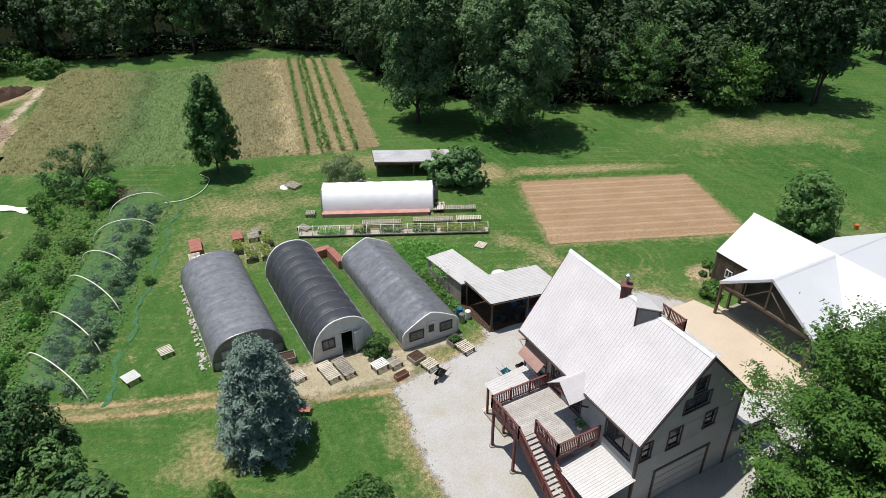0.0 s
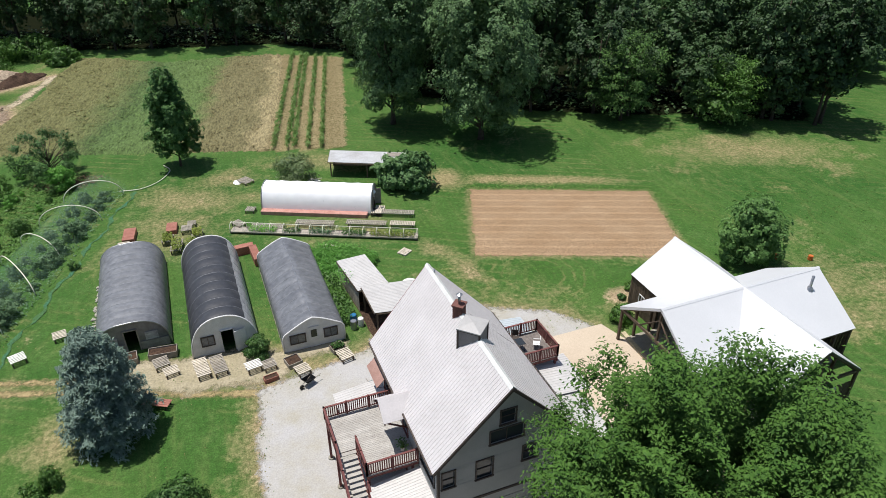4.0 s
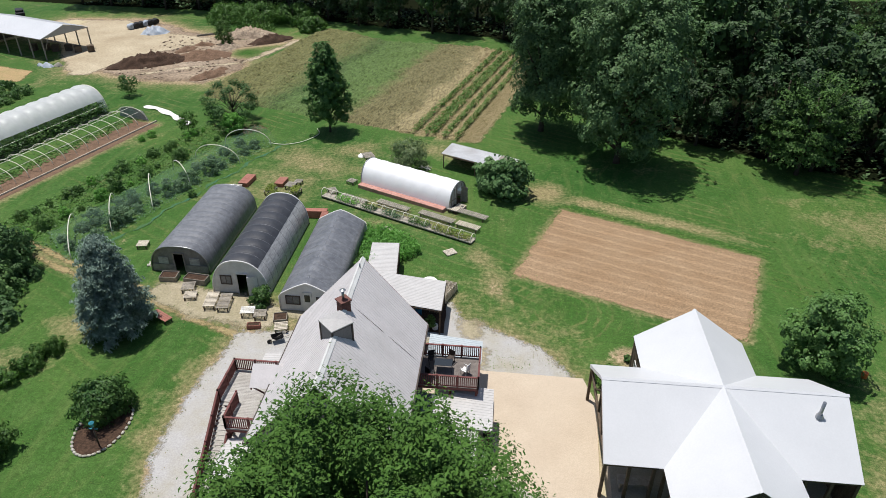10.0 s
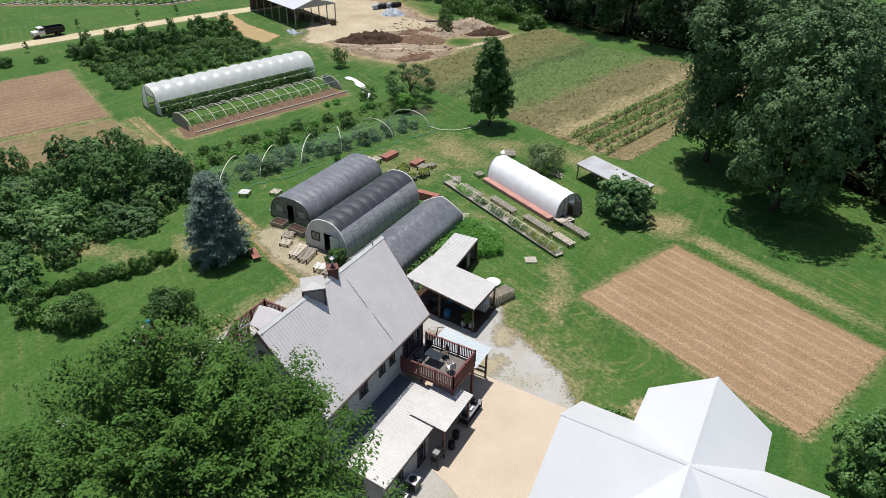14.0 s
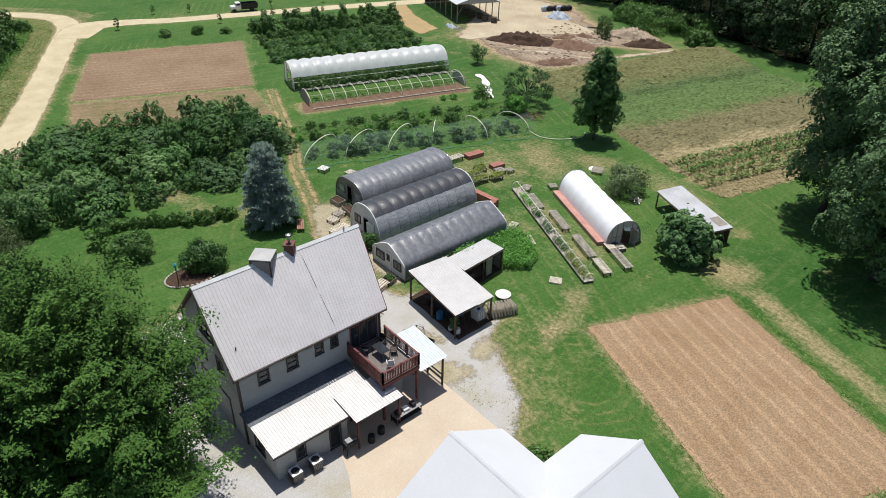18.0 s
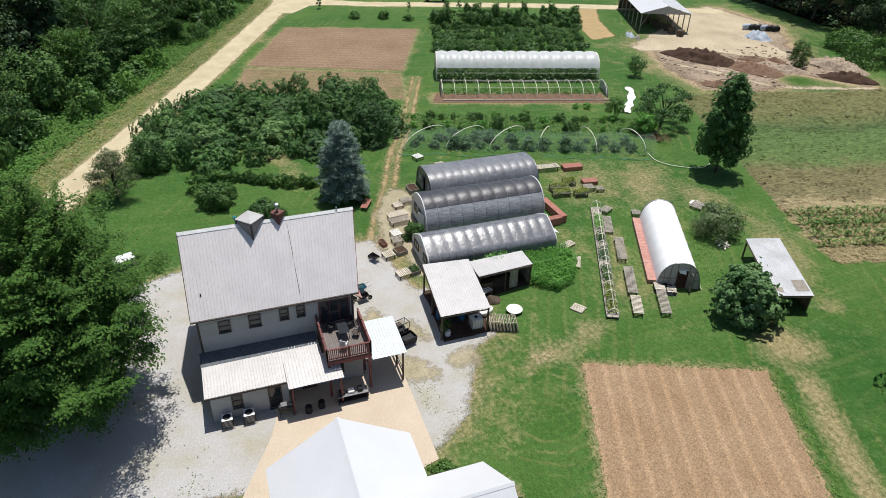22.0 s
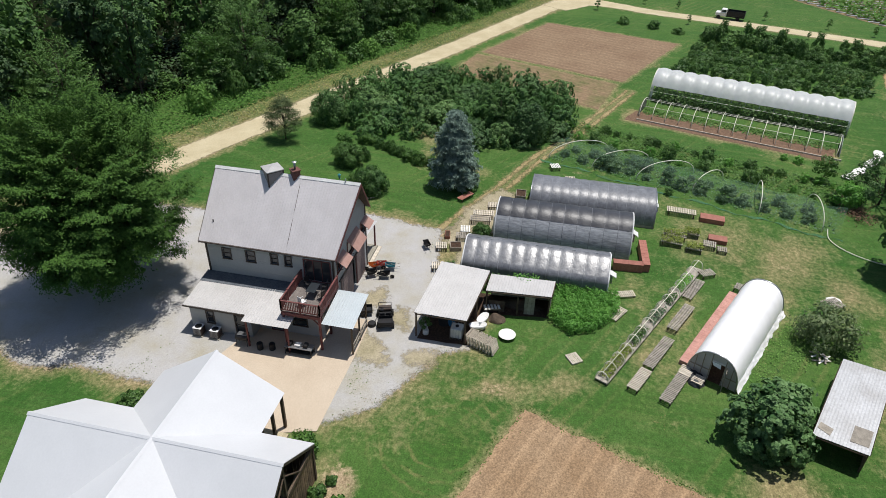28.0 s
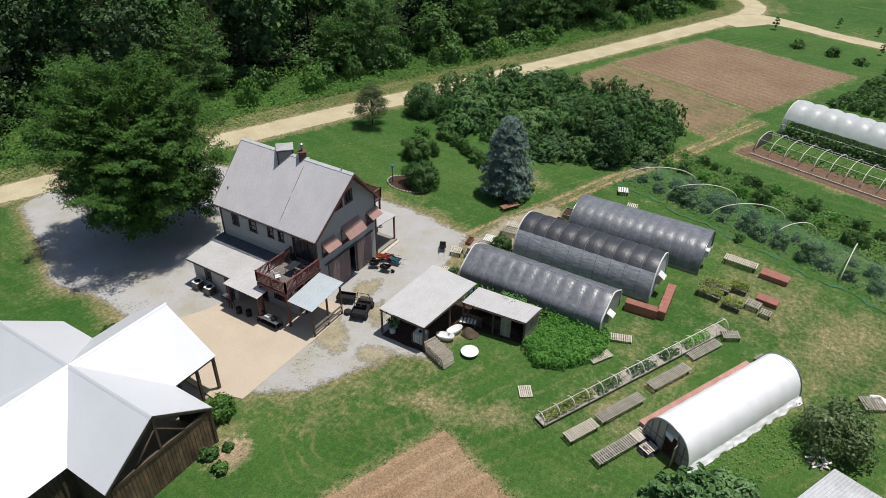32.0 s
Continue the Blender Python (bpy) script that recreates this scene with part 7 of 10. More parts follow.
part("door_pane", boxes((0, -6.96, 1.45, 0.5, 0.03, 0.75)), G_WINDOW, d)
end_wall(g3, pr, 6.88, 1, M_PLASTIC_GREY, [])
part("fan_hood", slab([(0.9, 7.0, 2.0), (1.7, 7.0, 2.0), (1.7, 7.6, 1.7), (0.9, 7.6, 1.7)][::-1], 0.05), M_WHITE, g3)
part("fan_box", boxes((1.3, 7.1, 1.4, 0.8, 0.4, 0.8), bevel=0.02), M_STEEL, g3)
part("ridge_pole", boxes((0, 0, 3.06, 0.07, 13.7, 0.05)), M_STEEL, g3)

# white tunnel
wt, pr = hoop_house("white_tunnel", "small tunnel under bright white plastic sheet", (26.5, 64.75, 0), 64.2, 4.0, 12.6, 2.85, "round", M_FILM_WHITE, 1.8, sag=0.05, rim=M_STEEL, group="")
end_wall(wt, pr, -6.25, -1, M_FILM_GREY, [(-0.25, 0.75, 0.0, 2.05)], label="torn cloudy grey film end wall with a doorway")
for x, top in ((-1.45, 1.95), (-0.9, 2.45), (-0.3, 2.72), (0.8, 2.5), (1.4, 2.0)):
    part("stud", boxes((x, -6.31, top / 2, 0.07, 0.06, top)), M_WOOD_GREY, wt)
part("rail", boxes((-1.1, -6.31, 1.05, 1.5, 0.05, 0.08)), M_WOOD_GREY, wt)
part("rail", boxes((1.33, -6.31, 1.0, 0.98, 0.05, 0.08)), M_WOOD_GREY, wt)
part("door_header", boxes((0.25, -6.31, 2.1, 1.0, 0.06, 0.1)), M_WHITE, wt, "white-painted header over the doorway")
part("torn_flap", slab([(-0.25, -6.36, 2.05), (0.45, -6.36, 2.05), (0.5, -6.5, 1.72), (-0.1, -6.46, 1.8)], 0.01), M_FILM_WHITE, wt, "white flap of torn sheet")
part("door", boxes((1.0, -6.62, 1.0, 0.05, 0.75, 1.9, 12)), M_WOOD_GREY, wt, "grey door standing ajar")
# covers the lit grass so the doorway reads dim; the shade is painted
patch("tunnel_floor", [(32.8, 63.4), (31.6, 60.6), (20.6, 65.9), (21.8, 68.9)], M_MULCH_AND_SHADE, 0.03, "dark brown sheet painting the dimness inside the white tunnel", 0.05, 0.8, "floor")
# dark cloth heaped at the tunnel's foot
vs, fs = [], []
for j in range(15):
    for i in range(9):
        u, v = i / 8, j / 14
        x, y = -2.2 + 2.0 * u + 0.14 * noise.noise(Vector((j * 0.5, 3, 1))), -6.45 - 0.95 * v + 0.14 * noise.noise(Vector((i * 0.6, 7, 1)))
        vs.append((x, y, 0.03 + (0.55 + 0.25 * noise.noise(Vector((i * 0.7, j * 0.6, 5)))) * max(0.0, math.sin(math.pi * (0.12 + 0.88 * u)) * (1 - v) ** 0.7)))
for j in range(14):
    for i in range(8):
        k = j * 9 + i
        fs.append((k, k + 1, k + 10, k + 9))
solo("ground_cloth", mesh_of("ground_cloth", [wt.matrix_basis @ Vector(p) for p in vs], fs, M_BLACK, True), M_BLACK, "crumpled black ground cloth at the tunnel's foot", "cloth")
end_wall(wt, pr, 6.25, 1, M_FILM_WHITE, [])
vs, fs = [], []
for j in range(64):
    y = -6.4 + 12.8 * j / 63
    for i in range(6):
        o = 0.28 * noise.noise(Vector((j * 0.35, i * 0.5, 4)))
        vs.append((1.95 + 0.07 * i + o * i / 9, y, max(0.02, 0.62 - 0.12 * i + 0.16 * noise.noise(Vector((j * 0.6, i * 0.8, 8))) * (1 if i else 0.2))))
for j in range(63):
    for i in range(5):
        k = j * 6 + i
        fs.append((k, k + 1, k + 7, k + 6))
part("loose_skirt", mesh_of("loose_skirt", vs, fs, M_FILM_WHITE, True), M_FILM_WHITE, wt, "bunched white sheet edge on the grass")

# high tunnel of clear film, and the bare hoops over the bed in front of it
ht, pr = hoop_house("high_tunnel", "long high tunnel of clear plastic film", (-30.6, 73.6, 0), -15.7, 6.4, 28.0, 3.9, "round", M_FILM, 2.0, sag=-0.22, rim=M_PVC, split=(3, 15, M_FILM), group="", k=18)
for o in list(ht.children):
    if o.name.startswith("side_sheet"):
        bpy.data.objects.remove(o)
end_wall(ht, pr, -13.9, -1, M_FILM, [(-1.3, 1.3, 0.0, 2.4)], label="clear film end wall with an open doorway")
end_wall(ht, pr, 13.9, 1, M_FILM, [(-1.3, 1.3, 0.0, 2.4)], label="clear film end wall with an open doorway")
for s in (-1, 1):
    for x in (-1.35, 1.35):
        part("door_post", boxes((x, s * 13.92, 1.7, 0.09, 0.09, 3.4)), M_WOOD_GREY, ht)
    part("door_head", boxes((0, s * 13.92, 2.42, 2.8, 0.09, 0.12)), M_WOOD_GREY, ht)
part("purlin", tube([(0, -14, 3.75), (0, 14, 3.75)], 0.04, 5), M_STEEL, ht)
for s in (-1, 1):
    part("side_rail", tube([(s * 3.1, -14, 1.35), (s * 3.1, 14, 1.35)], 0.05, 5), M_PVC, ht)

bh = thing("hoop_frame", Matrix.Translation((-22.3, 71.1, 0)) @ Matrix.Rotation(radians(-15.7), 4, "Z"), "bare hoop frame of pale pipe over a garden bed", "frame")
t = tube([(2.9 * math.cos(math.pi * i / 14), 0, 1.9 * math.sin(math.pi * i / 14) ** 0.8) for i in range(15)], 0.045, 5)
me = bpy.data.meshes.new("hoop")
t.to_mesh(me)
t.free()
me.materials.append(M_PVC)
for i in range(15):
    part("hoop", me, M_PVC, bh, m=pose(0, -13.2 + 26.4 * i / 14, 0, rng.uniform(-6, 6), 0, 0))
part("ridge_pipe", tube([(0, -13.2, 1.88), (0, 0, 1.83), (0, 13.2, 1.88)], 0.035, 5), M_PVC, bh)
for s, z in ((-1.7, 1.45), (1.7, 1.45)):
    part("side_pipe", tube([(s, -13.2, z), (s, 0, z - 0.05), (s, 13.2, z)], 0.03, 5), M_PVC, bh)
part("edge_board", boxes((4.0, 0.3, 0.12, 0.1, 27.2, 0.24)), M_WOOD_PALE, bh)
for s in (-1, 1):
    part("end_panel", slab([(-2.8, s * 13.6, 0.05), (2.8, s * 13.6, 0.05), (2.2, s * 13.5, 1.4), (0, s * 13.5, 1.9), (-2.2, s * 13.5, 1.4)], 0.04), M_PLASTIC_GREY if s > 0 else M_WOOD_GREY, bh)


# ---- crops, shrubs and weeds ----
def bush_kinds(name, label, seed, mats, h, r, n, size, group, category="bush", k=2, lobes=12, fill=0.4, tuft=0.0):
    return [tree_of(name, seed + i, h * (0.9 + 0.2 * i), r, 0.05, lobes, n, size, mats[i % len(mats)], label, category, r=0.04, fill=fill, limbs=3, group=group, at=(-60 + i, 150, 0), tuft=tuft) for i in range(k * len(mats))]


def scatter(kinds, spots, s=(0.8, 1.2), seed=1):
    """Plants set at the spots; the first ones are moved there, the rest are copies."""
    r = random.Random(seed)
    for i, (x, y, *f) in enumerate(spots):
        k = f[0] if f else 1.0
        m = Matrix.Translation((x, y, 0)) @ Matrix.Rotation(r.uniform(0, 6.28), 4, "Z") @ Matrix.Diagonal((*[k * r.uniform(*s)] * 2, k * r.uniform(*s), 1))
        if i < len(kinds):
            kinds[i].matrix_basis = m
        else:
            copy_thing(r.choice(kinds), m)


def within(poly, n, seed, keep=0.0, tries=40):
    """Spots spread over an area, no two closer than keep."""
    xs, ys = [p[0] for p in poly], [p[1] for p in poly]
    rg = np.random.default_rng(seed)
    X, Y = rg.uniform(min(xs), max(xs), n * tries), rg.uniform(min(ys), max(ys), n * tries)
    ok = far_from(poly, X, Y) < 0
    out = []
    for x, y in zip(X[ok].tolist(), Y[ok].tolist()):
        if all((x - a) ** 2 + (y - b) ** 2 > keep * keep for a, b in out):
            out.append((x, y))
            if len(out) == n:
                break
    return out


def along(a, b, n, seed=0, wob=0.3, side=0.0):
    r = random.Random(seed)
    return [(a[0] + (b[0] - a[0]) * (i + 0.5) / n + r.uniform(-wob, wob), a[1] + (b[1] - a[1]) * (i + 0.5) / n + r.uniform(-wob, wob)) for i in range(n)]


# berry rows under the net hoops
U, V = Vector((0.335, 0.942)), Vector((-0.942, 0.335))
B0 = Vector((-5.9, 45.6))


def row_spot(u, v):
    p = B0 + U * u + V * v
    return (p.x, p.y)


berry = bush_kinds("berry_bush", "grey-green berry bush in a netted row", 100, [L_GREY], 1.5, 1.05, 1500, 0.17, "berry bushes", k=3)
r5 = random.Random(8)
spots = []
for v, n in ((1.5, 14), (4.0, 12)):
    spots += [(*row_spot(2 + 31 * i / n + r5.uniform(-0.5, 0.5), v + r5.uniform(-0.3, 0.3)), r5.uniform(0.6, 1.25)) for i in range(n)]
scatter(berry, spots, (0.85, 1.15), 3)
rowbush = bush_kinds("row_shrub", "low green shrub in a garden row", 110, [L_SHRUB, L_BEAN], 1.5, 1.15, 1500, 0.17, "garden row shrubs", k=2)
spots = []
for v, n in ((8.0, 15), (11.6, 17)):
    spots += [(*row_spot(-1 + 36 * i / n + r5.uniform(-0.8, 0.8), v + r5.uniform(-0.4, 0.4)), r5.uniform(0.45, 1.2)) for i in range(n)]
spots += [(-12.6, 77.6, 1.0), (-13.3, 76.0, 0.8), (0.6, 60.5, 0.6), (-7, 86, 0.8)]
scatter(rowbush, spots, (0.8, 1.2), 4)
# low weeds in and between the rows
def weeds(name, label, poly, n, size, mat, seed, height=0.3, tall=False, z=0.0):
    rg = np.random.default_rng(seed)
    xs, ys = [p[0] for p in poly], [p[1] for p in poly]
    X, Y = rg.uniform(min(xs), max(xs), 4 * n), rg.uniform(min(ys), max(ys), 4 * n)
    ok = far_from(poly, X, Y) < 0
    X, Y = X[ok][:n], Y[ok][:n]
    h = rg.random(len(X)) ** 1.5 * height
    c = np.stack((X, Y, z + h + size * 0.2), 1)
    if tall:
        a = rg.uniform(0, 2 * np.pi, len(X))
        s = size * rg.uniform(0.6, 1.4, len(X))
        dx, dy = np.cos(a) * s * 0.22, np.sin(a) * s * 0.22
        lx, ly = rg.normal(0, 0.22, len(X)) * s, rg.normal(0, 0.22, len(X)) * s
        zt = z + s + h
        q = np.stack((np.stack((X - dx, Y - dy, np.full_like(X, z)), 1), np.stack((X + dx, Y + dy, np.full_like(X, z)), 1), np.stack((X + lx + dx * 0.6, Y + ly + dy * 0.6, zt), 1), np.stack((X + lx - dx * 0.9, Y + ly - dy * 0.9, zt * 0.94), 1)), 1)
    else:
        q = leaves(rg, c, np.tile((0, 0, 1.3), (len(X), 1)), size)
    return solo(name, quads_mesh(name, q, mat), mat, label, "weeds", kind="stuff")


weeds("row_weeds", "dull green weeds between the berry rows", [row_spot(0, -0.3), row_spot(34, -0.3), row_spot(34, 5.6), row_spot(0, 5.6)], 1500, 0.24, L_GREY, 21, 0.3)
weeds("row_weeds", "bright green weeds between garden rows", [row_spot(-2, 6.2), row_spot(36, 6.2), row_spot(36, 13.4), row_spot(-2, 13.4)], 6500, 0.24, L_BRIGHT, 22, 0.3)

# pipe hoops over the berry rows
HOOPS = ((0.2, 0.0, 6.0, 6.3, 2.0), (5.9, 0.6, 11.5, 6.3, 2.0), (11.7, 0.5, 17.2, 6.4, 2.1), (18.4, 1.2, 20.8, 6.2, 2.1), (26.2, 0.0, 24.8, 6.2, 2.3), (32.8, 0.0, 30.4, 6.0, 2.3))
for u0, v0, u1, v1, h in HOOPS:
    pts = []
    for k in range(21):
        s = 0.5 - 0.5 * math.cos(math.pi * k / 20)
        pts.append((*row_spot(u0 + (u1 - u0) * s, v0 + (v1 - v0) * s), h * math.sin(math.pi * k / 20) ** 0.85))
    solo("pipe_hoop", tube(pts, 0.05, 6), M_PVC, "white plastic pipe hoop over the berry row", "hoop", "pipe hoops")
# the sheer net slung over them
NET = bpy.data.materials.new("sheer_net")
NET.use_nodes = True
_n, _l = NET.node_tree.nodes, NET.node_tree.links
_n["Principled BSDF"].inputs["Base Color"].default_value = (0.24, 0.42, 0.29, 1)
_t, _m = _n.new("ShaderNodeBsdfTransparent"), _n.new("ShaderNodeMixShader")
_z = _n.new("ShaderNodeTexNoise")
_z.inputs["Scale"].default_value = 0.5
_r = _n.new("ShaderNodeMapRange")
_r.inputs["From Min"].default_value, _r.inputs["From Max"].default_value = 0.35, 0.7
_r.inputs["To Min"].default_value, _r.inputs["To Max"].default_value = 0.03, 0.14
_l.new(_z.outputs[0], _r.inputs["Value"])
_l.new(_r.outputs[0], _m.inputs[0])
_l.new(_t.outputs[0], _m.inputs[1])
_l.new(_n["Principled BSDF"].outputs[0], _m.inputs[2])
_l.new(_m.outputs[0], _n["Material Output"].inputs["Surface"])
net = thing("berry_net", (0, 0, 0), "sheer green net slung over the berry rows", "net")
for bay in range(7):
    vs, fs = [], []
    for j in range(6):
        u = bay * 5.0 + j - 0.5
        f = 0.62 + 0.30 * abs(math.sin(math.pi * (u - 1.5) / 6.2))
        for k in range(17):
            s = k / 16
            vs.append((*row_spot(u + 2.5 * s * (1 - u / 36), 0.1 + 6.1 * s), 0.06 + 1.9 * f * math.sin(math.pi * s) ** 0.75 * (1 + 0.12 * noise.noise(Vector((u * 0.4, k * 0.4, 1.0))))))
    for j in range(5):
        for k in range(16):
            q = j * 17 + k
            fs.append((q, q + 1, q + 18, q + 17))
    part("net_panel", mesh_of("net_panel", vs, fs, NET, True), NET, net)
t = tube(smooth_line([(4.6, 77.2, 0.1), (7.0, 76.9, 0.12), (9.2, 78.4, 0.1), (10.6, 81.2, 0.1), (9.9, 83.2, 0.1)], 5), 0.05, 5)
solo("fallen_pipe", t, M_PVC, "white plastic pipe lying curved on the grass", "pipe")
line = [row_spot(i * 0.5 - 0.5, -1.1 - 0.3 * math.sin(i * 0.42) - 0.12 * math.sin(i * 1.7)) for i in range(72)]
vs, fs = [], []
for j, (x, y) in enumerate(line):
    for i in range(6):
        o = (i - 2.5) / 2.5 * (0.16 + 0.34 * noise.noise(Vector((j * 0.31, 0, 3))))
        vs.append((x + V.x * o, y + V.y * o, 0.03 + 0.09 * abs(noise.noise(Vector((j * 0.45, i * 0.8, 2))))))
for j in range(len(line) - 1):
    for i in range(5):
        k = j * 6 + i
        fs.append((k, k + 1, k + 7, k + 6))
solo("loose_netting", mesh_of("loose_netting", vs, fs, M_GREEN_NET, True), M_GREEN_NET, "gathered green netting along the berry row", "net")

# nursery thicket
NURSERY = [(-8.5, 14.5), (-7, 24), (-8.5, 32), (-4.8, 41), (-13, 47), (-24, 46.5), (-30, 37), (-33, 27), (-30, 18), (-18, 12.6)]
thick = bush_kinds("nursery_shrub", "tall leafy nursery shrub in a thicket", 120, [L_NURSERY, L_NURSERY_PALE, L_NURSERY], 3.3, 3.1, 4300, 0.33, "nursery shrubs", "shrub", k=1, lobes=24, fill=0.3, tuft=0.5) + bush_kinds("nursery_shrub", "tall dark leafy nursery shrub in a thicket", 126, [L_OAK, L_NURSERY], 3.9, 3.2, 4300, 0.33, "nursery shrubs", "shrub", k=1, lobes=24, fill=0.3, tuft=0.5)
scatter(thick, [(x, y) for x, y in within(NURSERY, 56, 31, 2.8)], (0.60, 1.12), 5)
tree_of("round_shrub", 140, 4.6, 3.1, 0.3, 40, 9000, 0.25, L_NURSERY_PALE, "rounded bright-green shrub at the thicket's edge", "shrub", at=(-9.6, 14.2, 0), r=0.1, limbs=6, lump=(0.2, 0.32))
tree_of("round_shrub", 141, 5.4, 3.4, 0.3, 44, 10000, 0.26, L_OAK, "tall rounded green shrub at the thicket's end", "shrub", at=(-10.4, 42.4, 0), r=0.1, limbs=6, lump=(0.2, 0.32))
for i, (x, y, h, r, m) in enumerate(((-14.5, 38.0, 5.8, 3.9, L_WOODS_B), (-22.5, 40.5, 5.0, 3.6, L_OAK), (-12.0, 20.5, 4.4, 3.2, L_NURSERY_PALE), (-19.0, 27.5, 4.9, 3.3, L_WOODS_B))):
    tree_of("round_shrub", 143 + i, h, r, 0.2, 42, 8000, 0.30, m, "broad rounded shrub standing above the thicket", "shrub", at=(x, y, 0), r=0.1, limbs=6, lump=(0.2, 0.32), tuft=0.4)
weeds("tunnel_weeds", "bright green weeds along the white tunnel", [(21.5, 70.3), (22.6, 68.6), (33.0, 64.4), (34.4, 66.2), (29.0, 70.0), (24.0, 72.5)], 1300, 0.13, L_VERGE, 98, 0.22)
hedge = bush_kinds("hedge_plant", "low green plant in a hedge row", 150, [L_SHRUB, L_BRIGHT], 1.3, 1.0, 1300, 0.17, "hedge row plants", k=1)
scatter(hedge, [(x, y) for x, y in along((-4.6, 20.4), (1.4, 33.2), 15, 6, 0.4)] + [(0.4, 20.6, 1.5), (-1.6, 19.4, 1.6), (0.9, 22.6, 1.7), (6.2, 37.6, 0.6), (7.2, 37.2, 0.5), (2.6, 37.4, 0.7)], (0.75, 1.25), 7)
tree_of("bush", 152, 1.8, 1.25, 0.1, 14, 3600, 0.17, L_SHRUB, "dense green bush between greenhouse doors", "bush", at=(15.7, 40.5, 0), r=0.05, limbs=3)
for i, (x, y, s) in enumerate(((46.3, 33.2, 1.15), (49.5, 35.4, 0.6), (49.9, 37.0, 0.55), (48.3, 36.0, 0.35), (47.0, 20.4, 1.0), (45.2, 19.0, 0.9))):
    tree_of("barn_shrub", 160 + i, 1.35 * s, 1.1 * s, 0.05, 12, int(2200 * s), 0.2, L_BRIGHT if i % 2 == 0 else L_SHRUB, "loose green shrub growing beside the barn", "shrub", at=(x, y, 0), r=0.04, limbs=3)

# fruit rows beyond the high tunnel
Q = [Vector(p) for p in ((-46.4, 63.6), (-39.6, 92.8), (-63.5, 104.0), (-71.5, 72.0))]
low = bush_kinds("orchard_bush", "low dark-green bush in an orchard row", 170, [L_SHRUB], 1.6, 1.35, 620, 0.31, "orchard bushes", k=2)
high = bush_kinds("orchard_bush", "taller dark-green bush in an orchard row", 174, [L_WOODS_B, L_SHRUB], 3.0, 1.8, 1000, 0.36, "orchard bushes", k=1)
sl, st = [], []
for i in range(11):
    v = (i + 0.5) / 11
    n = 15
    for j in range(n):
        u = (j + 0.5 + r5.uniform(-0.2, 0.2)) / n
        p = Q[0].lerp(Q[1], u).lerp(Q[3].lerp(Q[2], u), v)
        (st if v > 0.62 and r5.random() < 0.75 else sl).append((p.x, p.y))
scatter(low, sl, (0.7, 1.15), 8)
scatter(high, st, (0.75, 1.25), 9)
lane_b = bush_kinds("lane_bush", "small dark bush beside the lane", 180, [L_WOODS_B], 1.7, 1.5, 900, 0.26, "lane bushes", k=1)
scatter(lane_b, [(-75.6, 55.4), (-74.0, 61.5), (-71.3, 66.3)], (0.8, 1.15), 10)
sap = tree_of("sapling", 184, 2.6, 0.7, 0.8, 9, 420, 0.22, L_SHRUB, "thin young tree beside the lane", "tree", at=(-86.4, 49.6, 0), r=0.04, limbs=4, group="saplings")
for x, y in ((-95.4, 60.5), (-93.0, 67.8), (-88.1, 85.9), (-83.9, 98.0), (-79.6, 69.0), (-77.2, 80.5), (-74.6, 92.0), (-80.6, 106.0)):
    planted(sap, x, y, x * 31 % 360, 0.55 + 0.04 * (y % 9))

# bean patch
BEANS = [(22.6, 49.2), (27.6, 48.9), (29.0, 50.6), (28.2, 52.6), (25.4, 54.6), (22.9, 54.6), (22.6, 52.0)]
rg = np.random.default_rng(51)
pts = np.array(within(BEANS, 300, 52, 0.26))
cen, nor = [], []
for x, y in pts:
    n = 78
    d = rg.normal(0, 1, (n, 3))
    d[:, 2] = np.abs(d[:, 2])
    d /= np.linalg.norm(d, axis=1, keepdims=True)
    cen.append(np.array((x, y, 0.15)) + d * np.array((0.36, 0.36, 0.55 + 0.6 * rg.random())) * rg.uniform(0.75, 1.05, (n, 1)))
    nor.append(d)
bq = leaves(rg, np.concatenate(cen), np.concatenate(nor), 0.135, 0.4, 0.0, 0.8)
solo("bean_patch", quads_mesh("bean_patch", bq, L_BEAN), L_BEAN, "dense bright-green bed of bean plants", "plants", kind="stuff")
weeds("vine", "green vine creeping over the shed edge", [(24.2, 44.9), (25.5, 45.3), (25.7, 46.2), (25.0, 47.2), (24.0, 47.4)], 260, 0.16, L_BEAN, 54, 0.35, z=1.95)
weeds("shed_weeds", "green weeds behind the sheds", [(23.0, 41.5), (24.6, 41.5), (24.5, 49), (23.0, 49)], 1600, 0.24, L_BRIGHT, 55, 1.1)

# the meadow in bands, and the corn rows
for i in range(13):
    u = (i + 0.5) / 13
    a, b = Vector(CORN[0]).lerp(Vector(CORN[1]), u), Vector(CORN[3]).lerp(Vector(CORN[2]), u)
    dry = i not in (2, 4, 5, 7, 9)
    n = 1500
    t = rg.random(n)
    t = t[np.sin(t * 61 + i * 2.1) + rg.normal(0, 0.8, n) > (-1.4 if dry else -1.0)]
    x, y = a.x + (b.x - a.x) * t + rg.normal(0, 0.34 if dry else 0.17, len(t)), a.y + (b.y - a.y) * t + rg.normal(0, 0.17, len(t))
    z = rg.random(len(t)) * (0.12 if dry else 1.0) + 0.05
    q = leaves(rg, np.stack((x, y, z), 1), np.tile((0, 0, 2.4 if dry else 0.7), (len(t), 1)), 0.5, 0.4, 0.0 if dry else 0.3, 0.2 if dry else 0.3)
    m = L_STRAW if dry else L_CORN
    solo("corn_row", quads_mesh("corn_row", q, m), m, "dry straw-coloured corn row" if dry else "green leafy row of corn plants", "crop", "corn rows", kind="stuff")


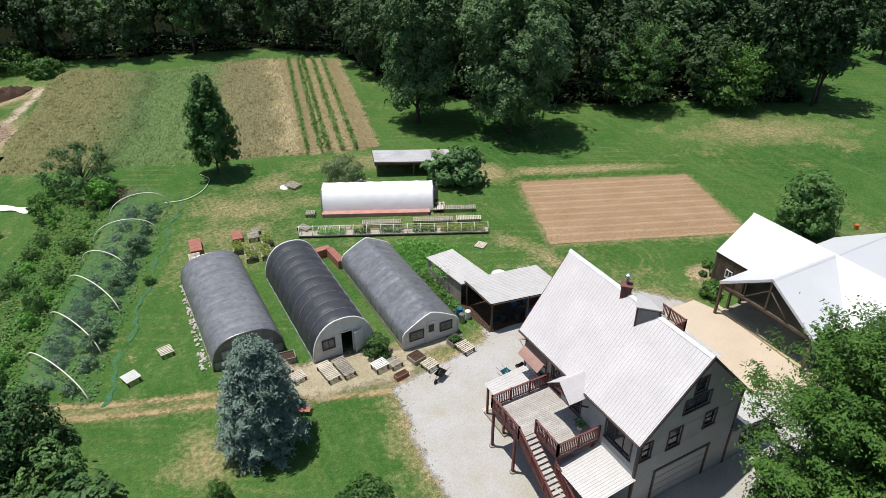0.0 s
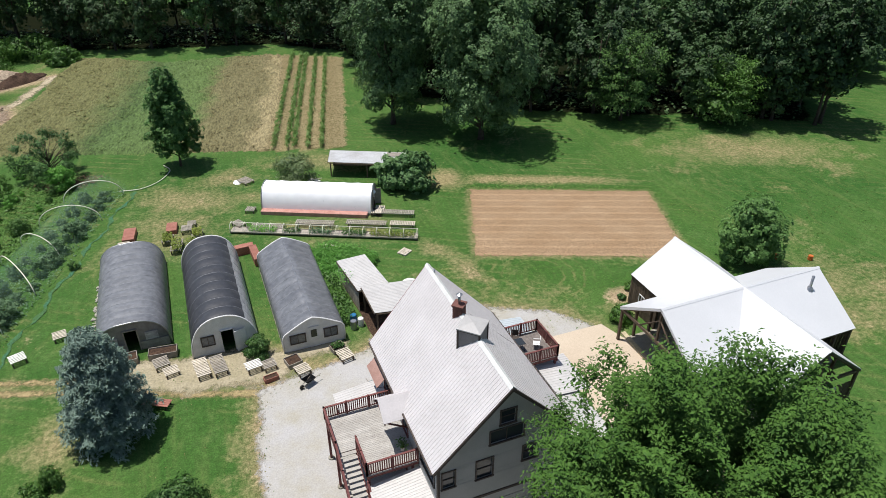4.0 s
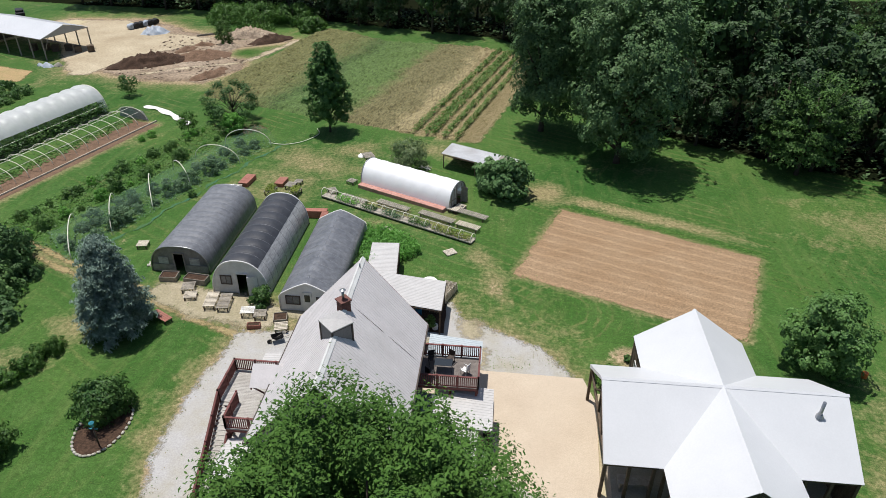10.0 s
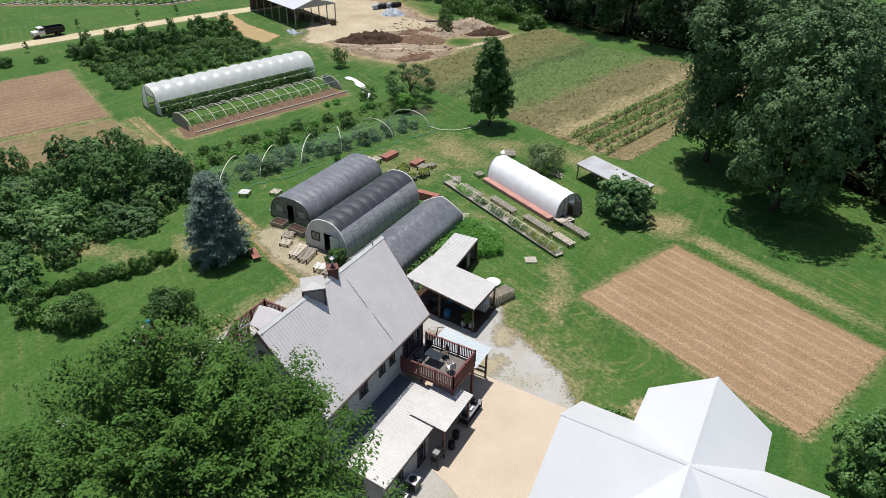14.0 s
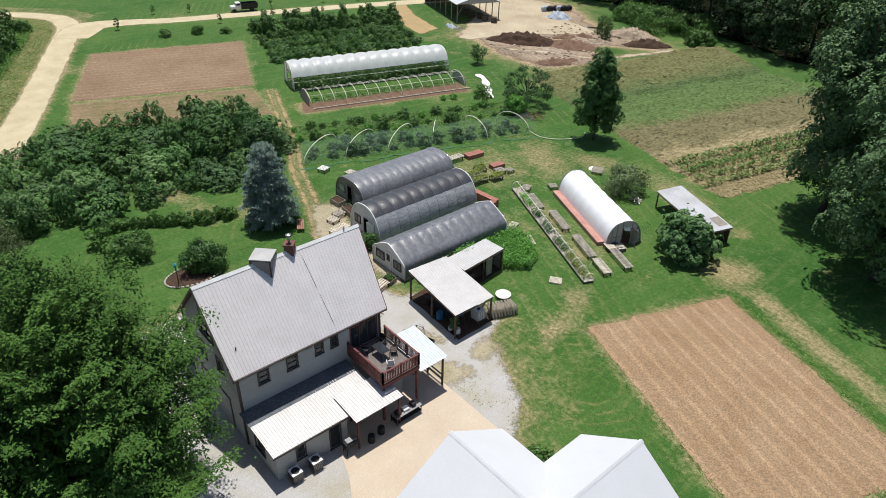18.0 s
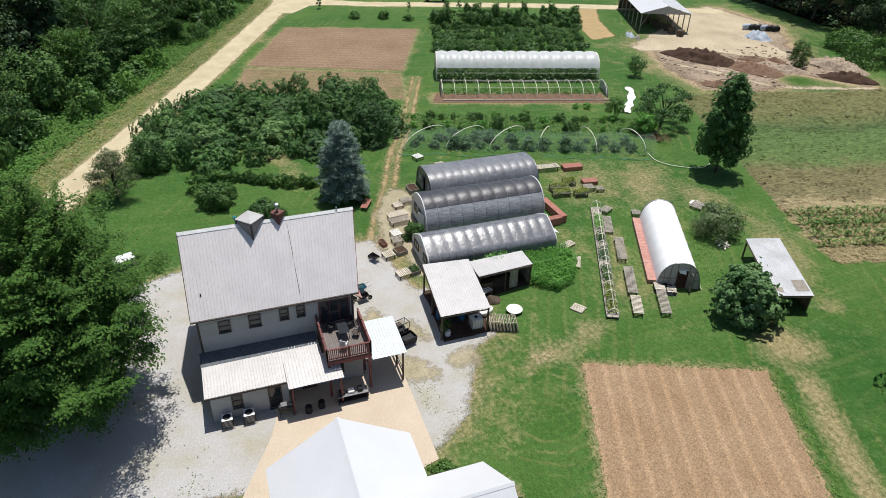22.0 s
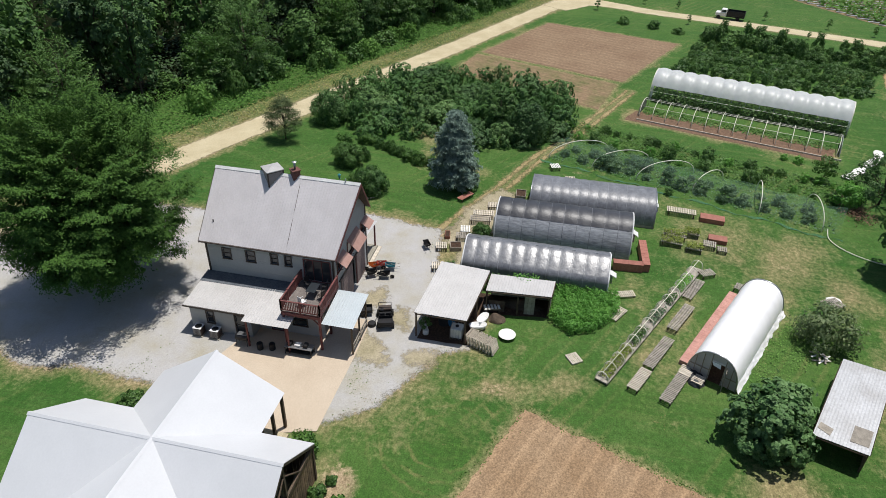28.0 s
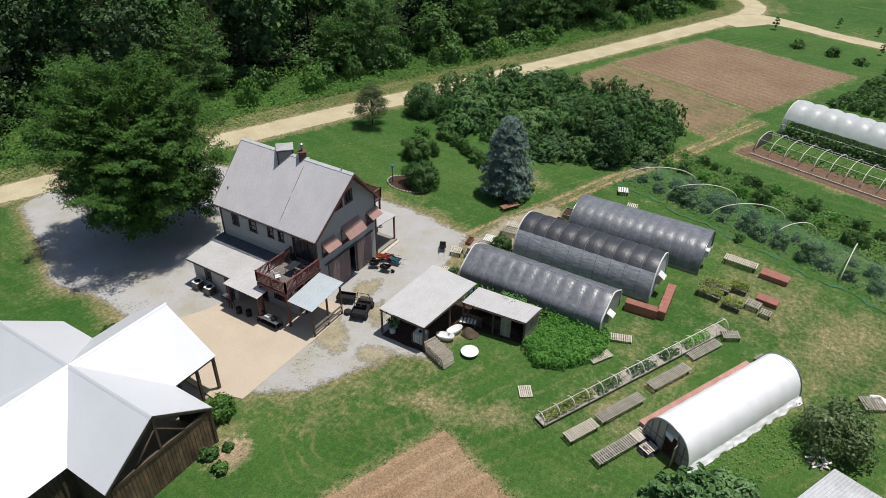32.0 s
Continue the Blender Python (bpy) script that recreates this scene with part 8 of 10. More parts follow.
def meadow_blades(name, label, lo, hi, n, mat, seed, size):
    """Upright blades over one strip of the meadow, between two places across it."""
    g = np.random.default_rng(seed)
    c, r = g.uniform(lo, hi, n), g.uniform(84, 145, n)
    X, Y = 0.972 * c + 0.235 * r, -0.235 * c + 0.972 * r
    ok = (far_from(MEADOW, X, Y) < -0.3) & (np.sin(X * 0.8 + 2 * np.sin(Y * 0.31)) + np.sin(Y * 0.5 + c) + g.normal(0, 1.2, n) > -0.8)
    X, Y = X[ok], Y[ok]
    k = len(X)
    q = leaves(g, np.stack((X, Y, g.uniform(0.3, 0.55, k)), 1), np.tile((0.1, 0.0, 2.2), (k, 1)), size, 0.5, 0.0, 0.3)
    solo(name, quads_mesh(name, q, mat), mat, label, "grass", kind="stuff")


L_WEED_BROWN = leafy("seeding_weeds", (0.150, 0.135, 0.062), (0.235, 0.205, 0.105), 0.8, 0.3, 0.05)
L_WEED_GREEN = leafy("green_weeds", (0.085, 0.145, 0.044), (0.155, 0.225, 0.080), 0.8, 0.3, 0.05)
meadow_blades("meadow_grass", "brown seeding grass of the meadow", -40, -22, 3200, L_MEADOW, 401, 0.42)
meadow_blades("meadow_grass", "brown seeding grass of the meadow", -36, -24, 900, L_WEED_BROWN, 402, 0.42)
meadow_blades("meadow_weeds", "rank green weeds of the meadow", -22, -8, 3000, L_WEED_GREEN, 403, 0.42)
meadow_blades("meadow_weeds", "brown weeds of the meadow", -8, 2, 1600, L_WEED_BROWN, 404, 0.42)

# rough growth along the road and the woods
def strip(d0, d1):
    """The strip on the road's far side from the farm, between two distances from its middle."""
    a = ribbon(ROAD, 2 * d0)[len(ROAD):]
    b = ribbon(ROAD, 2 * d1)[len(ROAD):]
    return a + b[::-1]


weeds("undergrowth", "dark green undergrowth below the woods", strip(20.0, 46.0), 16000, 0.7, L_WOODS, 74, 1.8)
weeds("undergrowth", "dark green undergrowth below the woods", NORTH[:12] + [(x + 4, y + 16) for x, y in NORTH[11::-1]], 9000, 0.7, L_WOODS, 75, 1.6)
weeds("verge_grass", "tall yellow-green grass on the road verge", strip(2.7, 7.2), 46000, 0.26, L_VERGE_DRY, 71, 0.3)
weeds("verge_grass", "tall yellow-green grass on the road verge", strip(3.4, 6.0), 5000, 0.26, L_STRAW, 72, 0.15)
weeds("verge_weeds", "lush green weeds below the woods", strip(6.4, 24.0), 72000, 0.33, L_VERGE, 73, 0.8)
verge = bush_kinds("verge_bush", "rough green bush at the wood's edge", 190, [L_SHRUB, L_VERGE, L_WOODS_B], 2.8, 2.2, 800, 0.45, "verge bushes", k=1, lobes=22)
sp = [p for p in within(strip(8.5, 25.0), 150, 77, 2.4)]
scatter(verge, sp, (0.6, 1.35), 11)
for i, (x, y, h, r) in enumerate(((-19, 143, 5.0, 6.0), (-12, 146, 4.5, 5.0), (-27, 146, 4, 4.5), (-6, 140, 3, 3))):
    tree_of("thicket_shrub", 200 + i, h, r, 0.1, 40, 6000, 0.36, L_BRIGHT, "broad green thicket at the wood's edge", "shrub", at=(x, y, 0), r=0.1, limbs=4, lump=(0.2, 0.3))
tree_of("reed_clump", 206, 5.2, 1.9, 0.2, 24, 3200, 0.34, L_SHRUB, "upright clump of green reeds", "plants", at=(-20.6, 126.6, 0), r=0.05, limbs=4, slim=0.3, shape="oval")
tree_of("small_tree", 207, 3.6, 1.7, 0.8, 16, 1800, 0.22, L_SHRUB, "small thin tree on the grass", "tree", at=(-24.3, 93.8, 0), r=0.07, limbs=5)
tree_of("small_tree", 208, 3.4, 1.4, 1.0, 14, 1500, 0.22, L_BRIGHT, "small thin bright-green tree", "tree", at=(-8.0, 79.5, 0), r=0.06, limbs=5)
weeds("field_bank", "dark grass bank along the field's far edge", [(44.2, 62.3), (64.4, 53.8), (64.8, 54.6), (44.5, 63.1)], 600, 0.14, L_VERGE, 81, 0.08)
# brush heap by the grey-green tree
bq = leaves(rg, np.stack((rg.normal(-0.8, 1.5, 900), rg.normal(81.3, 0.8, 900), np.abs(rg.normal(0.25, 0.25, 900))), 1), np.tile((0, 0, 0.5), (900, 1)), 0.5, 0.5, 0, 0.14)
solo("brush_heap", quads_mesh("brush_heap", bq, M_LEAFMOLD), M_LEAFMOLD, "heap of dry brown brushwood on the grass", "heap", kind="stuff")

# tufts over the lawns and yards' edges
def tufts(name, label, n, mat, seed, size, poly, avoid=(), clump=0.0):
    rg = np.random.default_rng(seed)
    xs, ys = [p[0] for p in poly], [p[1] for p in poly]
    X, Y = rg.uniform(min(xs), max(xs), 5 * n), rg.uniform(min(ys), max(ys), 5 * n)
    ok = far_from(poly, X, Y) < 0
    for a in avoid:
        ok &= far_from(a, X, Y) > 0.3
    if clump:
        v = np.sin(X * 0.9 + 1.3 * np.sin(Y * 0.5)) + np.sin(Y * 1.1 + 1.7 * np.sin(X * 0.37)) + rg.normal(0, 0.6, len(X))
        ok &= v > clump
    X, Y = X[ok][:n], Y[ok][:n]
    c = np.stack((X, Y, np.full_like(X, size * 0.18)), 1)
    q = leaves(rg, c, np.tile((0, 0, 1.6), (len(X), 1)), size, 0.6, 0.0, 0.4)
    return solo(name, quads_mesh(name, q, mat), mat, label, "grass", kind="stuff")


L_TUFT = leafy("grass_tufts", (0.085, 0.170, 0.034), (0.155, 0.235, 0.066), 0.8, 0.4, 0.1)
L_TUFT_DRY = leafy("mown_straw", (0.130, 0.130, 0.050), (0.300, 0.250, 0.120), 0.8, 0.2, 0.1)
FARM = [(-25, 15), (14, 12), (16, 37), (46, 38), (75, 25), (85, 55), (45, 80), (25, 82), (-10, 92), (-20, 60)]
HARD = (YARD, PAD, FIELD, FIELD_W, FIELD_S, BED)
tufts("grass_tufts", "short green grass tufts over the lawns", 9000, L_TUFT, 91, 0.12, FARM, HARD)
tufts("mown_grass", "dry mown grass lying on the lawn", 5000, L_TUFT_DRY, 92, 0.12, FARM, HARD, 0.8)
tufts("pasture_tufts", "coarse green tufts on the pasture", 5000, L_TUFT, 93, 0.2, [(60, 60), (75, 25), (110, 20), (120, 60), (100, 66), (70, 80)], HARD)
tufts("yard_weeds", "small weeds along the gravel's edge", 120, L_TUFT, 94, 0.14, [(36.5, 33.8), (38, 38.8), (43.8, 34.0), (42, 34)], (PAD,), 0.6)
tufts("yard_weeds", "small weeds in the gravel yard", 220, L_TUFT, 95, 0.15, [(37.5, 16.5), (41, 12), (43, 15), (42, 18.5), (38.5, 21)], (PAD,), 0.8)


def fringe(name, label, poly, n, mat, seed, size, spread=0.35):
    """Grass creeping over an area's edge."""
    rg = np.random.default_rng(seed)
    P = np.array(ragged(poly, 0.14, 0.8))
    k = rg.integers(0, len(P), n)
    X, Y = P[k, 0] + rg.normal(0, spread, n), P[k, 1] + rg.normal(0, spread, n)
    ok = far_from(PAD, X, Y) > 0.1
    c = np.stack((X[ok], Y[ok], np.full(ok.sum(), 0.045)), 1)
    q = leaves(rg, c, np.tile((0, 0, 2.2), (len(c), 1)), size, 0.6, 0.0, 0.5)
    return solo(name, quads_mesh(name, q, mat), mat, label, "grass", kind="stuff")


fringe("yard_fringe", "short grass creeping over the gravel's edge", YARD, 900, L_TUFT, 301, 0.09, 0.5)
fringe("yard_fringe", "dry grass creeping over the gravel's edge", YARD, 1200, L_TUFT_DRY, 302, 0.09, 0.6)
fringe("field_fringe", "short grass creeping over the field's edge", FIELD, 1500, L_TUFT, 303, 0.13, 0.2)


# ---- yard things ----
def mesh_from(bm, name, mat):
    me = bpy.data.meshes.new(name)
    bm.to_mesh(me)
    bm.free()
    me.materials.append(mat)
    return me


def slat_table(x, y, turn, w, l, h, mat=M_WOOD_PALE, label="low slatted pallet bench on the grass", name="pallet_bench", n=None, group="pallet benches", tilt=0.0):
    """Slats across bearers, on short legs. w across, l along its own y."""
    t = thing(name, pose(x, y, 0, tilt, 0, turn), label, "bench", group)
    n = n or max(4, round(l / 0.19))
    me = mesh_from(boxes((0, 0, 0, w, l / n * 0.62, 0.025)), "slat", mat)
    for i in range(n):
        part("slat", me, mat, t, m=pose(0.02 * math.sin(i * 2.3), -l / 2 + l * (i + 0.5) / n, h - 0.012, 0, 0, 1.2 * math.sin(i * 1.7)))
    for s in (-1, 0, 1):
        part("bearer", boxes((s * w * 0.42, 0, h - 0.075, 0.05, l, 0.1)), M_WOOD_GREY, t)
    if h > 0.2:
        for sx in (-1, 1):
            for sy in (-1, 1):
                part("leg", boxes((sx * w * 0.4, sy * l * 0.42, (h - 0.12) / 2, 0.1, 0.1, h - 0.12)), M_WOOD_DARK, t)
    else:
        for s in (-1, 0, 1):
            part("block", boxes((0, s * l * 0.4, 0.035, w * 0.9, 0.1, 0.05)), M_WOOD_GREY, t)
    return t


def planter(x, y, turn, w, l, h, mat=M_WOOD_GREY, plant=None, label="weathered raised planter box filled with soil"):
    t = thing("planter_box", pose(x, y, 0, 0, 0, turn), label, "planter", "planter boxes")
    for s in (-1, 1):
        part("side_board", boxes((s * w / 2, 0, h / 2, 0.05, l, h), bevel=0.008), mat, t)
        part("end_board", boxes((0, s * l / 2, h / 2, w - 0.05, 0.05, h), bevel=0.008), mat, t)
    part("soil", boxes((0, 0, h * 0.4, w - 0.06, l - 0.06, h * 0.8)), M_MULCH_AND_SHADE, t)
    if plant:
        rg = np.random.default_rng(int(x * 100 + y))
        c = np.stack((rg.uniform(-w * 0.42, w * 0.42, 120), rg.uniform(-l * 0.45, l * 0.45, 120), h + rg.random(120) * 0.25), 1)
        tagged(part("foliage", quads_mesh("foliage", leaves(rg, c, np.tile((0, 0, 0.8), (120, 1)), 0.2), plant), plant, t), kind="stuff")
    return t


# south ends of the greenhouses
planter(5.6, 43.5, 4, 1.6, 1.1, 0.55)
planter(8.4, 43.3, -6, 2.2, 1.0, 0.6)
slat_table(8.2, 41.9, 12, 1.2, 1.3, 0.5, M_WOOD_GREY)
slat_table(8.9, 40.7, 12, 1.15, 1.1, 0.4, M_WOOD_PALE, "tilted pale pallet beside a planter box")
slat_table(11.2, 40.0, 8, 1.1, 2.3, 0.55, M_WOOD_PALE, "long pale slatted bench by the greenhouse door")
slat_table(12.5, 39.9, 8, 1.1, 2.3, 0.55, M_WOOD_GREY)
slat_table(15.1, 38.7, 10, 1.25, 1.05, 0.6, M_FABRIC, "white-topped slatted table on the grass")
slat_table(16.3, 38.5, 10, 1.1, 1.1, 0.5, M_WOOD_GREY)
planter(16.2, 37.0, 10, 1.1, 0.5, 0.4, M_RUST, None, "rust-red planter box on the grass")
planter(18.2, 38.3, 14, 1.15, 1.1, 0.45)
slat_table(18.7, 36.9, 14, 1.15, 1.15, 0.5, M_WOOD_PALE)
slat_table(22.3, 37.4, 12, 1.15, 1.35, 0.5, M_WOOD_PALE)
planter(22.0, 38.6, 12, 1.1, 0.9, 0.45, plant=L_SHRUB)
slat_table(-2.7, 46.8, 20, 1.2, 1.2, 0.5, M_FABRIC, "white-topped crate on the grass", "crate_table")
slat_table(0.25, 48.9, 10, 1.1, 1.2, 0.45, M_WOOD_PALE, "pale pallet stack on the grass", "crate_table")
# north ends
def red_bench(x, y, turn, w, l, h, label="rust-red sheet-metal bench beside the greenhouse", mat=M_RUST):
    t = thing("metal_bench", pose(x, y, 0, 0, 0, turn), label, "bench", "metal benches")
    part("top", boxes((0, 0, h - 0.03, w, l, 0.05), bevel=0.012), mat, t)
    for s in (-1, 1):
        part("side_panel", boxes((s * (w / 2 - 0.03), 0, (h - 0.06) / 2, 0.04, l * 0.98, h - 0.06)), mat, t)
        part("end_panel", boxes((0, s * (l / 2 - 0.05), (h - 0.06) / 2, w * 0.9, 0.04, h - 0.06)), mat, t)
    n = int(l / 0.6)
    for i in range(1, n):
        part("seam", boxes((0, -l / 2 + l * i / n, h, w, 0.03, 0.015)), mat, t)
    return t


red_bench(17.75, 55.6, 4, 0.75, 2.9, 0.9)
red_bench(15.5, 57.2, 94, 0.75, 4.6, 0.9)
slat_table(5.2, 61.6, -4, 1.15, 3.2, 0.6, M_WOOD_PALE, "long pale slatted bench north of the greenhouse")
red_bench(5.8, 64.9, -6, 1.2, 2.6, 0.55, "long low rust-red bench on the grass")
for x, y, l, k in ((11.9, 60.2, 2.2, L_YELLOW), (10.4, 60.6, 2.4, L_YELLOW), (12.6, 62.4, 1.6, L_YELLOW), (9.6, 62.4, 1.6, L_YELLOW), (11.6, 64.0, 1.3, None)):
    slat_table(x, y, -8, 1.15, l, 0.55, M_WOOD_GREY, "dark slatted bench holding potted plants")
    if k:
        rg = np.random.default_rng(int(x * 31))
        c = np.stack((x + rg.uniform(-0.5, 0.5, 420), y + rg.uniform(-l / 2, l / 2, 420), 0.58 + rg.random(420) * 0.3), 1)
        solo("potted_seedlings", quads_mesh("potted_seedlings", leaves(rg, c, np.tile((0, 0, 0.8), (420, 1)), 0.17), k), k, "tray of lime-green potted seedlings", "plants", kind="stuff")
red_bench(10.1, 65.0, -6, 1.1, 1.9, 0.5, "small rust-red bench on the grass")
slat_table(12.2, 65.2, -6, 0.9, 1.0, 0.45, M_WOOD_GREY)
slat_table(22.3, 55.2, 20, 0.9, 2.2, 0.25, M_WOOD_PALE, "pale slatted boardwalk beside the bean patch", "boardwalk")
slat_table(25.4, 54.7, 60, 0.9, 2.1, 0.25, M_WOOD_PALE, "pale slatted boardwalk beside the bean patch", "boardwalk")

# the hooped planting bench
AX = -25.9 - 90
hb = thing("hooped_bench", pose(25.3, 57.9, 0, 0, 0, AX), "long low planting bench under white pipe hoops", "bench")
LB = 20.4
for s in (-1, 1):
    part("side_rail", boxes((s * 0.55, 0, 0.25, 0.05, LB, 0.14)), M_WOOD_GREY, hb)
part("bed", boxes((0, 0, 0.2, 1.05, LB, 0.1)), M_WOOD_GREY, hb, "grey mesh bench bed")
hoop = mesh_from(tube([(0.55 * math.cos(math.pi * i / 12), 0, 0.3 + 0.85 * math.sin(math.pi * i / 12) ** 0.8) for i in range(13)], 0.035, 5), "hoop", M_PVC)
for i in range(15):
    part("hoop", hoop, M_PVC, hb, m=Matrix.Translation((0, -LB / 2 + 0.05 + (LB - 0.1) * i / 14, 0)))
part("ridge_pipe", tube([(0, -LB / 2, 1.16), (0, 0, 1.13), (0, LB / 2, 1.16)], 0.03, 5), M_PVC, hb)
for i in range(9):
    for s in (-1, 1):
        part("leg", boxes((s * 0.5, -LB / 2 + 0.1 + (LB - 0.2) * i / 8, 0.1, 0.08, 0.08, 0.2)), M_WOOD_DARK, hb)
rg = np.random.default_rng(88)
for k, (lo, hi, mt) in enumerate(((-9.8, -5.0, L_YELLOW), (-4.6, -2.0, L_SHRUB), (-1.0, 1.6, L_GREY), (2.6, 4.4, L_SHRUB), (5.2, 8.2, L_BEAN))):
    n = int(150 * (hi - lo))
    c = np.stack((rg.uniform(-0.45, 0.45, n), -rg.uniform(lo, hi, n), 0.3 + rg.random(n) * 0.45), 1)
    tagged(part("foliage", quads_mesh("foliage", leaves(rg, c, np.tile((0, 0, 0.7), (n, 1)), 0.17), mt), mt, hb), "leafy potted plants", kind="stuff")
slat_table(17.0, 63.2, 30, 1.0, 1.5, 0.45, M_WOOD_GREY)
slat_table(19.9, 61.75, AX, 0.9, 3.6, 0.3, M_WOOD_GREY, "long grey slatted bench beside the hooped bench")
for x, y, l in ((24.85, 60.2, 4.3), (30.1, 58.05, 4.5), (33.75, 56.4, 2.8), (33.8, 59.2, 4.4)):
    slat_table(x, y, AX, 0.95, l, 0.5, M_WOOD_GREY if l > 3 else M_WOOD_PALE, "long weathered slatted bench on the grass")
red_bench(25.35, 62.75, AX, 0.95, 12.2, 0.45, "long faded pink tin bench along the white tunnel", M_PINK_TIN)
slat_table(18.7, 66.1, AX, 1.0, 1.1, 0.45, M_WOOD_GREY)
slat_table(31.9, 60.1, AX, 1.0, 1.2, 0.5, M_WOOD_PALE)
slat_table(32.6, 61.0, AX, 0.9, 1.1, 0.4, M_WOOD_PALE)


def crumpled(name, x, y, w, l, h, mat, label, category, seed=1, kind="", turn=0.0, n=16):
    """A heap or a sheet thrown over something: uneven, with folds."""
    vs, fs = [], []
    for j in range(n + 1):
        for i in range(n + 1):
            u, v = 2 * i / n - 1, 2 * j / n - 1
            r = math.sqrt(u * u + v * v)
            p = Vector((u * w / 2, v * l / 2, 0))
            z = h * max(0.0, 1 - r ** 1.7) * (0.75 + 0.6 * noise.noise(p * 1.1 + Vector((seed, 0, 0)))) + 0.10 * h * noise.noise(p * 3.7 + Vector((0, seed, 0)))
            e = 1 + 0.18 * noise.noise(Vector((u * 2, v * 2, seed)))
            k = 1.0 if r < 1 else 1 / r
            vs.append((p.x * e * k, p.y * e * k, max(0.0, z) + 0.02 if r < 1 else -0.02))
    for j in range(n):
        for i in range(n):
            k = j * (n + 1) + i
            fs.append((k, k + 1, k + n + 2, k + n + 1))
    return solo(name, mesh_of(name, vs, fs, mat, True), mat, label, category, kind=kind, m=pose(x, y, 0.02, 0, 0, turn))


crumpled("shade_cloth", 32.7, 60.9, 1.1, 1.3, 0.5, M_SHADE, "black shade cloth bundled on a bench", "cloth", 3, n=10)
# loose pallets
def pallet(x, y, z, turn, tilt=0.0, label="pale wooden pallet lying on the grass"):
    t = thing("pallet", pose(x, y, z, tilt, 0, turn), label, "pallet", "wooden pallets")
    me = mesh_from(boxes((0, 0, 0, 1.2, 0.1, 0.02)), "board", M_WOOD_PALE)
    for i in range(7):
        part("board", me, M_WOOD_PALE, t, m=Matrix.Translation((0, -0.45 + 0.15 * i, 0.135)))
    for i in (0, 3, 6):
        part("board", me, M_WOOD_PALE, t, m=Matrix.Translation((0, -0.45 + 0.15 * i, 0.01)))
    for s in (-1, 0, 1):
        part("stringer", boxes((0.55 * s, 0, 0.073, 0.06, 1.0, 0.1)), M_WOOD_PALE, t)
    return t


pallet(32.2, 51.2, 0.02, 35)
for i in range(9):
    pallet(32.0 + 0.11 * i, 42.35 + 0.27 * i, 0.52, 160 + 2 * (i % 3), 74 + 1.2 * (i % 4), "weathered pallet standing in a leaning stack")


# round white table top on the grass
rt = thing("round_table", (30.75, 45.4, 0), "round white garden table on the grass", "table")
part("tabletop", lathe([(0.60, 0.26), (0.72, 0.28), (0.75, 0.33), (0.68, 0.36), (0.1, 0.40)], 16), M_FABRIC, rt)
part("pedestal", lathe([(0.4, 0.0), (0.36, 0.06), (0.3, 0.1), (0.3, 0.26)], 12), M_WHITE, rt)


def barrel(x, y, mat, label, r=0.29, h=0.9):
    t = thing("barrel", (x, y, 0), label, "barrel", "barrels")
    part("drum", lathe([(r * 0.94, 0), (r, 0.05), (r, h * 0.33), (r * 1.03, h * 0.35), (r, h * 0.37), (r, h * 0.64), (r * 1.03, h * 0.66), (r, h * 0.68), (r, h - 0.04), (r * 0.93, h)], 14), mat, t)
    part("lid", lathe([(r * 0.85, h), (r * 0.85, h + 0.015), (r * 0.2, h + 0.02)], 12), mat, t)
    return t


barrel(24.2, 41.7, M_BLUE, "blue plastic barrel beside the shed")
barrel(24.7, 41.1, M_WHITE, "white plastic barrel beside the shed", 0.27, 0.8)
barrel(24.0, 40.9, M_STEEL, "dull metal barrel beside the shed", 0.28, 0.85)
barrel(32.0, 38.5, M_WHITE, "white nursery pot under the shed", 0.26, 0.5)
tree_of("potted_plant", 301, 1.5, 0.6, 0.5, 8, 500, 0.16, L_SHRUB, "leafy green plant in the shed's pot", "plant", at=(31.6, 38.4, 0), r=0.03, limbs=3)
barrel(31.3, 38.3, M_WHITE, "white bucket under the shed", 0.2, 0.4)
barrel(32.05, 33.68, M_BLACK, "low black round tub on gravel", 0.36, 0.32)
for x, y in ((29.5, 38.6), (28.4, 38.8), (30.3, 40.4), (27.2, 39.2), (29.0, 40.2)):
    barrel(x, y, M_BLACK if x < 29 else M_BLUE, "dark bin stored under the shed", 0.3, 0.8)

ibc = thing("tank", (31.75, 41.2, 0), "white plastic tank in a metal cage", "tank")
part("tank_body", boxes((0, 0, 0.68, 0.98, 0.98, 1.0), bevel=0.08), M_WHITE, ibc)
part("tank_cap", lathe([(0.16, 1.18), (0.16, 1.24), (0.03, 1.25)], 10), M_BLACK, ibc)
part("base", boxes((0, 0, 0.08, 1.1, 1.0, 0.14)), M_WOOD_DARK, ibc)
for i in range(5):
    for s in (-1, 1):
        part("cage_bar", boxes((-0.5 + 0.25 * i, s * 0.52, 0.68, 0.03, 0.03, 1.05)), M_STEEL, ibc)
        part("cage_bar", boxes((s * 0.52, -0.5 + 0.25 * i, 0.68, 0.03, 0.03, 1.05)), M_STEEL, ibc)


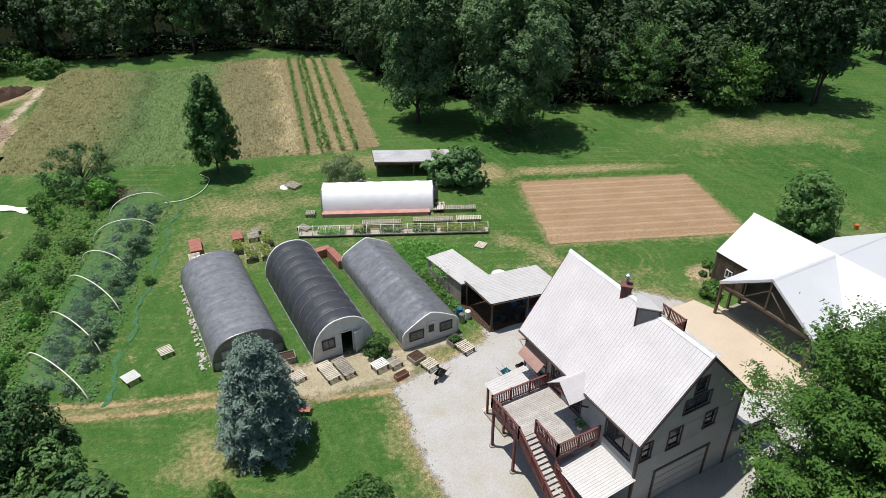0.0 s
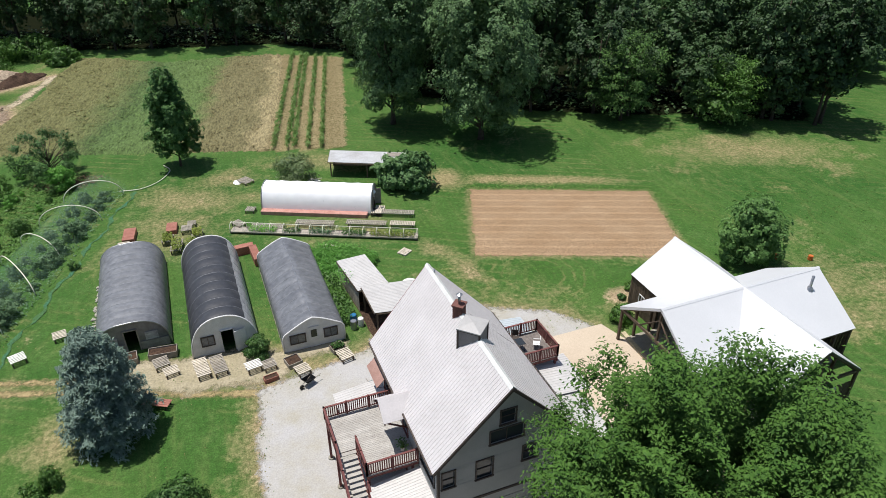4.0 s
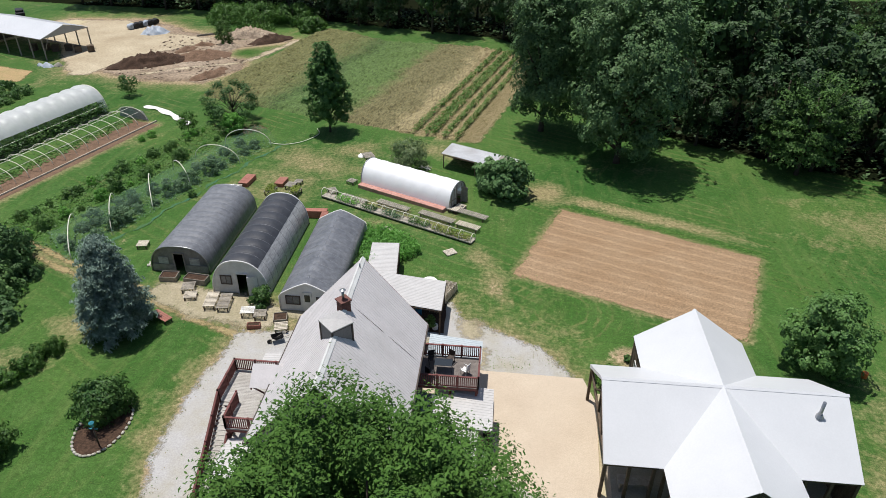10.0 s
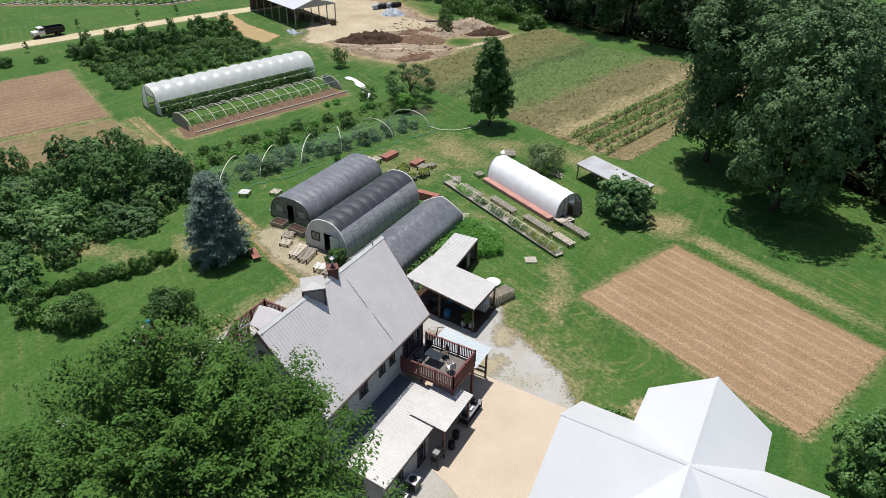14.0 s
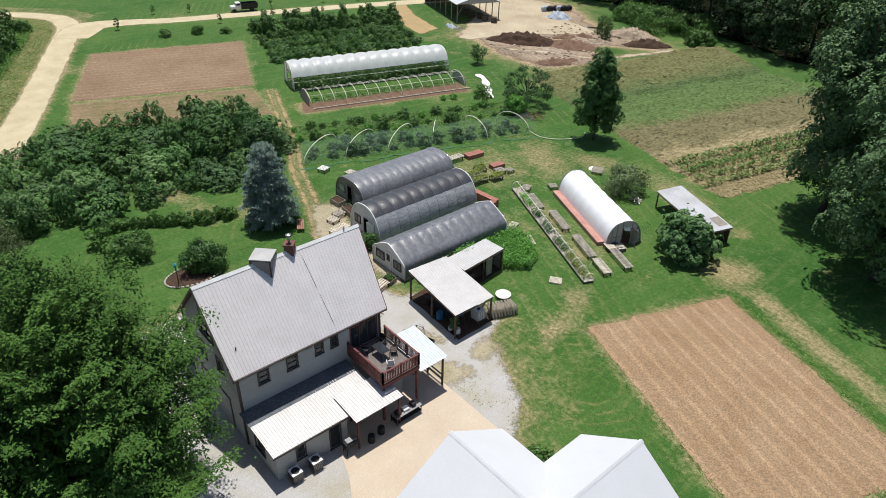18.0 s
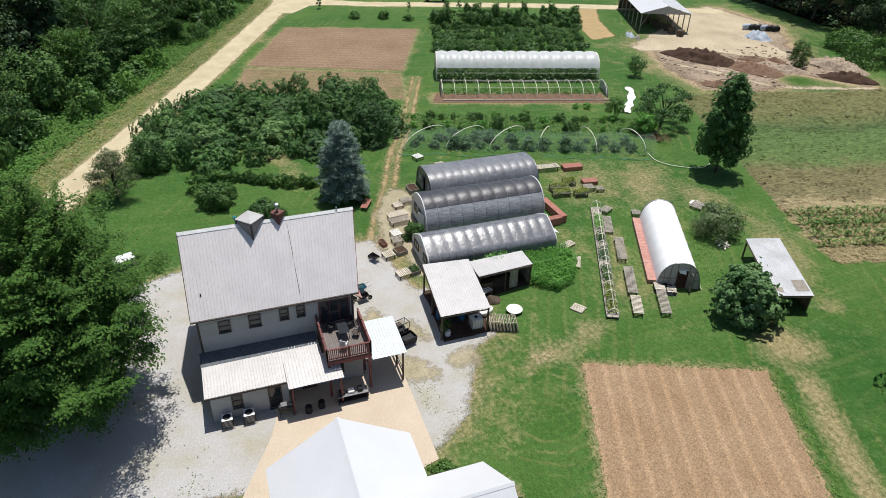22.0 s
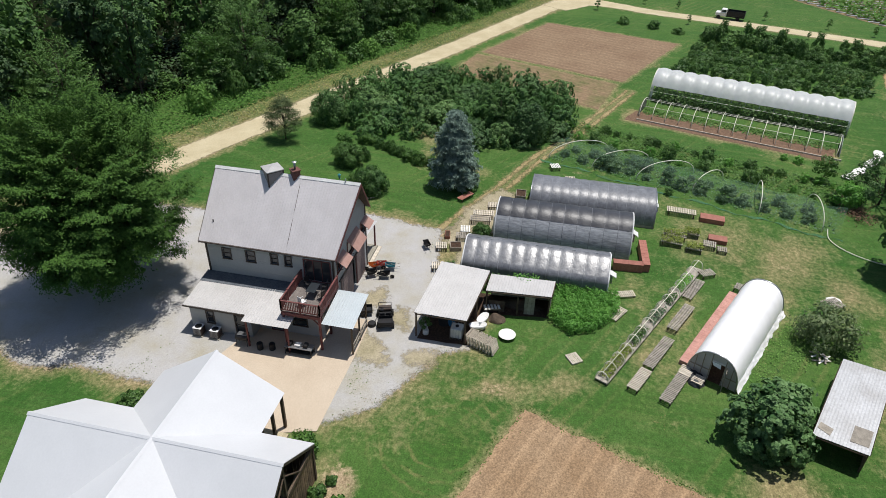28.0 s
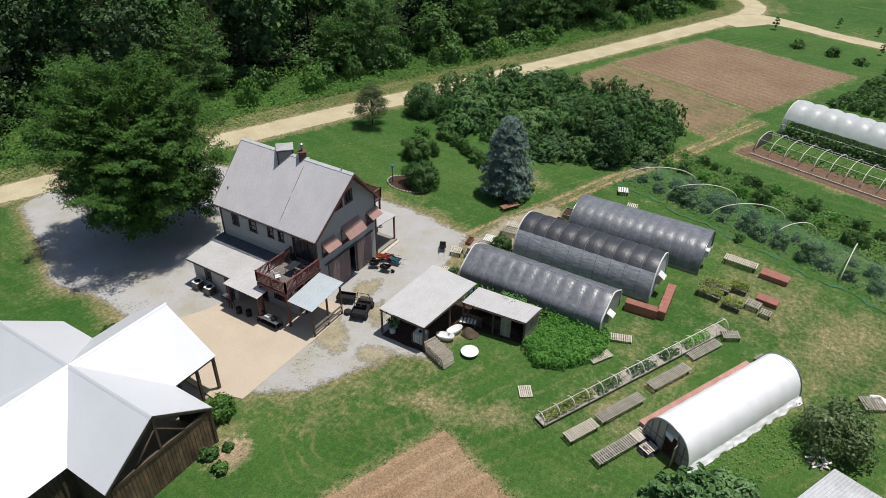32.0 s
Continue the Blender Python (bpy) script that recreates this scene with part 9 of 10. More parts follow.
def tub(x, y, turn):
    bm = bmesh.new()
    R = [[], [], [], []]
    for k in range(16):
        a = 2 * math.pi * k / 16
        c, s = math.cos(a), math.sin(a)
        for ring, (rx, ry, z) in zip(R, ((0.30, 0.62, 0.03), (0.40, 0.80, 0.52), (0.33, 0.72, 0.53), (0.24, 0.52, 0.14))):
            ring.append(bm.verts.new((rx * math.copysign(abs(c) ** 0.8, c), ry * math.copysign(abs(s) ** 0.8, s), z)))
    for a, b in zip(R, R[1:]):
        for k in range(16):
            bm.faces.new((a[k], a[(k + 1) % 16], b[(k + 1) % 16], b[k])).smooth = True
    bm.faces.new(R[0][::-1])
    bm.faces.new(R[3])
    return solo("bathtub", bm, M_WHITE, "old white bathtub beside the shed", "bathtub", "bathtubs", m=pose(x, y, 0, 0, 0, turn))


tub(30.3, 42.75, 20)
tub(29.2, 43.0, 70)
slat_table(27.9, 43.6, 20, 0.7, 1.5, 0.8, M_FABRIC, "white-topped work table beside the shed", "work_table", 5)
crumpled("scrap_heap", 28.6, 44.2, 1.4, 1.6, 0.6, M_WOOD_DARK, "heap of dark scrap and pots by the shed", "heap", 9, "stuff", n=12)
crumpled("scrap_heap", 28.6, 39.8, 4.5, 1.6, 0.9, M_BLACK, "dark clutter stored under the shed roof", "heap", 12, "stuff", n=18)
crumpled("scrap_heap", 26.2, 46.0, 1.4, 4.2, 0.9, M_WOOD_DARK, "dark clutter stored in the lean-to shed", "heap", 14, "stuff", n=14)


def wheelbarrow(x, y, turn, mat, label):
    t = thing("wheelbarrow", pose(x, y, 0, 0, 0, turn), label, "wheelbarrow", "wheelbarrows")
    bm = bmesh.new()
    top = [bm.verts.new(p) for p in ((-0.34, -0.45, 0.62), (0.34, -0.45, 0.62), (0.30, 0.55, 0.70), (-0.30, 0.55, 0.70))]
    low = [bm.verts.new(p) for p in ((-0.2, -0.25, 0.34), (0.2, -0.25, 0.34), (0.18, 0.28, 0.36), (-0.18, 0.28, 0.36))]
    bm.faces.new(low)
    for i in range(4):
        bm.faces.new((top[i], top[(i + 1) % 4], low[(i + 1) % 4], low[i]))
    bmesh.ops.solidify(bm, geom=bm.faces[:], thickness=0.02)
    part("tray", bm, mat, t)
    for s in (-1, 1):
        part("handle", tube([(s * 0.12, 0.75, 0.22), (s * 0.2, 0.2, 0.32), (s * 0.3, -0.95, 0.62)], 0.025, 5), M_WOOD_GREY, t)
        part("leg", tube([(s * 0.2, -0.3, 0.36), (s * 0.24, -0.36, 0.02)], 0.02, 5), M_STEEL, t)
    w = part("wheel", lathe([(0.12, -0.05), (0.2, -0.05), (0.2, 0.05), (0.12, 0.05)], 14), M_RUBBER, t, m=pose(0, 0.75, 0.2, 0, 90, 0))
    part("hub", lathe([(0.11, -0.03), (0.11, 0.03)], 10), M_STEEL, w)
    return t


wheelbarrow(23.4, 32.0, 200, M_RED, "red wheelbarrow parked on the gravel")
wheelbarrow(23.5, 32.9, 190, M_TEAL, "teal wheelbarrow parked on the gravel")
wheelbarrow(23.8, 31.3, 210, M_ORANGE, "orange-brown wheelbarrow parked on the gravel")
wheelbarrow(25.1, 31.4, 30, M_BLACK, "black wheelbarrow parked on the gravel")
wheelbarrow(25.0, 32.7, 10, M_BLACK, "black wheelbarrow parked on the gravel")
wheelbarrow(18.9, 35.4, 120, M_BLACK, "black wheelbarrow beside the pallet benches")


def wheel(parent, x, y, r, w, turn=90):
    t = part("wheel", lathe([(r * 0.6, -w / 2), (r * 0.92, -w / 2), (r, -w / 3), (r, w / 3), (r * 0.92, w / 2), (r * 0.6, w / 2)], 18), M_RUBBER, parent, m=pose(x, y, r, 0, turn, 0))
    part("rim", lathe([(r * 0.58, -w * 0.42), (r * 0.5, -w * 0.3), (r * 0.5, w * 0.3), (r * 0.58, w * 0.42)], 12), M_STEEL, t)
    return t


# utility vehicle, dark, with an open cargo bed
uv = thing("utility_vehicle", pose(31.2, 34.65, 0, 0, 0, 108), "dark open utility vehicle with a roll cage", "vehicle")
part("chassis", boxes((0, 0, 0.42, 1.2, 2.5, 0.22), bevel=0.04), M_BLACK, uv)
part("bonnet", boxes((0, 0.98, 0.68, 1.15, 0.6, 0.32), bevel=0.07), M_TRIM, uv)
part("cargo_bed", boxes((0, -0.85, 0.64, 1.25, 0.95, 0.06), (0.61, -0.85, 0.78, 0.05, 0.95, 0.26), (-0.61, -0.85, 0.78, 0.05, 0.95, 0.26), (0, -1.32, 0.78, 1.25, 0.05, 0.26), (0, -0.38, 0.78, 1.25, 0.05, 0.26)), M_BLACK, uv)
for s in (-1, 1):
    part("seat", boxes((s * 0.28, 0.0, 0.66, 0.46, 0.42, 0.14), (s * 0.28, -0.24, 0.92, 0.46, 0.1, 0.42), bevel=0.03), M_BLACK, uv)
    part("roll_bar", tube([(s * 0.56, 0.62, 0.6), (s * 0.54, 0.42, 1.75), (s * 0.54, -0.3, 1.8), (s * 0.56, -0.36, 0.7)], 0.03, 6), M_BLACK, uv)
    for y in (0.85, -0.85):
        wheel(uv, s * 0.62, y, 0.3, 0.26)
for y in (0.42, -0.3):
    part("cross_bar", tube([(-0.54, y, 1.77), (0.54, y, 1.77)], 0.03, 6), M_BLACK, uv)
part("steering_wheel", lathe([(0.16, 0), (0.17, 0.015), (0.16, 0.03)], 12), M_BLACK, uv, m=pose(-0.28, 0.42, 0.98, 40, 0, 0))
tr = thing("garden_cart", pose(30.7, 32.45, 0, 0, 0, 20), "dark mesh garden cart under the carport edge", "cart")
part("cart_bed", boxes((0, 0, 0.4, 0.9, 1.6, 0.04), (0.45, 0, 0.55, 0.03, 1.6, 0.3), (-0.45, 0, 0.55, 0.03, 1.6, 0.3), (0, 0.8, 0.55, 0.9, 0.03, 0.3), (0, -0.8, 0.55, 0.9, 0.03, 0.3)), M_BLACK, tr)
part("drawbar", tube([(0, 0.8, 0.38), (0, 1.5, 0.25)], 0.03, 6), M_STEEL, tr)
for s in (-1, 1):
    wheel(tr, s * 0.5, 0, 0.22, 0.14)

# along the wing: condensers, smoker, benches
for x, y in ((36.65, 19.8), (36.65, 21.35)):
    a = thing("air_conditioner", (x, y, 0), "grey outdoor air conditioner with a round top fan", "air conditioner", "air conditioners")
    part("plinth", boxes((0, 0, 0.05, 0.9, 0.9, 0.1)), M_SLAB, a)
    part("casing", boxes((0, 0, 0.48, 0.74, 0.74, 0.76), bevel=0.03), M_TRIM, a)
    part("top_plate", boxes((0, 0, 0.87, 0.78, 0.78, 0.03), bevel=0.01), M_WHITE, a)
    part("fan_grille", lathe([(0.28, 0.885), (0.29, 0.9), (0.05, 0.91)], 16), M_BLACK, a)
    for i in range(6):
        for s in (-1, 1):
            part("vent_slat", boxes((s * 0.375, 0, 0.2 + 0.11 * i, 0.02, 0.68, 0.03)), M_STEEL, a)
sm = thing("smoker_grill", pose(37.0, 24.0, 0, 0, 0, 0), "black barrel smoker grill with a pale lid", "grill")
part("drum", lathe([(0.26, -0.55), (0.3, -0.5), (0.3, 0.5), (0.26, 0.55)], 14), M_BLACK, sm, m=pose(0, 0, 0.85, 90, 0, 0))
part("lid", boxes((-0.05, 0.05, 1.16, 0.45, 0.85, 0.05), bevel=0.02), M_STEEL, sm)
for sx in (-1, 1):
    for sy in (-1, 1):
        part("leg", tube([(sx * 0.2, sy * 0.45, 0.7), (sx * 0.28, sy * 0.5, 0.06)], 0.025, 5), M_BLACK, sm)
part("stack", tube([(0, 0.6, 0.95), (0, 0.66, 1.5)], 0.05, 8), M_BLACK, sm)
wb = thing("work_bench", (36.9, 29.0, 0), "dark metal work bench under the deck", "bench")
part("bench_top", boxes((0, 0, 0.82, 0.8, 2.4, 0.05), bevel=0.01), M_STEEL, wb)
part("lower_shelf", boxes((0, 0, 0.3, 0.75, 2.3, 0.04)), M_BLACK, wb)
for sx in (-1, 1):
    for sy in (-1, 1):
        part("leg", boxes((sx * 0.35, sy * 1.12, 0.4, 0.06, 0.06, 0.8)), M_BLACK, wb)
for i, (y, w, h) in enumerate(((28.2, 0.4, 0.25), (28.9, 0.5, 0.18), (29.6, 0.35, 0.3))):
    solo("storage_box", boxes((0, 0, h / 2, 0.45, w, h), bevel=0.02), M_BLACK if i != 1 else M_WHITE, "small box stored on the work bench", "box", "storage boxes", m=Matrix.Translation((36.9, y, 0.85)))
for x, y, z in ((37.2, 25.6, 0.05), (37.0, 26.6, 0.05)):
    barrel(x, y, M_BLACK, "black bin beside the porch", 0.26, 0.65)


def chair(x, y, z, turn, mat, label="dark metal deck chair"):
    t = thing("deck_chair", pose(x, y, z, 0, 0, turn), label, "chair", "deck chairs")
    part("seat", boxes((0, 0, 0.43, 0.5, 0.5, 0.04), bevel=0.01), mat, t)
    part("backrest", boxes((0, -0.26, 0.72, 0.5, 0.04, 0.52), bevel=0.01), mat, t)
    for sx in (-1, 1):
        part("arm", boxes((sx * 0.26, 0, 0.64, 0.05, 0.5, 0.03)), mat, t)
        for sy in (-1, 1):
            part("leg", boxes((sx * 0.24, sy * 0.22, 0.21, 0.035, 0.035, 0.42)), mat, t)
    return t


FLZ = FL + 0.002
chair(32.7, 29.9, FLZ, 200, M_BLACK)
chair(32.7, 28.4, FLZ, 320, M_BLACK)
chair(34.0, 30.1, FLZ, 150, M_TRIM)
chair(35.2, 28.9, FLZ, 60, M_WHITE, "white-seated metal deck chair")
dt = thing("deck_table", (33.6, 29.2, FLZ), "dark glass-topped deck table", "table")
part("tabletop", boxes((0, 0, 0.72, 1.3, 0.8, 0.03), bevel=0.01), G_WINDOW, dt)
for sx in (-1, 1):
    for sy in (-1, 1):
        part("leg", tube([(sx * 0.58, sy * 0.34, 0.7), (sx * 0.6, sy * 0.36, 0.0)], 0.02, 5), M_BLACK, dt)
gp = thing("potted_plant", (22.6, 23.2, FLZ), "green plant in a pale pot on the deck", "plant")
part("pot", lathe([(0.14, 0.0), (0.2, 0.32), (0.21, 0.34)], 12), M_WHITE, gp)
rg = np.random.default_rng(5)
c = rg.normal(0, 0.16, (120, 3)) + np.array((0, 0, 0.55))
part("foliage", quads_mesh("foliage", leaves(rg, c, rg.normal(0, 1, (120, 3)), 0.16), L_SHRUB), L_SHRUB, gp)

# cart with a white canopy on the lawn
gc = thing("golf_cart", pose(13.9, 12.2, 0, 0, 0, 20), "small cart with a white canopy roof on the lawn", "cart")
part("body", boxes((0, 0, 0.5, 1.2, 2.2, 0.3), (0, 0.85, 0.78, 1.1, 0.4, 0.3), bevel=0.06), M_TRIM, gc)
part("seat", boxes((0, -0.2, 0.78, 1.1, 0.5, 0.16), (0, -0.48, 1.05, 1.1, 0.12, 0.45), bevel=0.03), M_BLACK, gc)
part("canopy", boxes((0, -0.05, 1.85, 1.3, 1.9, 0.07), bevel=0.03), M_WHITE, gc)
for sx in (-1, 1):
    for y in (0.75, -0.8):
        part("canopy_post", tube([(sx * 0.55, y, 0.6), (sx * 0.55, y * 0.95, 1.83)], 0.025, 5), M_STEEL, gc)
        wheel(gc, sx * 0.58, y, 0.24, 0.2)

# flower bed with edging stones and a lamp post
bed = thing("flower_bed", (9.2, 24.6, 0), "mulched flower bed edged with stones", "flower bed")
part("mulch", lathe([(2.3, 0.0), (2.1, 0.07), (0.2, 0.12)], 22), M_MULCH_AND_SHADE, bed, m=Matrix.Diagonal((0.75, 1.2, 1, 1)))
st = mesh_from(boxes((0, 0, 0.08, 0.3, 0.18, 0.16), bevel=0.05), "stone", M_STONE)
for i in range(38):
    a = 2 * math.pi * i / 38
    part("stone", st, M_STONE, bed, m=pose(1.75 * math.cos(a), 2.8 * math.sin(a), 0, 0, 0, math.degrees(a) + 90 + 9 * math.sin(i * 3.1)))
lp = thing("lamp_post", (9.9, 22.8, 0.05), "green-topped garden lamp post in the bed", "lamp")
part("post", tube([(0, 0, 0), (0, 0, 1.9)], 0.05, 8), M_TRIM, lp)
part("crossbar", boxes((0, 0, 1.7, 0.6, 0.05, 0.05)), M_TEAL, lp)
part("lantern", lathe([(0.1, 1.9), (0.16, 2.25), (0.2, 2.27), (0.03, 2.42)], 8), M_TEAL, lp)

# red garden wagon by the spruce
wg = thing("wagon", pose(7.7, 37.3, 0, 0, 0, 60), "low rust-red plank wagon under the spruce", "cart")
for i in range(4):
    part("plank", boxes((-0.3 + 0.2 * i, 0, 0.42, 0.18, 2.2, 0.04), bevel=0.008), M_RUST, wg)
for sx in (-1, 1):
    for sy in (-1, 1):
        part("leg", boxes((sx * 0.32, sy * 0.9, 0.2, 0.08, 0.08, 0.4)), M_WOOD_DARK, wg)

# rubble strip along the greenhouse
rg = random.Random(12)
bm = bmesh.new()
for i in range(150):
    y = rg.uniform(45.2, 58.6)
    s = rg.uniform(0.12, 0.34)
    bmesh.ops.create_cube(bm, size=1.0, matrix=pose(2.75 + 0.05 * (y - 45) + rg.uniform(-0.35, 0.35), y, s * 0.2, rg.uniform(-20, 20), rg.uniform(-20, 20), rg.uniform(0, 90)) @ Matrix.Diagonal((s, s * rg.uniform(0.6, 1), s * 0.55, 1)))
bmesh.ops.bevel(bm, geom=bm.edges[:], offset=0.03, segments=1, affect="EDGES")
solo("rubble_strip", bm, M_STONE, "strip of pale broken stones beside the greenhouse", "stones", kind="stuff")

# odds and ends on the grass
slat_table(19.2, 74.2, 30, 1.4, 1.8, 0.35, M_WOOD_GREY, "low heap of grey boards on the grass", "board_stack")
crumpled("white_sheet", 18.2, 74.6, 1.0, 1.4, 0.3, M_FABRIC, "crumpled white sheet beside the boards", "sheet", 22, n=10)
for i in range(7):
    a = i * 0.9
    solo("loose_board", boxes((0, 0, 0.04, 0.14, 1.5, 0.04)), M_FABRIC if i % 2 else M_WOOD_GREY, "pale loose board leaning in a pile", "board", "loose boards", m=pose(27.2 + 0.3 * math.cos(a), 71.4 + 0.3 * math.sin(a), 0.03 + 0.05 * i, 6, 0, i * 43))
fl = smooth_line([(-19.2, 89.3, 0.1), (-16.5, 88.2, 0.1), (-13.4, 86.0, 0.1), (-11.2, 84.2, 0.1), (-9.2, 82.5, 0.1)], 6)
vs, fs = [], []
for j, p in enumerate(fl):
    for i in range(7):
        o = (i - 3) / 3 * (0.55 + 0.15 * math.sin(j * 0.9))
        vs.append((p[0] + o * 0.6, p[1] + o * 0.8, 0.06 + 0.22 * (1 - (o / 0.75) ** 2 if abs(o) < 0.75 else 0) * (0.7 + 0.6 * noise.noise(Vector((j * 0.7, i * 0.9, 2))))))
for j in range(len(fl) - 1):
    for i in range(6):
        k = j * 7 + i
        fs.append((k, k + 1, k + 8, k + 7))
solo("row_cover", mesh_of("row_cover", vs, fs, M_FABRIC, True), M_FABRIC, "long white row-cover fabric bunched on the grass", "fabric")
barrel(67.0, 36.0, M_ORANGE, "small orange drum beside the round tree", 0.25, 0.5)
barrel(70.0, 34.6, M_ORANGE, "small orange drum on the pasture", 0.25, 0.5)
weeds("tunnel_crop", "tall dark-green crop rows inside the high tunnel", [(-34.2, 60.6), (-30.2, 59.6), (-23.2, 86.2), (-27.2, 87.4)], 5200, 0.42, L_SHRUB, 96, 1.5)
tufts("tunnel_crop", "green crop between the hoops", 1400, L_BRIGHT, 97, 0.35, [(-27.2, 58.8), (-24.6, 58.0), (-17.8, 82.8), (-20.4, 83.8)])

# ---- the earth yard ----
crumpled("compost_mound", -29.6, 112.0, 15.5, 6.5, 2.2, M_MULCH_AND_SHADE, "long pile of dark brown mulch", "heap", 31, turn=35, n=26)
crumpled("compost_mound", -15.8, 105.6, 7.2, 3.4, 1.0, M_LEAFMOLD, "low pile of brown compost", "heap", 32, turn=55, n=18)
crumpled("compost_mound", -12.2, 130.2, 10.0, 4.2, 1.6, M_MULCH_AND_SHADE, "pile of dark brown mulch", "heap", 33, turn=45, n=20)
crumpled("compost_mound", -18.2, 134.0, 11.0, 6.0, 2.0, M_EARTH, "pile of pale brown earth", "heap", 34, turn=20, n=20)
crumpled("compost_mound", -21.5, 117.5, 11.0, 7.0, 1.3, M_LEAFMOLD, "broad low pile of brown leaf compost", "heap", 35, turn=30, n=22)
for i, (x, y, w, l, h, a, m) in enumerate(((-19.5, 123.2, 7.5, 3.4, 1.1, 50, M_EARTH), (-24.6, 125.6, 4.2, 2.4, 0.7, 10, M_LEAFMOLD), (-23.2, 107.0, 5.0, 2.2, 0.5, 30, M_EARTH), (-26.6, 121.4, 5.6, 2.6, 0.8, 70, M_LEAFMOLD), (-21.6, 112.2, 6.5, 3.0, 0.5, 20, M_EARTH), (-15.0, 109.4, 3.4, 2.0, 0.5, 60, M_LEAFMOLD))):
    crumpled("earth_mound", x, y, w, l, h, m, "low heap of brown earth and rubbish", "heap", 50 + i, turn=a, n=16)
rr = random.Random(61)
bm = bmesh.new()
for i in range(420):
    x, y = rr.uniform(-34, -10), rr.uniform(103, 131)
    c = rr.uniform(0.12, 0.5)
    if float(far_from(EARTH, np.array([x]), np.array([y]))[0]) < -0.5:
        bmesh.ops.create_cube(bm, size=1.0, matrix=pose(x, y, c * 0.15, rr.uniform(-25, 25), rr.uniform(-25, 25), rr.uniform(0, 90)) @ Matrix.Diagonal((c, c * rr.uniform(0.5, 1), c * 0.5, 1)))
solo("clods", bm, M_EARTH, "loose clods and stones on the bare earth", "stones", kind="stuff")
crumpled("tarp_mound", -38.8, 133.6, 6.0, 4.2, 1.8, M_TARP, "pile covered with a blue-grey tarp", "heap", 36, turn=25, n=18)
for i in range(12):
    x, y = -45.5 + (i % 6) * 1.15 * 0.5, 136.8 + (i % 6) * 1.15 * 0.9 - (i // 6) * 1.0
    b = solo("wrapped_bale", lathe([(0.48, -0.6), (0.55, -0.52), (0.55, 0.52), (0.48, 0.6)], 12), M_BLACK if i % 3 else M_TARP, "black plastic-wrapped bale in a row", "bale", "wrapped bales", m=pose(x, y, 0.56, 90, 0, 60))
for i in range(7):
    solo("timber_pole", tube([(0, -2.2, 0.1), (0, 2.2, 0.1)], 0.1, 6), M_WOOD_GREY, "grey timber pole lying on the ground", "pole", "timber poles", m=pose(-27 + 0.25 * (i % 4), 133 + 0.2 * (i % 4), 0.2 * (i // 4), 0, 0, -60 + i))
for i, (x, y, w, h) in enumerate(((-47.0, 107.6, 1.6, 1.0), (-45.4, 108.2, 1.2, 0.8), (-48.6, 108.0, 1.0, 0.6))):
    crumpled("farm_scrap", x, y, w * 1.4, w, h, M_TARP if i != 1 else M_SLAB, "pale scrap heap beside the farm shed", "heap", 40 + i, "stuff", n=10)
for i in range(6):
    solo("crate", boxes((0, 0, 0.6, 1.2, 1.1, 1.2), (0, 0, 1.22, 1.26, 1.16, 0.06), bevel=0.03), M_WOOD_DARK, "dark wooden crate in the farm shed", "crate", "farm crates", m=pose(-56 + 2.3 * i, 117.5 + 0.6 * (i % 2), 0, 0, 0, 8 + 5 * i))

# flatbed truck on the lane
tk = thing("truck", pose(-86.7, 78.3, 0, 0, 0, 166), "white truck with a dark stake bed on the lane", "truck")
part("frame", boxes((0, 0, 0.62, 0.9, 6.0, 0.2)), M_BLACK, tk)
part("bonnet", boxes((0, 2.55, 1.0, 1.8, 1.0, 0.75), bevel=0.12), M_WHITE, tk)
cab = part("cab", boxes((0, 1.45, 1.05, 1.85, 1.4, 0.85), (0, 1.35, 1.75, 1.7, 1.1, 0.65), bevel=0.09), M_WHITE, tk)
part("windscreen", boxes((0, 1.93, 1.72, 1.5, 0.04, 0.5)), G_WINDOW, cab)
for s in (-1, 1):
    part("side_window", boxes((s * 0.86, 1.35, 1.76, 0.03, 0.85, 0.45)), G_WINDOW, cab)
    part("stake_side", boxes((s * 1.02, -1.2, 1.45, 0.06, 3.6, 0.9)), M_BLACK, tk)
    for y in (2.3, -1.7):
        wheel(tk, s * 0.85, y, 0.42, 0.28)
part("flatbed", boxes((0, -1.2, 0.95, 2.1, 3.7, 0.12), bevel=0.02), M_BLACK, tk)
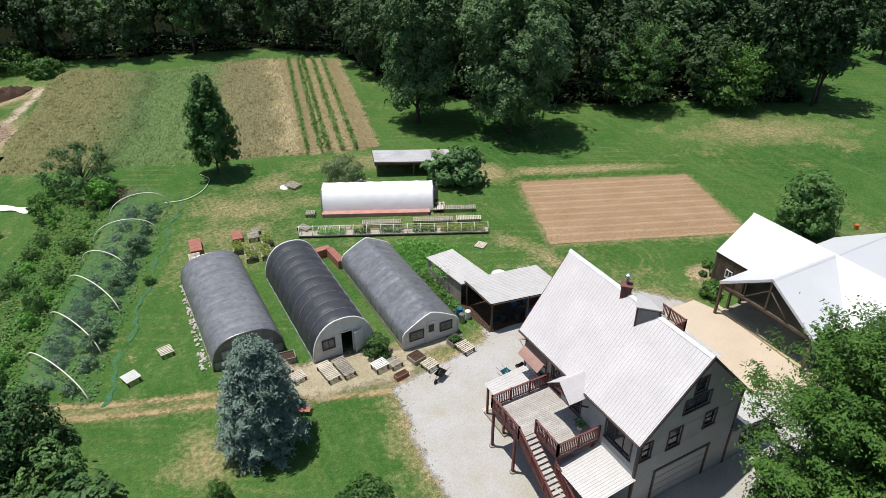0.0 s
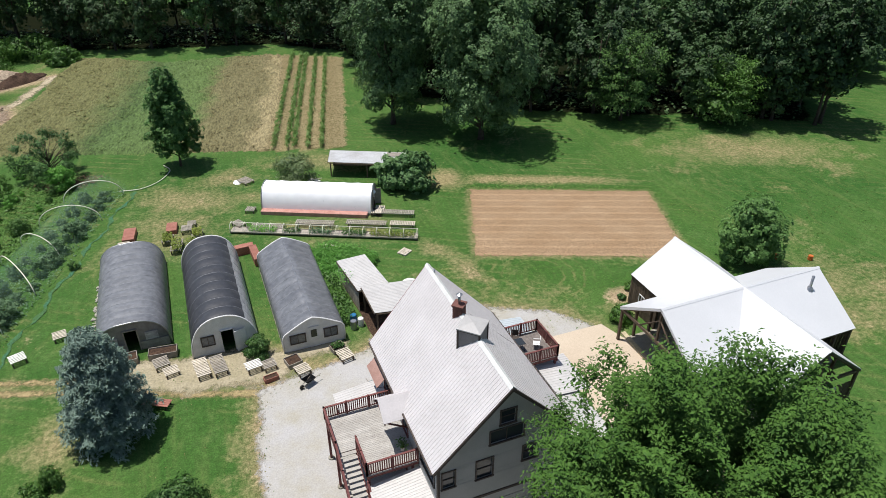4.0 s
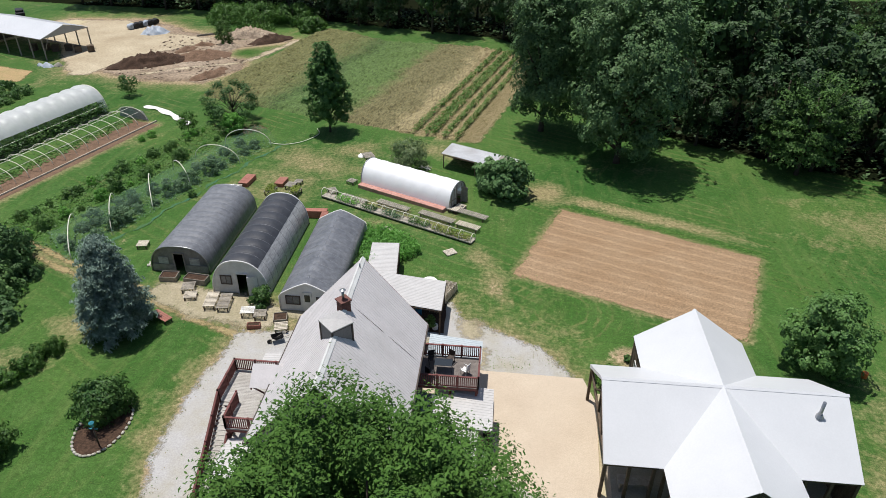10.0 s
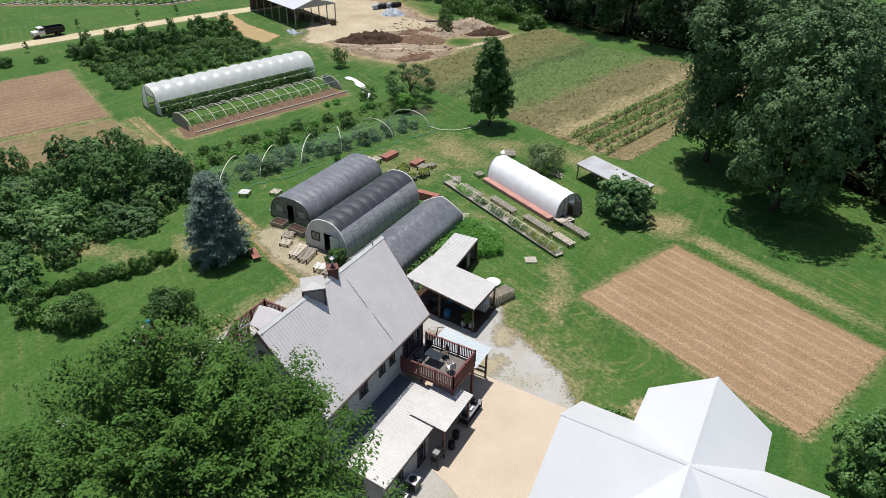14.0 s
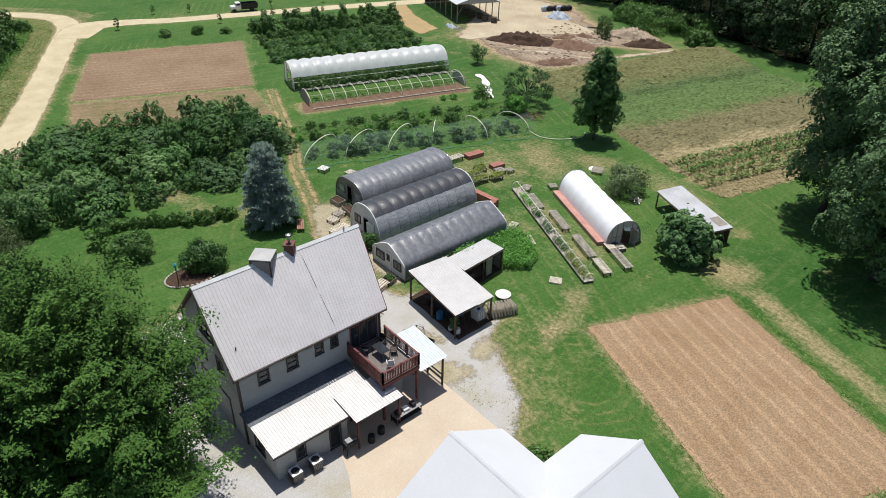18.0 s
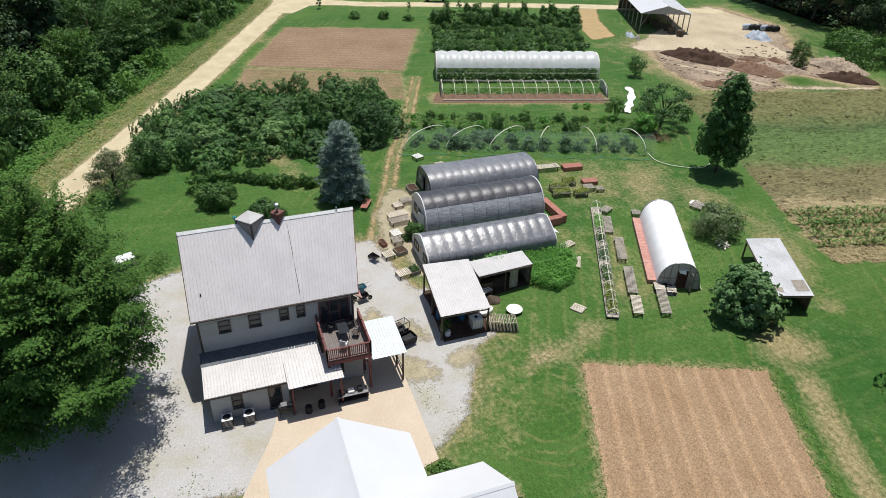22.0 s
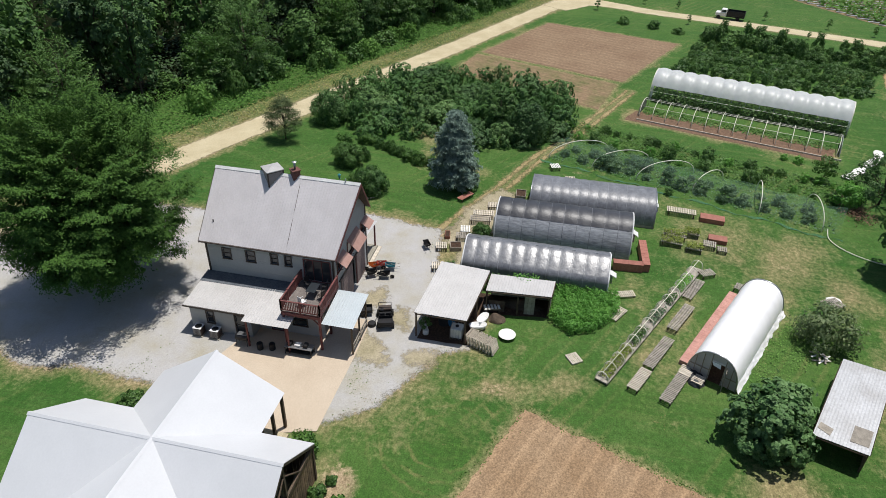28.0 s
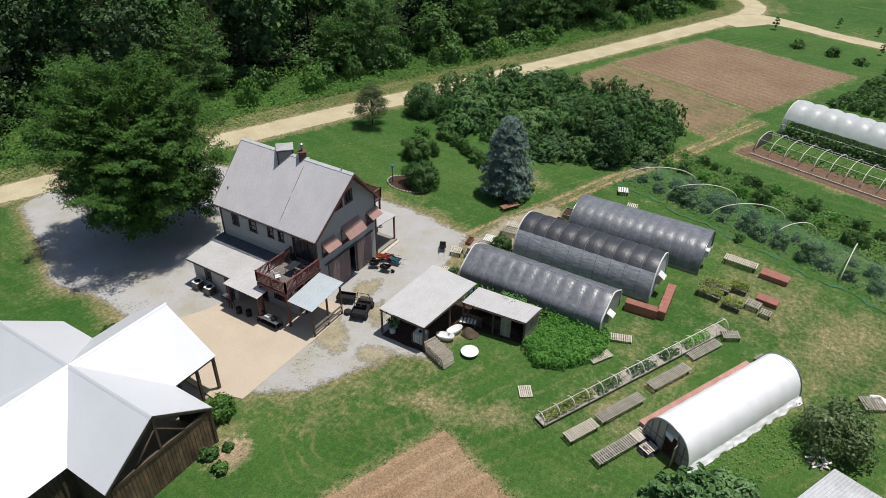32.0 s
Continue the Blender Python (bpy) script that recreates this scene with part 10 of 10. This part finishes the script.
part("headboard", boxes((0, 0.62, 1.5, 2.1, 0.07, 1.0)), M_BLACK, tk)
part("tailgate", boxes((0, -3.02, 1.45, 2.1, 0.06, 0.9)), M_BLACK, tk)

def parked_car(x, y, turn, mat, label):
    c = thing("car", pose(x, y, 0, 0, 0, turn), label, "car", "parked cars")
    part("body", boxes((0, 0, 0.68, 1.8, 4.5, 0.62), bevel=0.12), mat, c)
    cabin = part("cabin", boxes((0, -0.35, 1.25, 1.6, 2.5, 0.6), bevel=0.16), mat, c)
    for s in (-1, 1):
        part("side_window", boxes((s * 0.8, -0.35, 1.27, 0.03, 2.0, 0.32)), G_WINDOW, cabin)
        for y1 in (1.4, -1.4):
            wheel(c, s * 0.82, y1, 0.33, 0.22)
    part("windscreen", boxes((0, 0.88, 1.25, 1.35, 0.04, 0.4)), G_WINDOW, cabin)


parked_car(-81.7, 139.9, 70, M_WHITE, "white car parked behind the farm shed")
parked_car(-77.3, 145.2, 35, M_BLACK, "black car parked by the woods behind the shed")

# crop rows beyond the lane
tilled("crop_field", [(-90, 110.5), (-84.5, 128), (-118, 140), (-124, 86)], M_SOIL_PALE, 18, "far crop field with low green rows", step=2.0)
for i in range(14):
    a, b = Vector((-91 - 2.4 * i, 110 - 1.6 * i, 0.12)), Vector((-86 - 2.4 * i, 128 + 0.8 * i, 0.12))
    d = Vector((-0.3, 0.08, 0))
    solo("mulch_film", slab([a - d, a + d, b + d, b - d], 0.05), M_PLASTIC_GREY, "long crop row under pale grey plastic", "crop", "plastic crop rows")
    a, b = a + 3.5 * d, b + 3.5 * d
    k = np.random.default_rng(500 + i)
    u = k.random((240, 1))
    c = np.array(a) * (1 - u) + np.array(b) * u + k.normal(0, 0.35, (240, 3)) * np.array((1, 1, 0.3))
    solo("crop_row", quads_mesh("crop_row", leaves(k, c + np.array((0, 0, 0.25)), np.tile((0, 0, 1.2), (240, 1)), 0.8), L_VERGE), L_VERGE, "far row of low pale-green crop plants", "crop", "far crop rows", kind="stuff")
